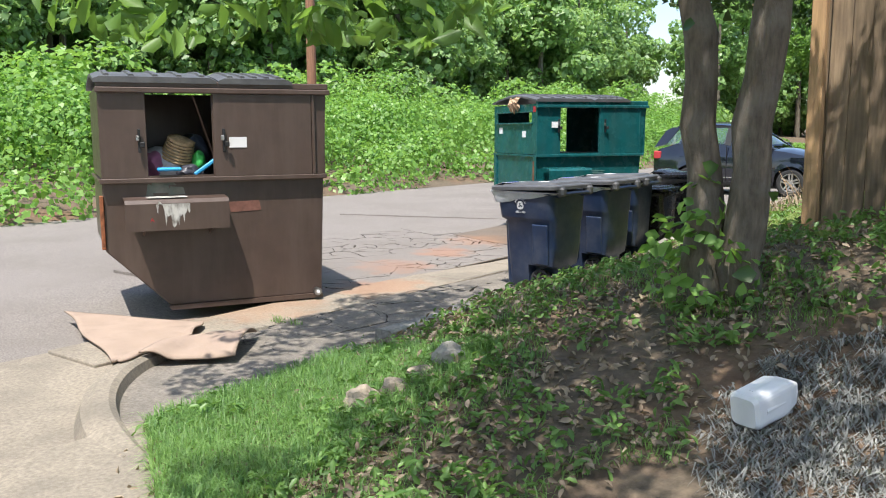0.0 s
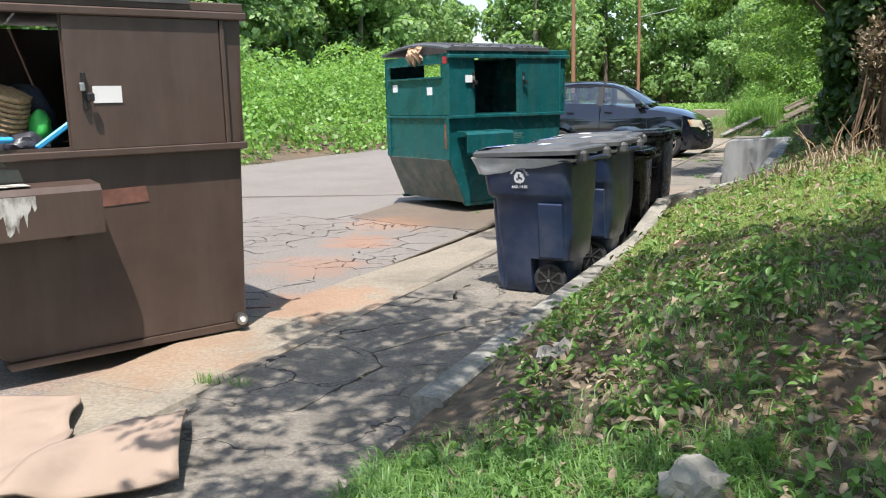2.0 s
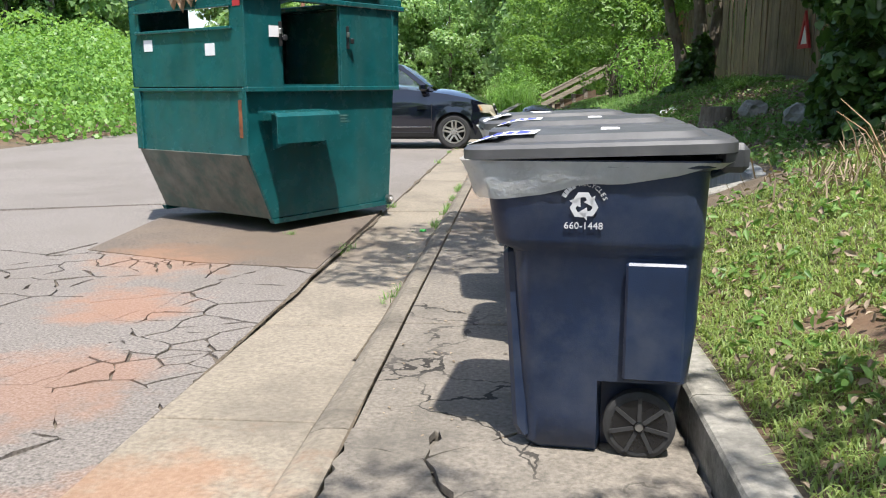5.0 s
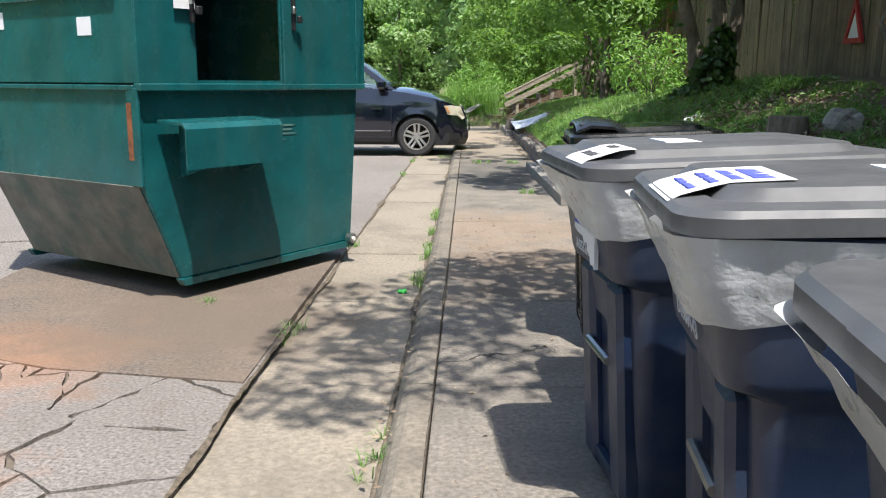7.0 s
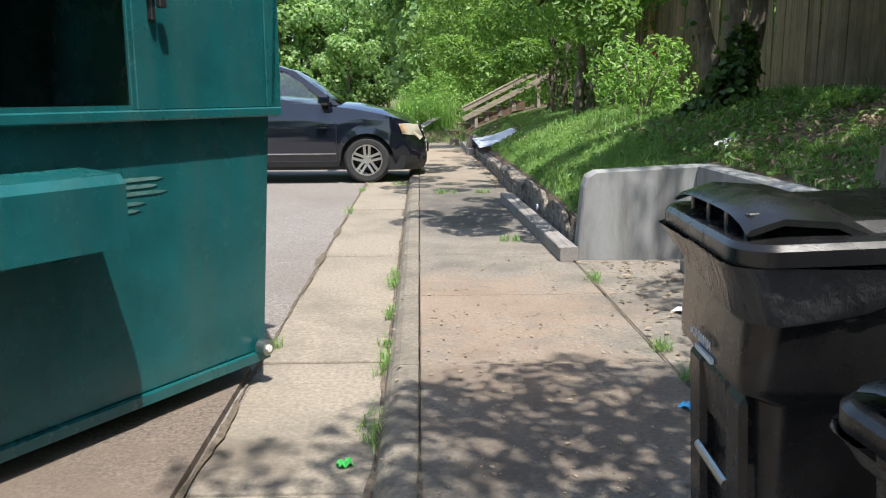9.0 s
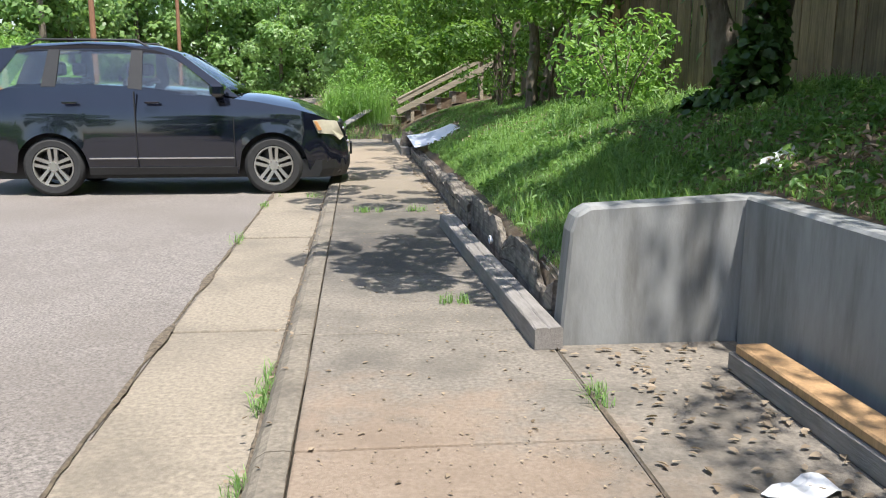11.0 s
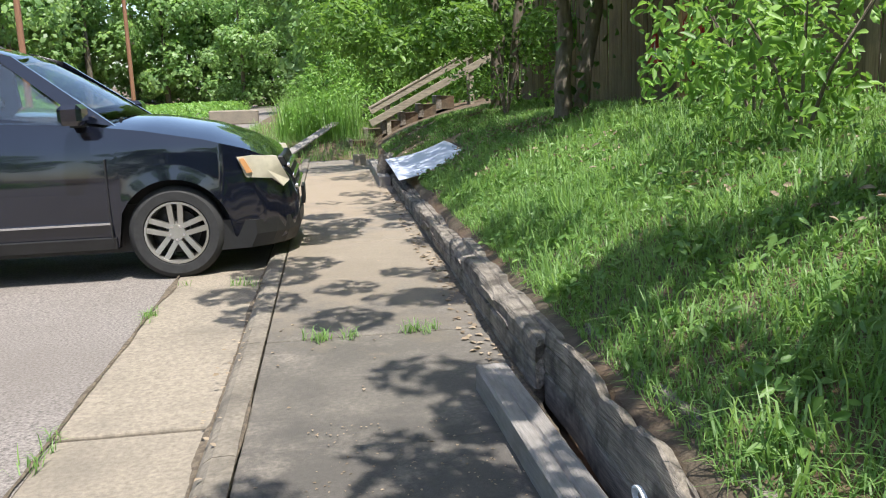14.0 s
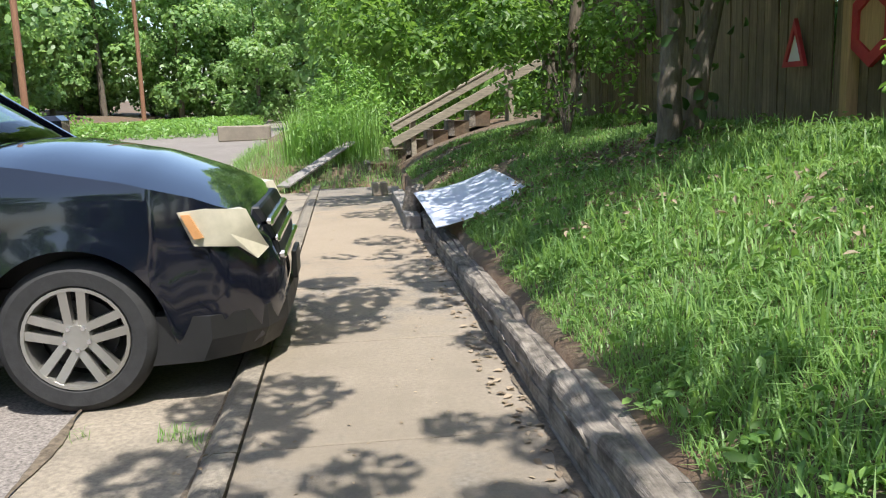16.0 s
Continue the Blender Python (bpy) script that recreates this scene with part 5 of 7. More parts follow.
def fence_run(p0, p1, top0, top1, wdt=0.142):
    p0, p1 = Vector(p0), Vector(p1)
    n = int((p1 - p0).length / 0.148)
    ang = math.atan2((p1 - p0).y, (p1 - p0).x)
    for i in range(n):
        q = p0.lerp(p1, (i + 0.5) / n)
        zb = float(height(q.x, q.y)) - 0.05
        hh = top0 + (top1 - top0) * i / n - zb
        key = round(hh, 1)
        if key not in board_mesh:
            bm = prism([(-wdt / 2, 0), (wdt / 2, 0), (wdt / 2, key - 0.03), (wdt / 2 - 0.03, key), (-wdt / 2 + 0.03, key), (-wdt / 2, key - 0.03)], -0.009, 0.009, "y")
            me = bpy.data.meshes.new("board")
            bm.to_mesh(me)
            bm.free()
            me.materials.append(FENCEWOOD)
            board_mesh[key] = me
        b = new("board", board_mesh[key])
        b.parent = fence
        b.matrix_basis = pose(q.x, q.y + random.uniform(-0.006, 0.006), zb, random.uniform(-1, 1), 0, math.degrees(ang) + random.uniform(-1.5, 1.5))


fence_run((3.55, 7.42), (3.97, 4.05), 2.95, 2.95)
fence_run((4.0, 4.02), (12.0, 3.2), 2.95, 2.95)
fence_run((3.6, 7.6), (4.5, 11.5), 3.0, 3.1)
fence_run((4.5, 11.5), (4.75, 15.0), 3.1, 3.2)
fence_run((4.75, 15.0), (4.4, 23.4), 3.2, 2.9)
fence_run((4.4, 23.4), (4.6, 32.0), 2.9, 2.9)
for x, y in ((3.93, 3.99), (3.50, 7.40), (4.36, 22.95)):
    zb = float(height(x, y))
    part("post", box(x - 0.05, y - 0.05, zb - 0.2, x + 0.05, y + 0.05, 3.0, 0.006), NEWWOOD, fence, "pale new wooden post")


def wall_art(sides, r, m, label, stretch=1.0):
    """A painted wooden frame with a pale panel, hung on the fence."""
    t = thing("fence_ornament", m, label, "ornament", "painted frames on the fence")
    a0 = math.pi / 2
    out, inn = [[(q * math.cos(a0 + 2 * math.pi * k / sides), q * stretch * math.sin(a0 + 2 * math.pi * k / sides)) for k in range(sides)] for q in (r, r * 0.66)]
    for k in range(sides):
        j = (k + 1) % sides
        part("frame_piece", prism([out[k], out[j], inn[j], inn[k]], -0.035, 0.0, "y"), REDPAINT if sides != 4 else OLDWOOD, t)
    part("panel", prism(inn, -0.012, -0.006, "y"), WHITE if sides == 3 else NEWWOOD, t, "pale inner panel")
    return t


wall_art(3, 0.27, pose(4.68, 14.8, 1.97, 0, 0, -88), "red triangular wooden frame hung on the fence", 1.3)
wall_art(3, 0.20, pose(4.36, 23.74, 1.67, 0, 0, -88), "red triangular wooden frame hung on the fence", 1.35)
wall_art(6, 0.27, pose(4.37, 22.68, 1.80, 0, 0, -88), "red six-sided wooden frame hung on the fence", 1.15)
wall_art(4, 0.26, pose(4.68, 13.9, 1.98, 0, 0, -88), "weathered brown square wooden frame hung on the fence")


# poles
def utility_pole(x, y, h=9.0, r=0.15, lamp=0.0):
    zb = float(height(x, y))
    t = thing("utility_pole", pose(x, y, zb), "brown wooden utility pole behind the street", "pole", "utility poles")
    part("shaft", tube([(0, 0, -0.3), (0.03, 0, h * 0.5), (0.0, 0, h)], [r, r * 0.88, r * 0.7], 14), POLEWOOD, t)
    if lamp:
        part("arm", tube([(0, 0, h * 0.62), (lamp, 0, h * 0.66)], 0.03, 6), STEEL, t)
    return t


utility_pole(-12.6, 14.6, 10)
utility_pole(-12.6, 53.5, 12)
utility_pole(-12.6, 74.0, 13, lamp=3.2)


# trees
def blob(n, c, r, shell=0.55):
    """Points and outward normals in a lumpy ball."""
    d = unit(rng.normal(0, 1, (n, 3)))
    q = rng.uniform(shell, 1.0, n) ** 0.5
    return np.asarray(c) + d * q[:, None] * np.asarray(r), d


def crown_points(n, clumps):
    """clumps: (cx, cy, cz, rx, ry, rz) of which each takes its share of leaves."""
    vol = np.array([c[3] * c[4] + c[4] * c[5] for c in clumps])
    ps, ds = [], []
    for c, share in zip(clumps, vol / vol.sum()):
        p, d = blob(max(8, int(n * share)), c[:3], c[3:])
        ps.append(p)
        ds.append(d)
    return np.concatenate(ps), np.concatenate(ds)


def far_tree(h=13.0, w=5.0, n=5200, size=0.42, mat=None, seed=1):
    r2 = np.random.default_rng(seed)
    t = thing("tree", pose(0, 0, 0), "tall leafy green tree in the woods beyond", "tree", "trees of the woods")
    part("trunk", tube([(0, 0, -0.5), (0.1, 0, h * 0.4), (0.0, 0.1, h * 0.85)], [0.28, 0.2, 0.06], 8), BARK, t)
    clumps = []
    for k in range(34):
        z = h * r2.uniform(0.10, 0.97)
        rad = w * (0.95 - 0.55 * abs(z / h - 0.45) / 0.55) * 0.75
        a = r2.uniform(0, 6.283)
        q = rad * r2.uniform(0.3, 1)
        s = r2.uniform(0.75, 1.6)
        clumps.append((q * math.cos(a), q * math.sin(a), z, s * 1.15, s * 1.15, s * 0.85))
    p, d = crown_points(n, clumps)
    d[:, 2] += 0.5
    v, f = leaf_arrays(p, d, size, 0.75)
    raw("crown", v, f, mat or LEAF_FAR, t)
    return t


protos = [far_tree(13, 5.2, seed=1), far_tree(15, 5.6, seed=2), far_tree(11, 4.6, seed=3)]
spots = []
r3 = random.Random(5)
for k in range(60):
    y = -8 + 72 * k / 59
    spots.append((-31 + r3.uniform(-4, 3), y + r3.uniform(-1, 1)))
for k in range(56):
    y = -10 + 100 * k / 55
    spots.append((-40 + r3.uniform(-3, 3), y))
for k in range(26):
    spots.append((-26 + 44 * k / 25, 92 + r3.uniform(-6, 8)))
for k in range(8):
    spots.append((-20 + r3.uniform(-3, 3), 66 + 4 * k))
for k in range(9):
    spots.append((3.0 + 1.7 * k + r3.uniform(-1, 1), 46 + r3.uniform(-3, 12)))
for k in range(7):
    spots.append((0.5 + r3.uniform(-1, 1.5), 62 + 4.5 * k))
for k in range(9):
    spots.append((8 + r3.uniform(0, 3), 6 + 4 * k))
for k in range(6):
    spots.append((-16 + 7 * k, -16 + r3.uniform(-3, 3)))
for i, (x, y) in enumerate(spots):
    m = pose(x, y, float(height(x, y)) - 0.3, 0, 0, r3.uniform(0, 360)) @ Matrix.Scale(r3.uniform(0.75, 1.1), 4)
    if i < 3:
        protos[i].matrix_basis = m
    else:
        t = copy_thing(protos[i % 3], m)
        t.scale = m.to_scale()


def mound(name, label, category, mat, n, size, boxes, slim=0.8, kind="stuff"):
    """A thicket: leaves heaped over lumps (x, y, z, rx, ry, rz)."""
    p, d = crown_points(n, boxes)
    d[:, 2] = np.abs(d[:, 2]) + 0.3
    keep = p[:, 2] > np.asarray(height(p[:, 0], p[:, 1])) - 0.05
    v, f = leaf_arrays(p[keep], d[keep], size, slim)
    return tagged(raw(name, v, f, mat), label, category, kind=kind)


# vine-covered bank across the street, low in front and mounded behind
lumps = []
for k in range(230):
    y = r3.uniform(-10, 62)
    b = r3.random()
    x = -11.9 - 9 * b ** 1.2
    s = r3.uniform(0.8, 1.5) * (0.75 + 0.6 * b)
    lumps.append((x, y, float(height(x, y)) + 0.15 + 0.55 * b * s, s * 1.3, s * 1.5, s * (0.75 + 0.5 * b)))
mound("vine_thicket", "bright green leafy vines covering the bank across the street", "vines", LEAF_VINE, 125000, 0.155, lumps, 0.85)
lumps = []
for k in range(46):
    y = r3.uniform(-8, 60)
    s = r3.uniform(1.0, 2.2)
    lumps.append((-20.5 - r3.uniform(0, 6), y, 1.6 + r3.uniform(0, 1.6), s * 1.1, s * 1.2, s * 1.2))
mound("sapling_thicket", "pale green saplings behind the vines", "saplings", LEAF_SHRUB, 26000, 0.28, lumps)
# green verge at the far end of the street
lumps = [(r3.uniform(-14, -6), r3.uniform(60, 90), 0.2, 1.4, 1.6, 0.5) for k in range(60)]
mound("verge_grass", "long green grass beyond the street's end", "grass", LEAF_VINE, 12000, 0.3, lumps, 0.3)


def small_tree(base, stems, clumps, n, size, label, mat=None, ivy=0):
    """stems: lists of (x, y, z, radius); clumps: leaf masses of the crown."""
    t = thing("tree", pose(*base), label, "tree")
    for st in stems:
        pts = [Vector(q[:3]) for q in st]
        fine, rad = [], []
        for i in range(len(pts) - 1):
            for k in range(4):
                u = k / 4
                fine.append(pts[i].lerp(pts[i + 1], u) + Vector((math.sin(7 * i + 2.1 * k), math.cos(5 * i + 1.7 * k), 0)) * st[i][3] * 0.18)
                rad.append((st[i][3] * (1 - u) + st[i + 1][3] * u) * (1 + 0.06 * math.sin(3 * k + i)))
        fine.append(pts[-1])
        rad.append(st[-1][3])
        part("trunk", tube(fine, rad, 12), BARK, t, smooth=True)
    p, d = crown_points(n, clumps)
    d[:, 2] += 0.6
    v, f = leaf_arrays(p, d, size, 0.55)
    raw("crown", v, f, mat or LEAF_TREE, t)
    if ivy:
        q = []
        for st in stems:
            for a, b in zip(st, st[1:]):
                m = ivy // (len(stems) * (len(st) - 1))
                u = rng.uniform(0, 1, m)[:, None]
                d2 = unit(rng.normal(0, 1, (m, 3)) * (1, 1, 0.15))
                q.append((np.array(a[:3]) * (1 - u) + np.array(b[:3]) * u + d2 * (a[3] + rng.uniform(0.0, 0.22, m)[:, None]), d2))
        v, f = leaf_arrays(np.concatenate([w[0] for w in q]), np.concatenate([w[1] for w in q]), 0.10, 0.85)
        raw("ivy", v, f, LEAF_IVY, t, "dark green ivy")
    return t


LEAF_IVY = leaf_material("ivy_leaf", (0.025, 0.065, 0.018), (0.09, 0.17, 0.04), 0.35, 0.35)


def lumps_in(n, x0, x1, y0, y1, z0, z1, s0, s1, seed, flat=0.6):
    q = random.Random(seed)
    out = []
    for _ in range(n):
        s = q.uniform(s0, s1)
        out.append((q.uniform(x0, x1), q.uniform(y0, y1), q.uniform(z0, z1), s, s, s * flat))
    return out


def branches(stem_top, clumps, r=0.035):
    """Limbs from a fork to each leaf mass."""
    return [[(*stem_top, r), (*((Vector(stem_top) * 0.45 + Vector(c[:3]) * 0.55) + Vector((0, 0, 0.15))), r * 0.6), (*c[:3], r * 0.2)] for c in clumps]


# the pair of stems beside the first stretch of walk
# Unseen lumps (seeds 17, 18) are added to shade the walk and bank.
cl = lumps_in(38, -3.2, 1.0, -2.8, 1.2, 2.6, 4.6, 0.28, 0.55, 11) + lumps_in(20, -3.3, -1.9, -2.0, 0.4, 3.5, 4.9, 0.3, 0.5, 17) + lumps_in(22, -1.2, 2.2, -4.7, -2.3, 3.9, 5.3, 0.3, 0.65, 18) + lumps_in(10, -1.0, 2.0, -1.6, 0.8, 3.4, 5.2, 0.6, 1.1, 12)
first_tree = small_tree((3.92, 2.08, 0.72), [[(-0.06, 0, -0.1, 0.13), (-0.10, 0, 0.5, 0.105), (-0.16, 0.0, 1.5, 0.09), (-0.35, -0.1, 2.6, 0.075), (-0.7, -0.3, 3.6, 0.04)],
                                [(0.12, 0.02, -0.1, 0.13), (0.14, 0, 0.5, 0.11), (0.22, 0.0, 1.5, 0.10), (0.35, 0.1, 2.8, 0.08), (0.3, 0.1, 4.2, 0.04)]] + branches((-0.35, -0.1, 2.6), cl[:12]) + branches((0.35, 0.1, 2.8), cl[58:68], 0.05),
           cl, 24000, 0.09, "young two-stemmed tree with patchy grey bark on the bank", ivy=260)
p, d = crown_points(330, [(0.1, -3.7, 1.27, 0.26, 0.25, 0.12), (0.42, -3.35, 1.27, 0.28, 0.26, 0.12)])
d[:, 2] += 0.6
v, f = leaf_arrays(p, d, 0.06, 0.5)
raw("hanging_leaves", v, f, LEAF_TREE, first_tree)
mound("vine_sprouts", "broad-leaved green vine sprouting at the tree's foot", "vine", LEAF_SHRUB, 170, 0.085, [(3.78, 1.95, 0.95, 0.28, 0.25, 0.35), (3.95, 1.9, 0.85, 0.3, 0.2, 0.25), (3.85, 1.97, 1.25, 0.15, 0.12, 0.2)], 0.8)
# ivy-dark tree behind the fence corner
# High lumps seeded 29 and 30 are out of view, added as shade casters.
cl = lumps_in(16, -0.9, 0.9, -0.9, 1.2, 2.2, 5.2, 0.6, 1.1, 13, 0.9) + lumps_in(9, -3.1, -1.2, -1.9, 0.0, 2.5, 4.2, 0.35, 0.65, 23) + lumps_in(24, -3.7, -1.0, -3.8, -1.0, 3.9, 5.5, 0.3, 0.6, 29) + lumps_in(26, -0.8, 1.0, -2.6, 1.9, 2.9, 4.6, 0.35, 0.6, 30)
small_tree((3.55, 9.3, 0.85), [[(0, 0, -0.1, 0.2), (-0.05, 0, 1.6, 0.17), (0.1, 0, 3.6, 0.1), (0.1, 0.1, 5.0, 0.05)], [(-0.35, -0.6, -0.1, 0.14), (-0.3, -0.5, 1.8, 0.12), (-0.2, -0.4, 3.2, 0.08)], [(0.15, -0.9, -0.1, 0.14), (0.1, -0.8, 1.8, 0.12), (-0.1, -0.4, 3.2, 0.08)]], cl, 20500, 0.10, "dark tree wrapped in ivy beside the fence", LEAF_IVY, ivy=9000)
mound("ivy_wall", "dark ivy climbing in front of the fence", "ivy", LEAF_IVY, 9000, 0.10, [(3.22 + 0.12 * math.sin(2.1 * k), 8.35 + 0.2 * (k % 4), 0.95 + 0.22 * (k // 2), 0.28, 0.35, 0.3) for k in range(22)], 0.85)
# leaning clump of stems above the bay
# Lumps seeded 35 and 24 are added to throw dappled shade below.
cl = lumps_in(44, -2.7, 1.2, -2.9, -0.2, 1.9, 4.4, 0.16, 0.42, 14) + lumps_in(5, -2.3, 0.3, -3.4, -1.4, 2.6, 3.6, 0.25, 0.5, 35) + lumps_in(34, -3.1, -1.0, 0.8, 5.4, 2.7, 4.2, 0.14, 0.34, 24)
small_tree((3.32, 16.2, 1.0), [[(0.05, 0, -0.1, 0.12), (-0.15, 0, 0.8, 0.10), (-0.45, -0.1, 1.8, 0.08), (-0.9, -0.2, 3.0, 0.04)], [(0.15, 0.05, -0.1, 0.11), (0.15, 0, 1.2, 0.10), (0.05, 0.1, 2.6, 0.06), (0.0, 0.1, 3.6, 0.03)],
                               [(0.28, 0.1, -0.1, 0.11), (0.42, 0.1, 1.2, 0.09), (0.5, 0.2, 2.6, 0.06), (0.4, 0.2, 3.6, 0.03)]] + branches((-0.45, -0.1, 1.8), cl[:9]),
           cl, 12000, 0.11, "clump of leaning tree stems with ivy at the foot", ivy=500)
mound("ivy_foot", "dark green ivy at the foot of the trees", "ivy", LEAF_IVY, 2600, 0.1, [(3.35, 16.0, 1.2, 0.3, 0.3, 0.55), (3.6, 16.4, 1.1, 0.45, 0.4, 0.3), (3.15, 16.3, 1.05, 0.3, 0.3, 0.25), (3.5, 16.1, 1.6, 0.2, 0.2, 0.5)], 0.85)
# trees further along the bank
# Lumps seeded 45 are added to keep the metal sheet shaded.
cl = lumps_in(28, -0.9, 2.0, -2.6, 2.6, 1.7, 4.6, 0.5, 0.95, 15) + lumps_in(30, -2.3, -0.5, -1.8, 2.2, 2.4, 3.8, 0.14, 0.34, 45)
small_tree((3.12, 23.5, 0.9), [[(0, 0, -0.1, 0.11), (0.05, 0, 1.0, 0.085), (0.0, 0, 2.2, 0.07), (-0.3, 0, 3.4, 0.04)], [(0.2, 0.1, -0.1, 0.1), (0.45, 0.1, 1.3, 0.075), (0.6, 0.2, 2.6, 0.05)]]  + branches((0, 0, 2.2), cl[:8]), cl, 15000, 0.11, "leafy tree on the bank by the fence", ivy=700)
cl = lumps_in(26, -2.9, 1.2, -1.4, 2.4, 0.95, 3.6, 0.45, 0.9, 16)
small_tree((3.45, 29.0, 0.9), [[(0, 0, -0.1, 0.13), (0.05, 0, 1.3, 0.11), (-0.2, 0, 3.2, 0.06)], [(0.3, 0.2, -0.1, 0.1), (0.5, 0.2, 2.0, 0.08), (0.5, 0.2, 3.0, 0.05)]], cl, 11000, 0.12, "leafy tree on the bank near the steps", ivy=500)
for bx, by, bz, s, seed in ((3.35, 19.4, 1.35, 0.42, 1), (3.0, 18.2, 1.2, 0.4, 2), (3.75, 20.6, 1.3, 0.38, 3), (3.2, 27.0, 1.3, 0.6, 4)):
    t = thing("shrub", pose(bx, by, float(height(bx, by))), "bright green leafy shrub under the trees", "shrub", "shrubs on the bank")
    for k in range(6):
        a = k * 1.05
        part("stem", tube([(0, 0, -0.05), (0.15 * math.cos(a), 0.15 * math.sin(a), 0.5 * s * 2), (0.4 * math.cos(a), 0.4 * math.sin(a), 1.0 * s * 2)], [0.012, 0.009, 0.004], 5), BARK, t)
    p, d = crown_points(850, lumps_in(26, -1.5 * s, 1.5 * s, -1.3 * s, 1.3 * s, 0.15, 2.3 * s, 0.07, 0.24, 20 + seed, 1.2))
    v, f = leaf_arrays(p, d + (0, 0, 0.5), 0.085, 0.45)
    raw("foliage", v, f, LEAF_SHRUB, t)
# tall weeds at the end of the walk
lumps = lumps_in(44, -0.5, 1.0, 32.8, 37.5, 0.1, 0.9, 0.12, 0.34, 30, 1.3) + lumps_in(26, -0.3, 1.1, 33.4, 38, 0.8, 1.9, 0.10, 0.24, 41, 1.8) + lumps_in(22, -0.6, 1.0, 37.5, 44, 0.3, 1.6, 0.3, 0.6, 31, 0.9) + lumps_in(12, 0.6, 2.2, 35, 39, 0.6, 2.4, 0.6, 1.0, 32)
mound("tall_weeds", "tall bright green weeds beside the wooden steps", "weeds", LEAF_SHRUB, 15000, 0.11, lumps, 0.4)
q = np.stack([rng.uniform(-0.7, 1.1, 3200), rng.uniform(32.6, 38, 3200), np.full(3200, 0.1)], 1)
v, f = blade_arrays(q, 1.05, 0.008, 0.6, 0.5)
tagged(raw("tall_grass", v, f, LEAF_SHRUB), "tall seeding grass beside the wooden steps", "grass", kind="stuff")
lumps = lumps_in(24, 1.0, 6.5, 36, 44, 1.0, 5.5, 0.8, 1.6, 33, 0.9)
mound("undergrowth", "dense green undergrowth behind the steps", "undergrowth", LEAF_TREE, 22000, 0.16, lumps, 0.6)

# high crowns behind the fence, added to shade the fence and bank
for bx, by, seed, few in ((6.0, 11.8, 51, 36), (8.2, 20.5, 52, 26), (7.6, 27.5, 53, 26)):
    cl = lumps_in(few, -3.0, 1.5, -2.6, 2.6, 3.2, 6.5, 0.7, 1.3, seed)
    small_tree((bx, by, 1.2), [[(0, 0, -0.2, 0.2), (0.05, 0, 2.0, 0.17), (0.0, 0, 4.0, 0.11), (0, 0, 6.0, 0.04)]] + branches((0, 0, 3.4), cl[:10], 0.06), cl, 580 * few, 0.15, "tall leafy tree behind the board fence, added for shade")

# grass and weeds of the bank
def on_bank(n, x0, x1, y0, y1, power=1.0):
    x = x0 + (x1 - x0) * rng.uniform(0, 1, n) ** power
    y = rng.uniform(y0, y1, n)
    keep = ~((x < 2.5) & (y > 7.95) & (y < 13.95)) & ~((x > 1.2) & (x < 2.15) & (y > 23.85) & (y < 26.3)) & ~(np.hypot((x - 4.9) / 0.65, (y - 0.95) / 0.75) < 1) & ~(np.hypot((x - 4.45) / 0.45, (y - 0.1) / 0.4) < 1)
    keep &= ~((x < 3.2) & (y < -0.12 - 0.6 * (x - 1.45)))
    x, y = x[keep], y[keep]
    return np.stack([x, y, np.asarray(height(x, y)) - 0.01], 1)


def patchy(p, scale, cut, seed=0.0):
    k = np.array([noise.noise(Vector((a * scale + seed, b * scale, seed))) for a, b in p[:, :2]])
    return p[k > cut]


sets = [(on_bank(94000, 1.47, 4.2, 14.1, 21.6), 0.085, 0.0036), (patchy(on_bank(20000, 1.47, 4.2, 21.4, 23.6), 1.3, -0.05, 7.0), 0.08, 0.0036), (patchy(on_bank(16000, 1.47, 2.6, 22.6, 24.5), 1.0, -0.2, 7.0), 0.085, 0.0038), (patchy(on_bank(30000, 1.6, 4.0, 14.1, 23.0), 0.8, 0.08, 1.0), 0.15, 0.0045), (patchy(on_bank(36000, 1.47, 4.4, 24.5, 31.5), 0.9, -0.12, 5.0), 0.10, 0.006), (patchy(on_bank(30000, 1.47, 3.0, 8.0, 14.3), 1.1, -0.3), 0.07, 0.0048), (patchy(on_bank(26000, 2.9, 4.2, 8.0, 14.3), 1.1, 0.12), 0.08, 0.0048), (patchy(on_bank(36000, 1.5, 5.5, -2.8, 3.0), 0.9, 0.0, 3.0), 0.07, 0.0035),
        (on_bank(26000, 1.45, 2.9, -1.0, 1.4), 0.10, 0.0032), (patchy(on_bank(9000, 1.5, 4.0, 14.2, 24, 1.2), 1.3, 0.05), 0.22, 0.0045), (on_bank(5000, -1.9, 1.4, 30.8, 36), 0.25, 0.004)]
vs, fs, off = [], [], 0
for p, hgt, wdt in sets:
    v, f = blade_arrays(p, hgt, wdt, 1.5, 0.8)
    vs.append(v)
    fs.append(f + off)
    off += len(v)
p = patchy(on_bank(78000, 1.47, 4.2, 3.3, 8.2), 1.2, -0.38, 2.0)
v, f = blade_arrays(p, 0.055, 0.0042, 1.7, 0.9)
tagged(raw("lawn", v, f, LAWN), "short sun-bleached yellow-green grass on the bank", "grass", kind="stuff")
tagged(raw("grass", np.concatenate(vs), np.concatenate(fs), BLADE), "green uncut grass on the bank", "grass", kind="stuff")


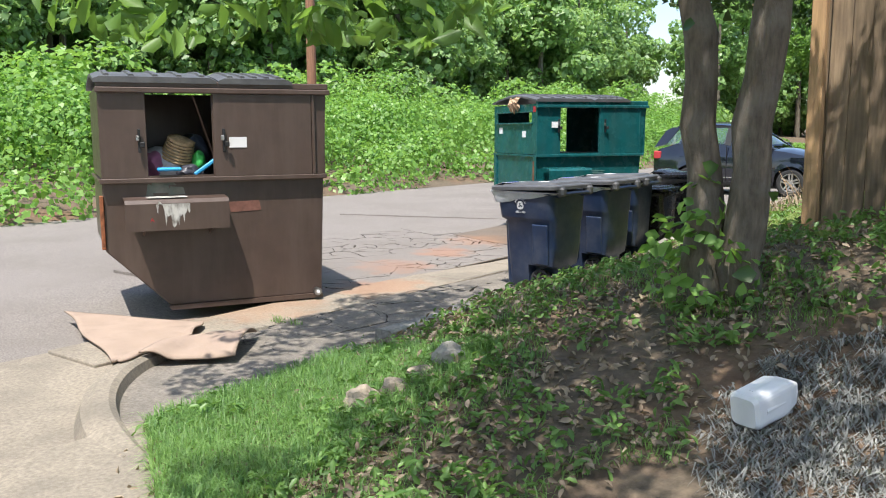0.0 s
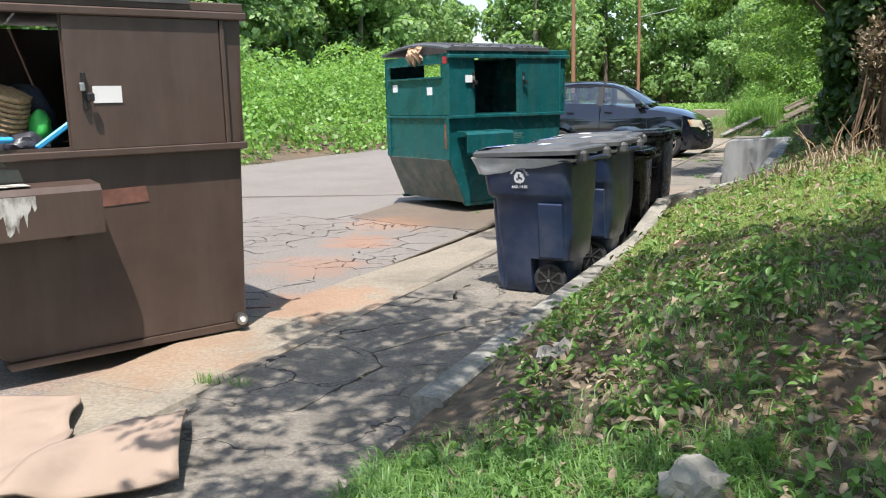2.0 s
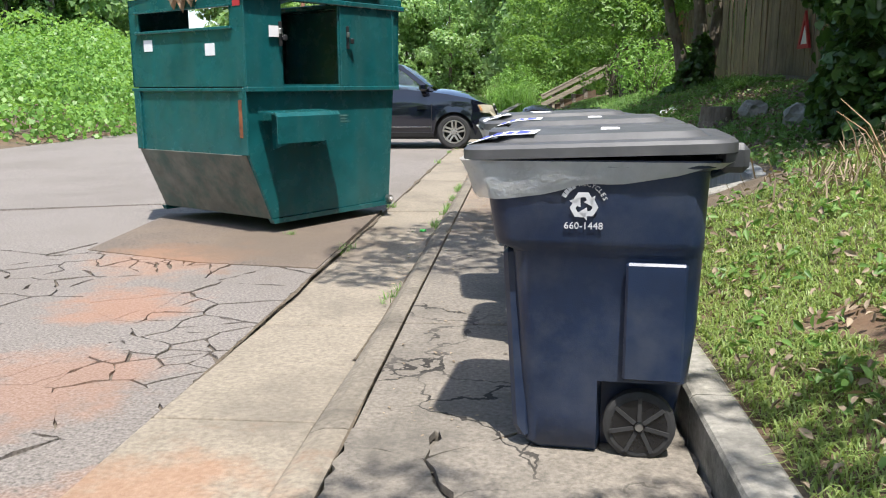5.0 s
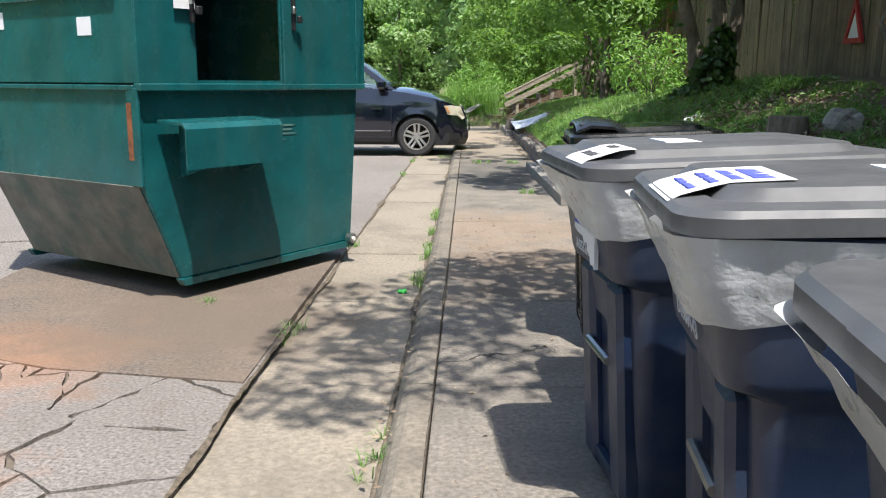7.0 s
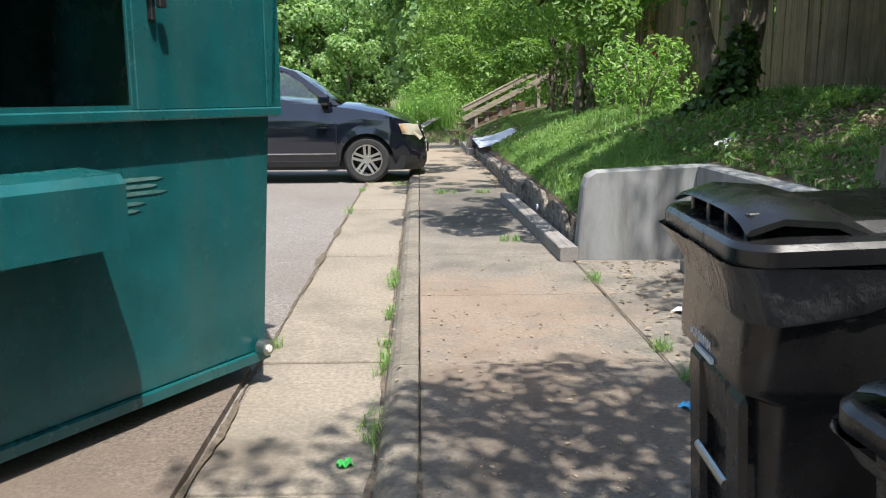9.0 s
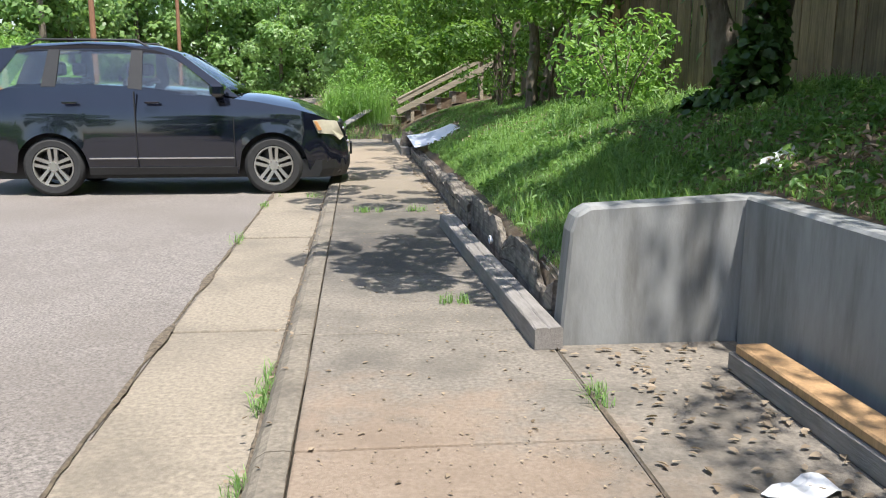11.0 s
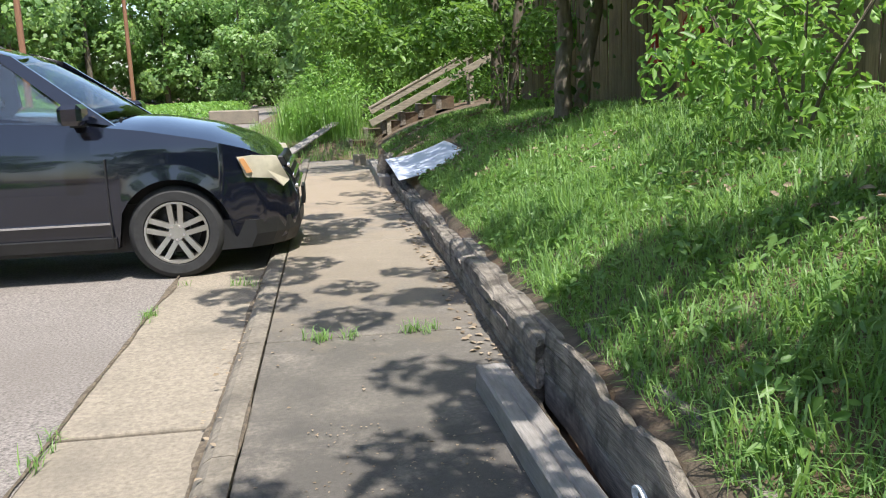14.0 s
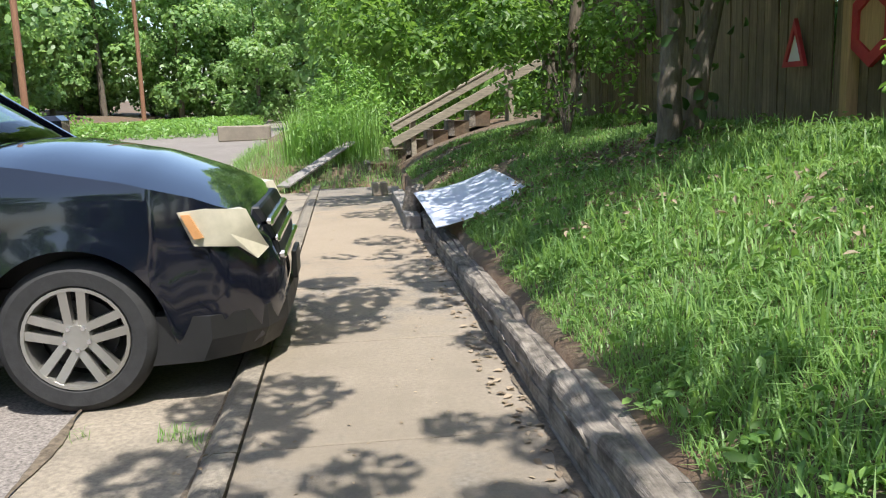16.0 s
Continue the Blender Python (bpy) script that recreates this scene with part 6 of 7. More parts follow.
def weed_patch(name, centres, leaves, size, mat, label, spread=0.12, rise=0.12):
    p = np.repeat(centres, leaves, 0)
    n = len(p)
    a = rng.uniform(0, 6.283, n)
    r = rng.uniform(0.1, 1, n) * spread
    p = p + np.stack([np.cos(a) * r, np.sin(a) * r, 0.02 + rng.uniform(0.2, 1, n) * rise * (1.1 - r / spread)], 1)
    v, f = leaf_arrays(p, np.stack([np.cos(a) * 0.5, np.sin(a) * 0.5, np.ones(n)], 1), size, 0.5)
    return tagged(raw(name, v, f, mat), label, "weeds", kind="stuff")


c = np.concatenate([patchy(on_bank(1150, 1.5, 5.5, -2.5, 3.8), 1.0, -0.15, 9.0), on_bank(160, 1.5, 4.2, 4, 8), on_bank(380, 2.4, 4.2, 8, 16), on_bank(1000, 1.5, 4.2, 14, 24)])
weed_patch("ground_weeds", c, 11, 0.052, WEED, "low broad-leaved green weeds on the bank")
c = np.concatenate([on_bank(2600, 1.8, 5.5, -2.0, 4.5), on_bank(700, 2.4, 4.2, 14, 24), on_bank(900, 1.9, 4.0, 21.2, 24.6), on_bank(800, 1.6, 4.2, 23, 31), on_bank(300, 1.6, 4.2, 4, 8), on_bank(1500, 2.6, 4.3, 8, 17)])
weed_patch("leaf_litter", c, 5, 0.05, DRY, "dry fallen leaves and twigs under the trees", 0.25, 0.012)


# broken asphalt: plates between open cracks
def clip_cell(poly, px, py, qx, qy, gap):
    mx, my, dx, dy = (px + qx) / 2, (py + qy) / 2, qx - px, qy - py
    ln = math.hypot(dx, dy)
    out = []
    for i in range(len(poly)):
        a, b = poly[i], poly[(i + 1) % len(poly)]
        da = ((a[0] - mx) * dx + (a[1] - my) * dy) / ln + gap
        db = ((b[0] - mx) * dx + (b[1] - my) * dy) / ln + gap
        if da <= 0:
            out.append(a)
        if da * db < 0:
            k = da / (da - db)
            out.append((a[0] + (b[0] - a[0]) * k, a[1] + (b[1] - a[1]) * k))
    return out


def cracked(parent, name, region, n, z, thick, mat, gap, seed, jitter=0.05):
    """Plates that fill the region (x0, y0, x1, y1), each with its own edges."""
    q = random.Random(seed)
    x0, y0, x1, y1 = region
    seeds = [(q.uniform(x0, x1), q.uniform(y0, y1)) for _ in range(n // 2)]
    while len(seeds) < n:
        cx, cy = q.choice(seeds[:n // 6])
        px, py = cx + q.gauss(0, 0.22), cy + q.gauss(0, 0.22)
        if x0 < px < x1 and y0 < py < y1:
            seeds.append((px, py))
    for i, (px, py) in enumerate(seeds):
        poly = [(x0, y0), (x1, y0), (x1, y1), (x0, y1)]
        for j in sorted(range(n), key=lambda j: (seeds[j][0] - px) ** 2 + (seeds[j][1] - py) ** 2)[1:18]:
            poly = clip_cell(poly, px, py, *seeds[j], gap * q.uniform(0.3, 1.6))
            if len(poly) < 3:
                break
        if len(poly) < 3:
            continue
        fine = []
        for k in range(len(poly)):
            a, b = poly[k], poly[(k + 1) % len(poly)]
            m = max(1, int(math.hypot(b[0] - a[0], b[1] - a[1]) / 0.07))
            for e in range(m):
                u = e / m
                jx, jy = (q.gauss(0, 0.011), q.gauss(0, 0.011)) if 0 < u < 1 else (0, 0)
                fine.append((a[0] + (b[0] - a[0]) * u + jx, a[1] + (b[1] - a[1]) * u + jy))
        zz = z + q.uniform(-0.003, 0.003)
        bm = bmesh.new()
        top = [bm.verts.new((x, y, zz)) for x, y in fine]
        low = [bm.verts.new((x, y, zz - thick)) for x, y in fine]
        bm.faces.new(top)
        for k in range(len(top)):
            j = (k + 1) % len(top)
            bm.faces.new((top[j], top[k], low[k], low[j]))
        bmesh.ops.recalc_face_normals(bm, faces=bm.faces)
        part(name, bm, mat, parent)


SEAMDIRT = material("seam_dirt", (0.12, 0.095, 0.068), 0.95, var=0.5, scale=30, bump=0.8, bump_scale=60)
CRACKDIRT = material("crack_dirt", (0.11, 0.09, 0.07), 0.95, var=0.4, scale=20, bump=0.8, bump_scale=60)
plates_root = tagged(new("broken_asphalt"), "broken asphalt plates with open dirty cracks", "asphalt", kind="structure")
part("crack_bed", box(-4.4, 3.2, -0.14, -0.885, 9.1, -0.084), CRACKDIRT, plates_root)
cracked(plates_root, "asphalt_plate", (-4.4, 3.2, -0.885, 9.1), 260, -0.066, 0.04, ASPHALT, 0.008, 3)
for poly in (((-6.4, 6.2), (-4.5, 6.0), (-4.5, 8.6), (-6.2, 8.9)), ((-7.5, 10.5), (-3.5, 11.8), (-3.6, 12.6), (-7.6, 11.6))):
    part("patch", prism(poly, -0.12, -0.083, "z"), ASPHALT, plates_root)

OLDPATCH = material("old_asphalt", (0.135, 0.108, 0.088), 0.88, var=0.55, scale=55, dirt=(0.20, 0.15, 0.11), dirt_amount=0.5, dirt_scale=1.6, bump=0.5, bump_scale=120, stain_sun_spots=STAINS)
part("patch", prism([(-0.90, 8.15), (-0.90, 11.2), (-3.2, 10.8), (-3.05, 8.75), (-1.9, 8.3)], -0.12, -0.058, "z"), OLDPATCH, plates_root, "dark older asphalt patch")
# carpet dumped at the corner
t = thing("carpet", pose(0, 0, 0), "beige carpet offcut dumped folded over the kerb", "carpet")
def over_kerb(x, y):
    """Height of the curved kerb under a cloth lying at x, y."""
    best = 0.0
    for i in range(24):
        a, b = Vector(arc[i]), Vector(arc[i + 1])
        k = min(1, max(0, (Vector((x, y)) - a).dot(b - a) / (b - a).length_squared))
        d = (Vector((x, y)) - a.lerp(b, k)).length
        best = max(best, (0.03 + 0.07 * min(1, (i + k) / 16)) * math.exp(-(d / 0.17) ** 4))
    return best


A, B, C, D = Vector((-2.05, 1.28)), Vector((0.33, 0.43)), Vector((0.12, 1.08)), Vector((-0.55, 1.76))
NU, NV = 34, 20
vs = []
for j in range(NV + 1):
    for i in range(NU + 1):
        u, v = i / NU, j / NV
        p = A.lerp(B, u).lerp(D.lerp(C, u), v)
        on = float(np.clip((p.x + 0.05) / 0.1, 0, 1))
        z = -0.045 + 0.055 * on + 0.025 + 0.012 * math.sin(9 * u + 3 * v) * math.sin(5 * v + 1) + 0.008 * math.sin(17 * u * v + 2)
        z += 0.075 * max(0, (v - 0.72) / 0.28) ** 2 * (0.55 + 0.45 * math.sin(3.2 * u + 0.3)) + 0.02 * math.exp(-((v - 0.05) / 0.06) ** 2)
        px, py = p.x + 0.02 * math.sin(12 * v), p.y + 0.025 * math.sin(11 * u)
        vs.append((px, py, max(z, over_kerb(px, py) + 0.022)))
fs = [(j * (NU + 1) + i, j * (NU + 1) + i + 1, (j + 1) * (NU + 1) + i + 1, (j + 1) * (NU + 1) + i) for j in range(NV) for i in range(NU)]
c = raw("spread", vs, fs, CARPET, t, smooth=True)
c.modifiers.new("thick", "SOLIDIFY").thickness = 0.014
Q0, Q1, Q2, Q3 = Vector((0.26, 0.60, 0.02)), Vector((0.72, 1.10, 0.02)), Vector((0.22, 1.72, 0.03)), Vector((0.02, 1.10, 0.03))
flap = []
for i in range(15):
    u = i / 14
    row = []
    for k in range(12):
        w = k / 11
        q = Q0.lerp(Q1, u).lerp(Q3.lerp(Q2, u), w)
        q.z = max(q.z, over_kerb(q.x, q.y) + 0.03)
        row.append(q + Vector((0.008 * math.sin(9 * u + 5 * w), 0.008 * math.sin(7 * w + 4 * u), (0.025 + 0.10 * u) * math.sin(math.pi * min(1.0, 0.08 + 0.86 * w)) ** 0.6 + 0.01 * math.sin(6 * u + 4 * w))))
    flap.append(row)
fl = part("fold", loft(flap, close=False, caps=False), CARPET, t, smooth=True)
fl.modifiers.new("thick", "SOLIDIFY").thickness = 0.014


# rubbish inside the brown container, and rags on the green one
def lump(c, r, seed, sub=2, rough=0.25):
    bm = bmesh.new()
    bmesh.ops.create_icosphere(bm, subdivisions=sub + 1, radius=1)
    for v in bm.verts:
        k = 1 + rough * noise.noise(v.co * 1.7 + Vector((seed, 0, 0))) + rough * 0.4 * noise.noise(v.co * 5 + Vector((0, seed, 0)))
        v.co = Vector((v.co.x * r[0], v.co.y * r[1], v.co.z * r[2])) * k + Vector(c)
    return bm


BAGW = material("white_bag", (0.45, 0.42, 0.46), 0.4, var=0.25, scale=12, bump=0.9, bump_scale=18)
BAGD = material("dark_bag", (0.05, 0.05, 0.065), 0.35, var=0.3, bump=0.9, bump_scale=14)
WICKER = material("wicker", (0.38, 0.26, 0.14), 0.8, var=0.35, scale=40, bump=0.8, bump_scale=60)
CYAN = material("cyan_plastic", (0.03, 0.32, 0.62), 0.35, var=0.1, bump=0.1)
LIME = material("green_plastic", (0.05, 0.42, 0.08), 0.4, var=0.15, bump=0.1)
PINK = material("pink_bag", (0.35, 0.12, 0.22), 0.5, var=0.3, bump=0.7, bump_scale=15)
KRAFT = material("kraft_paper", (0.45, 0.30, 0.19), 0.85, var=0.2, scale=6, bump=0.4)
MB = brown.matrix_basis
for nm, c, r, m, lb, cat in (("rubbish_bag", (0.02, 0.45, 1.36), (0.25, 0.28, 0.2), BAGW, "crumpled pale plastic rubbish bag", "rubbish bag"), ("rubbish_bag", (0.3, 0.55, 1.42), (0.22, 0.28, 0.26), BAGD, "dark rubbish bag in the container", "rubbish bag"),
                             ("rubbish_bag", (-0.08, 0.3, 1.38), (0.12, 0.16, 0.14), PINK, "pinkish rubbish bag in the container", "rubbish bag"), ("plastic_tub", (0.34, 0.22, 1.42), (0.07, 0.08, 0.1), LIME, "bright green plastic scrap in the container", "plastic scrap"),
                             ("rubbish_bag", (0.25, 0.2, 1.32), (0.12, 0.12, 0.08), BAGD, "torn dark bag at the opening", "rubbish bag")):
    o = obj(nm, lump(c, r, c[0] * 9), m, smooth=True)
    o.matrix_basis = MB
    tagged(o, lb, cat)
t = thing("basket", MB @ pose(0.14, 0.3, 1.44, 20, 15, 0), "tan wicker basket among the rubbish", "basket")
for k in range(7):
    r0 = 0.15 - 0.004 * k
    part("band", loft([[((r0 + d) * math.cos(a), (r0 + d) * math.sin(a), 0.03 * k + z) for a in np.linspace(0, 2 * math.pi, 20, endpoint=False)] for d, z in ((0, 0), (0.008, 0.013), (0, 0.027))], caps=False), WICKER, t)
part("bottom", lump((0, 0, 0.2), (0.13, 0.13, 0.02), 4, 1), WICKER, t)
t = thing("paint_roller", MB @ pose(0.05, 0.0, 1.335, 0, 0, 4), "bright blue plastic bottle at the opening's sill", "bottle")
part("bottle", box(-0.12, -0.03, 0, 0.10, 0.05, 0.035, 0.014), CYAN, t)
t = thing("blue_handle", MB @ pose(0.40, 0.06, 1.36, 0, -35, 0), "bright blue plastic handle leaning at the opening", "handle")
part("bar", box(-0.14, -0.015, 0, 0.12, 0.015, 0.035, 0.008), CYAN, t)
rag = []
for i in range(9):
    u = i / 8
    rag.append([Vector((-0.30 - 0.05 * math.sin(math.pi * k / 7) - 0.02 * math.sin(3 * k + 2 * i), 0.60 + 0.36 * u + 0.02 * math.sin(5 * k), 2.24 - 0.27 * (k / 7) * (0.75 + 0.25 * math.sin(4.1 * i)) + 0.02 * math.sin(7 * u))) for k in range(8)])
o = obj("rag", loft(rag, close=False, caps=False), KRAFT, smooth=False)
o.matrix_basis = green.matrix_basis
o.modifiers.new("thick", "SOLIDIFY").thickness = 0.008
tagged(o, "crumpled brown paper hanging over the container's rim", "paper")

# warped metal sheet on the bank
rows2 = []
for i in range(13):
    u = i / 12
    rows2.append([])
    for k in range(11):
        v = k / 10
        p = Vector((1.22, 23.9, 0.27)).lerp(Vector((2.04, 23.95, 0.58)), u).lerp(Vector((1.2, 26.2, 0.33)).lerp(Vector((2.08, 26.1, 0.56)), u), v)
        p.z = max(p.z - 0.05 * math.sin(math.pi * u) + 0.02 * math.sin(2.5 * v), float(height(p.x, p.y)) + 0.03)
        rows2[-1].append(p)
o = obj("metal_sheet", loft(rows2, close=False, caps=False), SHEETM, smooth=True)
o.modifiers.new("thick", "SOLIDIFY").thickness = 0.006
tagged(o, "warped pale grey metal sheet lying on the bank", "sheet")

# cracked slabs and dirty joints of the paving
cracked(walk_root, "slab_piece", (0.006, 2.0, 1.273, 5.0), 12, 0.008, 0.03, WALK, 0.006, 8)


def dirt_line(name, xf, ya, yb, w, seed, label):
    """An uneven seam of dirt along the street; xf(y) -> (x, z)."""
    q = random.Random(seed)
    bm = bmesh.new()
    prev = None
    y = ya
    while y < yb:
        x, z = xf(y)
        a = w * (0.08 + 1.6 * max(0, noise.noise(Vector((y * 1.3, seed, 0)))) + q.uniform(0, 0.3))
        b = w * (0.08 + 1.6 * max(0, noise.noise(Vector((y * 1.3, seed + 9, 0)))) + q.uniform(0, 0.3))
        row = [bm.verts.new((x - a, y, z)), bm.verts.new((x, y, z + 0.006)), bm.verts.new((x + b, y, z))]
        if prev:
            for k in range(2):
                bm.faces.new((prev[k], prev[k + 1], row[k + 1], row[k]))
        prev = row
        y += 0.06
    bmesh.ops.recalc_face_normals(bm, faces=bm.faces)
    return tagged(obj(name, bm, SEAMDIRT, smooth=True), label, "dirt", kind="stuff")


dirt_line("edge_dirt", lambda y: (-0.875, -0.062 if 3 < y < 9.1 else max(float(gutter_z(y)) - 0.02, ROAD_Z) + 0.016), 2.5, 30, 0.035, 1, "dark dirt along the edge of the asphalt")
dirt_line("gutter_dirt", lambda y: (-0.182, float(gutter_z(y)) + 0.004), 6.0, 30, 0.03, 2, "dirt gathered along the kerb")
dirt_line("walk_seam_dirt", lambda y: (-0.002, 0.004), 2.0, 30, 0.010, 3, "dirt in the seam beside the kerb")
dirt_line("walk_edge_dirt", lambda y: (1.265, 0.006), 13.9, 30, 0.06, 4, "dark soil along the sidewalk's edge")
dirt_line("bay_seam_dirt", lambda y: (1.279, 0.006), 8.2, 13.7, 0.015, 5, "dirt in the seam of the bay floor")

# steps and hand rail at the end of the walk
RAILWOOD = material("rail_wood", (0.30, 0.26, 0.20), 0.9, var=0.35, scale=5, bump=0.5, bump_scale=18, stretch=(1, 6, 6))
t = thing("stair_rail", pose(0, 0, 0), "weathered wooden stair rail rising up the bank", "railing")


def plank(p0, p1, w, h, mat, parent, name):
    p0, p1 = Vector(p0), Vector(p1)
    d = p1 - p0
    bm = box(-w / 2, 0, -h / 2, w / 2, d.length, h / 2, 0.006)
    bm.transform(Matrix.Translation(p0) @ d.to_track_quat("Y", "Z").to_matrix().to_4x4())
    return part(name, bm, mat, parent)


plank((1.35, 33.1, 0.85), (4.2, 33.1, 2.28), 0.05, 0.18, RAILWOOD, t, "top_rail")
plank((1.35, 33.12, 0.56), (4.3, 33.12, 2.02), 0.05, 0.16, RAILWOOD, t, "bottom_rail")
plank((1.38, 33.14, 0.93), (4.2, 33.14, 2.36), 0.16, 0.04, RAILWOOD, t, "cap_board")
for x, z0, z1 in ((1.77, 0.25, 1.0), (3.70, 0.85, 2.0)):
    part("post", box(x - 0.05, 33.14, z0 - 0.3, x + 0.05, 33.24, z1, 0.006), RAILWOOD, t)
    part("post", box(x - 0.05, 33.5, z0 - 0.3, x + 0.05, 33.57, z1, 0.006), RAILWOOD, t)
t = thing("timber_steps", pose(0, 0, 0), "old timber steps climbing the bank", "steps")
for k in range(7):
    x = 0.35 + 0.42 * k
    part("riser", box(x, 32.0 if k < 2 else 33.2, 0.0 + 0.17 * k - 0.2, x + 0.13, 33.9, 0.11 + 0.17 * k, 0.012), OLDWOOD, t)
    part("tread", box(x + 0.13, 32.05 if k < 2 else 33.22, 0.17 * k - 0.2, x + 0.42, 33.88, 0.09 + 0.17 * k), SOIL, t)
t = thing("fallen_board", pose(0, 0, 0), "pale grey board leaning in the weeds", "board")
plank((-0.62, 30.95, 0.02), (0.55, 33.0, 0.62), 0.24, 0.035, GREYWOOD, t, "board")
t = thing("brick_block", pose(0.93, 29.2, 0.0, 0, 0, 4), "tan concrete block on the sidewalk's edge", "block")
part("block", box(-0.11, -0.09, 0, 0.11, 0.09, 0.19, 0.01), STONE, t)
t = thing("stump", pose(1.20, 26.25, 0.10, 8, 5, 0), "charred rotten post stump", "stump")
part("wood", loft([[(r * math.cos(a) * (1 + 0.15 * math.sin(3 * a)), r * math.sin(a), z + 0.03 * math.sin(2 * a)) for a in np.linspace(0, 6.28, 12, endpoint=False)] for r, z in ((0.13, 0), (0.12, 0.15), (0.1, 0.3), (0.05, 0.27))]), OLDWOOD, t)
t = thing("concrete_barrier", pose(-3.9, 54.0, ROAD_Z), "long pale concrete barrier at the street's end", "barrier")
part("block", prism([(-1.1, 0), (1.1, 0), (1.1, 0.62), (-1.1, 0.66)], -0.3, 0.3, "y", 0.04), CONCRETE, t)

# overhead wires
for x, z0, z1 in ((-12.6, 9.0, 10.5), (-12.2, 8.3, 9.8)):
    t = thing("overhead_wire", pose(0, 0, 0), "thin dark overhead wire between the poles", "wire", "overhead wires")
    part("wire", tube([(x, 14.6, z0), (x, 25, z0 - 0.1), (x, 35, z0 - 0.1), (x, 53.5, z1)], 0.012, 5), CARPLASTIC, t)
    part("wire", tube([(x, 53.5, z1), (x, 64, z1 - 0.3), (x, 74, z1 + 0.8)], 0.012, 5), CARPLASTIC, t)


# loose stones, litter and small plants
def stone(x, y, r, seed, mat=None, label="rounded tan field stone on the bank", z=None):
    z = float(height(x, y)) if z is None else z
    o = obj("stone", lump((0, 0, r[2] * 0.5), r, seed, 2, 0.35), mat or STONE)
    o.matrix_basis = pose(x, y, z)
    return tagged(o, label, "stone")


GREYSTONE = material("grey_stone", (0.26, 0.245, 0.215), 0.9, var=0.3, scale=9, bump=0.7, bump_scale=30)
stone(2.54, 0.52, (0.11, 0.09, 0.08), 1)
stone(2.62, 0.70, (0.08, 0.08, 0.07), 2)
stone(2.60, 0.95, (0.10, 0.08, 0.05), 3, label="pale flat field stone on the bank")
stone(2.68, 1.12, (0.10, 0.08, 0.09), 4, GREYSTONE, "grey field stone on the bank")
stone(3.08, 11.2, (0.15, 0.13, 0.12), 5, GREYSTONE, "grey boulder above the bay wall")
stone(3.15, 9.9, (0.16, 0.14, 0.12), 6, GREYSTONE, "grey field stone on the bank")
t = thing("tree_stump", pose(2.76, 11.5, float(height(2.76, 11.5))), "cut tree stump on the bank", "stump")
part("wood", loft([[(r * math.cos(a) * (1 + 0.1 * math.sin(4 * a)), r * math.sin(a), z) for a in np.linspace(0, 6.28, 16, endpoint=False)] for r, z in ((0.24, -0.1), (0.18, 0.05), (0.165, 0.2))]), BARK, t)
JX, JY = 4.56, 0.95
t = thing("plastic_jug", pose(JX, JY, float(height(JX, JY)) + 0.085, 0, 80, 70) @ Matrix.Scale(1.25, 4), "white plastic jug lying on the bank", "jug")
part("body", loft([[(x, y, z) for x, y in rounded(r, r, r * 0.4)] for r, z in ((0.05, -0.13), (0.06, -0.115), (0.062, 0.05), (0.045, 0.10), (0.022, 0.14))]), WHITE, t)
part("cap", tube([(0, 0, 0.14), (0, 0, 0.165)], 0.023, 12), CARPLASTIC, t)
part("label", tube([(0, 0, -0.08), (0, 0, 0.02)], 0.0625, 16), WHITE, t)
CARD = material("grey_card", (0.40, 0.37, 0.34), 0.9, var=0.25, scale=8, bump=0.4)
PAPERS = ((1.90, 2.33, 0.16, 0.11, "crumpled white cardboard on the bank"), (2.72, 14.2, 0.3, 0.12, "crumpled white paper on the bank"))
for x, y, a, b, lb in PAPERS:
    rr = [[Vector((a * (i / 6 - 0.5) + 0.01 * math.sin(3 * k), b * (k / 6 - 0.5) + 0.012 * math.sin(2 * i), 0.03 + 0.03 * math.sin(1.9 * i + k) + 0.02 * math.sin(2.7 * k))) for k in range(7)] for i in range(7)]
    o = obj("paper_scrap", loft(rr, close=False, caps=False), WHITE if y > 5 else CARD)
    o.matrix_basis = pose(x, y, float(height(x, y)) + 0.01, 8, -14, 40)
    o.modifiers.new("thick", "SOLIDIFY").thickness = 0.004
    tagged(o, lb, "paper")
for x, y, a, b, m, lb in ((1.75, 12.0, 0.26, 0.14, WHITE, "crumpled white paper on the bay floor"), (1.22, 10.35, 0.14, 0.08, CYAN, "scrap of blue plastic on the sidewalk"), (-0.30, 10.02, 0.06, 0.05, LIME, "bright green plastic scrap in the gutter")):
    rr = [[Vector((a * (i / 5 - 0.5), b * (k / 5 - 0.5), 0.012 + 0.012 * math.sin(2.1 * i + k))) for k in range(6)] for i in range(6)]
    o = obj("litter_scrap", loft(rr, close=False, caps=False), m)
    o.matrix_basis = pose(x, y, float(gutter_z(y)) if x < 0 else 0.0, 0, 0, 25)
    o.modifiers.new("thick", "SOLIDIFY").thickness = 0.003
    tagged(o, lb, "litter")
t = thing("loose_plank", pose(2.17, 11.2, -0.01, 0, 0, 1), "new timber plank and post lying along the bay wall", "plank")
part("post", box(-0.10, 0, 0, 0.08, 2.05, 0.10, 0.008), GREYWOOD, t)
part("board", box(-0.09, 0.02, 0.102, 0.07, 2.0, 0.15, 0.008), NEWWOOD, t)


def scatter(name, x0, x1, y0, y1, n, size, mat, label, category, z=0.004):
    x, y = rng.uniform(x0, x1, n), rng.uniform(y0, y1, n)
    p = np.stack([x, y, np.full(n, z)], 1)
    v, f = leaf_arrays(p, np.tile([0, 0, 3.0], (n, 1)), size, 0.6, 0.3)
    v[:, 2] = np.maximum(v[:, 2], z)
    return v, f


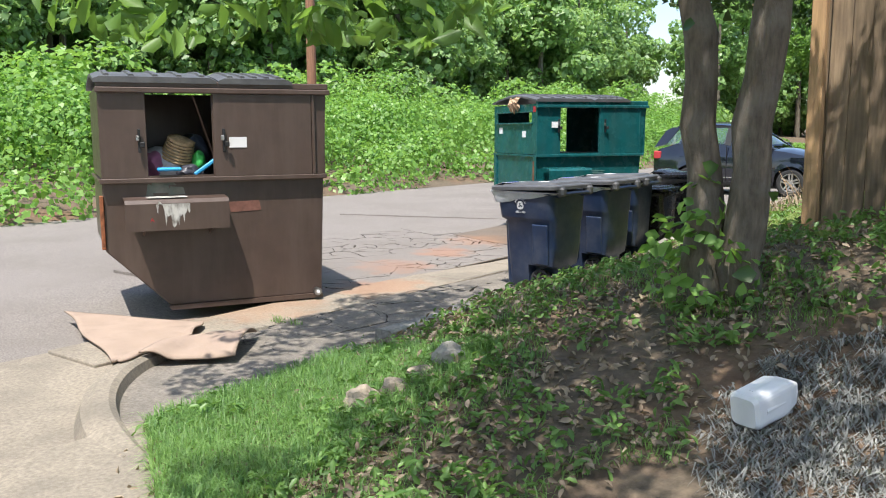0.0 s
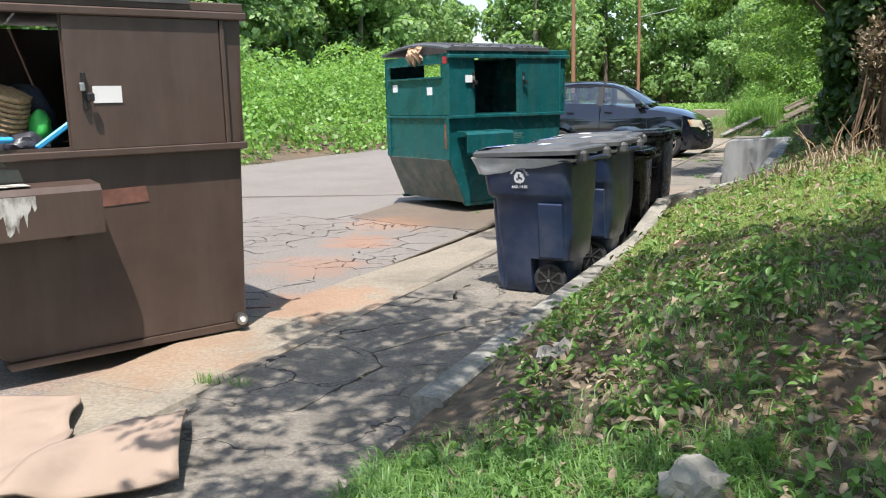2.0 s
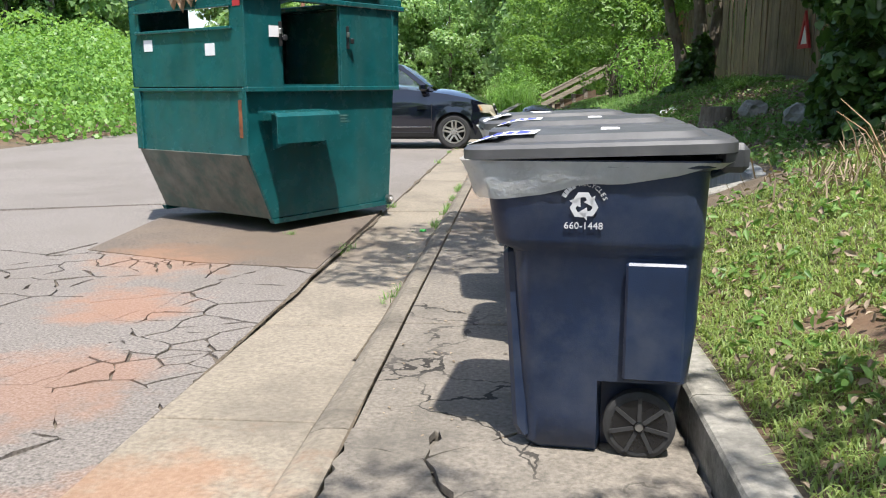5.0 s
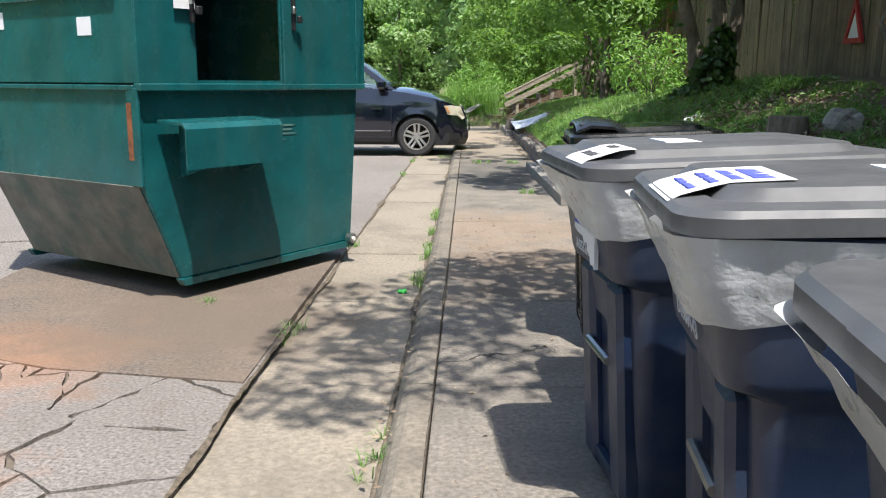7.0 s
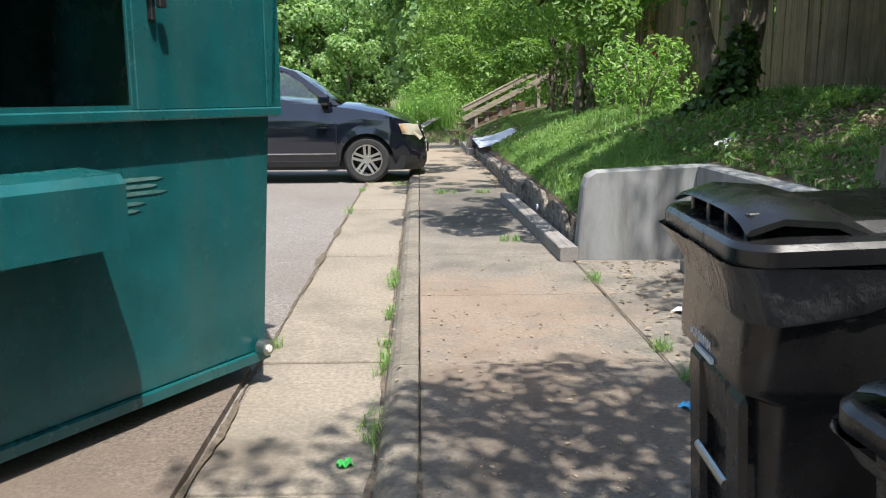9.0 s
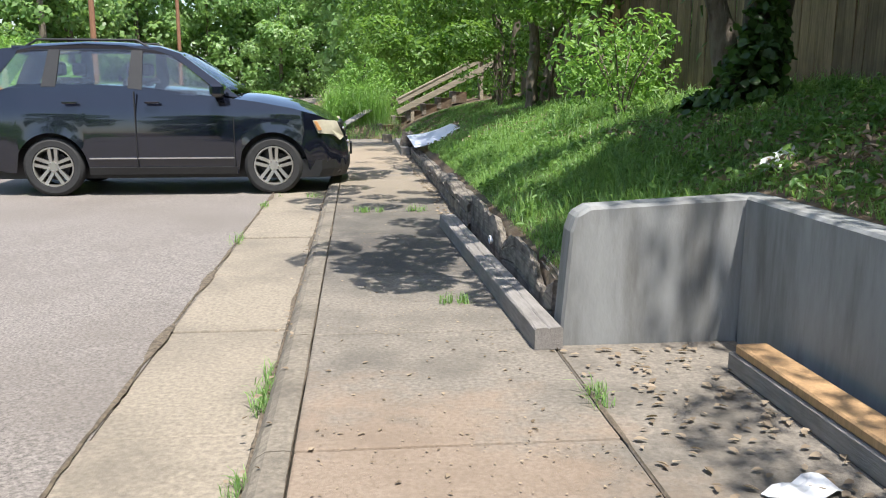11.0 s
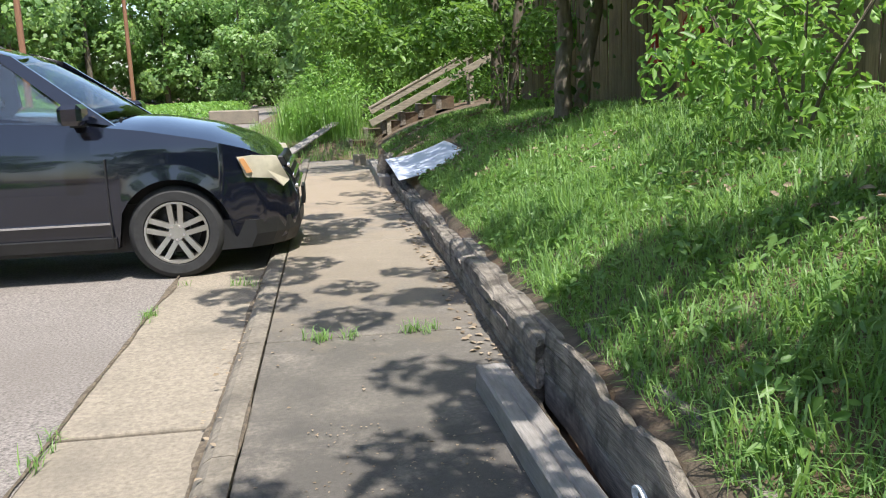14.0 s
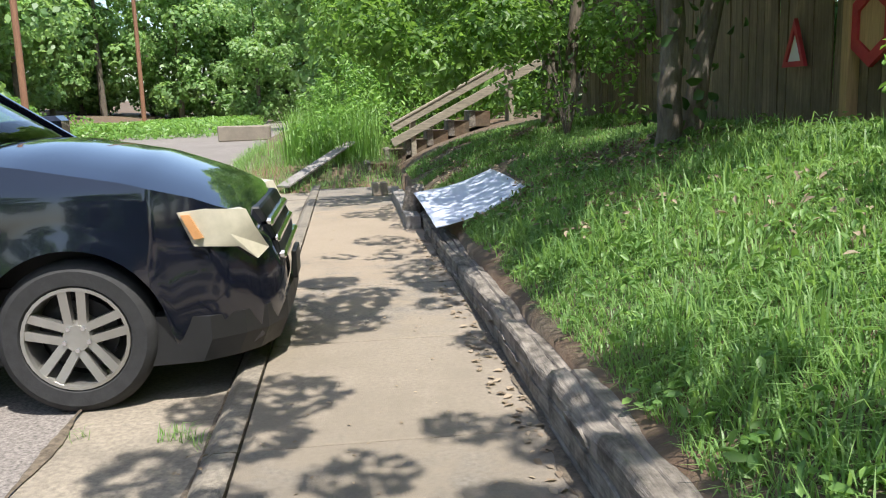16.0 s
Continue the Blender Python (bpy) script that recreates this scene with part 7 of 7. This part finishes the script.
vs, fs, off = [], [], 0
for args in ((0.05, 1.25, 2.2, 8, 120, 0.025), (0.05, 1.28, 8.5, 14, 260, 0.026), (1.3, 2.25, 9.2, 13.6, 460, 0.045), (0.05, 1.2, 14, 30, 240, 0.022), (1.1, 1.3, 17.5, 25, 300, 0.045), (-0.22, -0.1, 7, 20, 150, 0.03), (0.05, 1.26, 8.2, 12.8, 900, 0.012), (0.25, 1.2, 14, 17.2, 700, 0.012), (0.1, 1.25, 3, 8, 300, 0.012)):
    v, f = scatter("l", *args, None, "", "")
    vs.append(v), fs.append(f + off)
    off += len(v)
tagged(raw("fallen_leaves", np.concatenate(vs), np.concatenate(fs), DRY), "dry brown fallen leaves on the paving", "leaves", kind="stuff")
STRAW = material("straw", (0.34, 0.23, 0.14), 0.9, var=0.3, bump=0)
# dead shrub by the fence corner
t = thing("dead_shrub", pose(3.15, 7.55, float(height(3.15, 7.55))), "straw-brown dead shrub by the fence", "shrub")
for k in range(20):
    a, l, b = random.uniform(0, 6.28), random.uniform(0.2, 0.55), random.uniform(0.3, 1.1)
    o0 = Vector((random.uniform(-0.4, 0.4), random.uniform(-0.25, 0.25), -0.05))
    part("stalk", tube([o0, o0 + Vector((math.cos(a) * l * b * 0.4, math.sin(a) * l * b * 0.4, l * 0.6)), o0 + Vector((math.cos(a) * l * b, math.sin(a) * l * b, l))], [0.006, 0.005, 0.002], 4), STRAW, t)

t = thing("dead_vine", pose(3.42, 7.62, 0), "brown dead vine hanging in strands beside the fence", "vine")
DEADVINE = material("dead_vine", (0.15, 0.098, 0.062), 0.9, var=0.4, scale=14, bump=0.3)
qv = random.Random(31)
for k in range(56):
    x, y, top = qv.gauss(0.02, 0.10), qv.gauss(0.0, 0.12), qv.uniform(1.3, 2.3)
    low = qv.uniform(0.75, 1.25)
    sway = qv.uniform(-0.12, 0.05)
    part("strand", tube([(x * 0.6, y, top), (x + sway * 0.4, y + 0.02, (top + low) / 2), (x * 1.5 + sway, y - 0.03, low)], [0.005, 0.011, 0.004], 4), DEADVINE, t)
p, d = crown_points(700, [(qv.gauss(0, 0.1), qv.gauss(0, 0.1), qv.uniform(0.95, 2.1), 0.15, 0.13, 0.2) for k in range(14)])
v, f = leaf_arrays(p, d + (0, 0, -0.4), 0.06, 0.5)
raw("withered_leaves", v, f, DRY, t)
ASHM = leaf_material("bleached_grass", (0.08, 0.08, 0.075), (0.34, 0.34, 0.325), 0.2, 0.8)
def rim(n):
    a, r = rng.uniform(0, 6.283, n), rng.uniform(0, 1, n) ** 0.6
    x, y = 4.95 + 0.62 * r * np.cos(a), 0.95 + 0.75 * r * np.sin(a)
    return np.stack([x, y, np.asarray(height(x, y)) - 0.01], 1)


# weeds in the gutter joint and at the walk's edges
c = np.array([(-0.19 + random.gauss(0, 0.02), y, float(gutter_z(y))) for y in [random.choice((10.3, 10.5, 11.2, 11.4, 11.6, 12.3, 13.2, 13.5, 7.4)) + random.gauss(0, 0.1) for _ in range(60)]]
             + [(-0.86 + random.gauss(0, 0.02), y, ROAD_Z) for y in [random.choice((11.6, 13.1, 19.6, 9.0, 17.4)) + random.gauss(0, 0.1) for _ in range(26)]]
             + [(1.3 + random.gauss(0, 0.02), y, 0.0) for y in [random.choice((10.7, 11.2, 12.9, 13.0)) + random.gauss(0, 0.06) for _ in range(22)]]
             + [(0.88 + random.gauss(0, 0.05), 18.5 + random.gauss(0, 0.03), 0.0) for _ in range(8)] + [(0.35 + random.gauss(0, 0.1), 18.45 + random.gauss(0, 0.02), 0.0) for _ in range(10)] + [(0.85 + random.gauss(0, 0.06), 14.6, 0.0) for _ in range(8)]
             + [(-1.5, 9.6, ROAD_Z)] * 8 + [(-0.35 + random.gauss(0, 0.3), 20.4 + random.gauss(0, 0.1), -0.1) for _ in range(10)] + [(-0.05 + random.gauss(0, 0.2), 2.2 + 0.05 * random.random(), 0.0) for _ in range(8)])
v, f = blade_arrays(np.repeat(c, 9, 0) + rng.normal(0, 0.02, (len(c) * 9, 3)) * (1, 1, 0), 0.075, 0.003, 1.3, 0.7)
tagged(raw("joint_weeds", v, f, BLADE), "small green weeds growing in the paving joints", "weeds", kind="stuff")
p = np.repeat(rim(400), 20, 0)
p = p + rng.normal(0, 0.028, p.shape) * (1, 1, 0)
v, f = blade_arrays(p, 0.05, 0.0045, 3.2, 1.2)
tagged(raw("ash_straw", v, f, ASHM), "pale bleached dead grass on the bank", "dead grass", kind="stuff")

n = 420
q = np.stack([3.1 + rng.normal(0, 0.42, n), 7.3 + rng.normal(0, 0.35, n), np.zeros(n)], 1)
q[:, 2] = np.asarray(height(q[:, 0], q[:, 1]))
v, f = blade_arrays(q, 0.2, 0.006, 1.6, 0.9)
tagged(raw("dead_grass", v, f, DRY), "dry straw-coloured dead grass by the fence", "dead grass", kind="stuff")
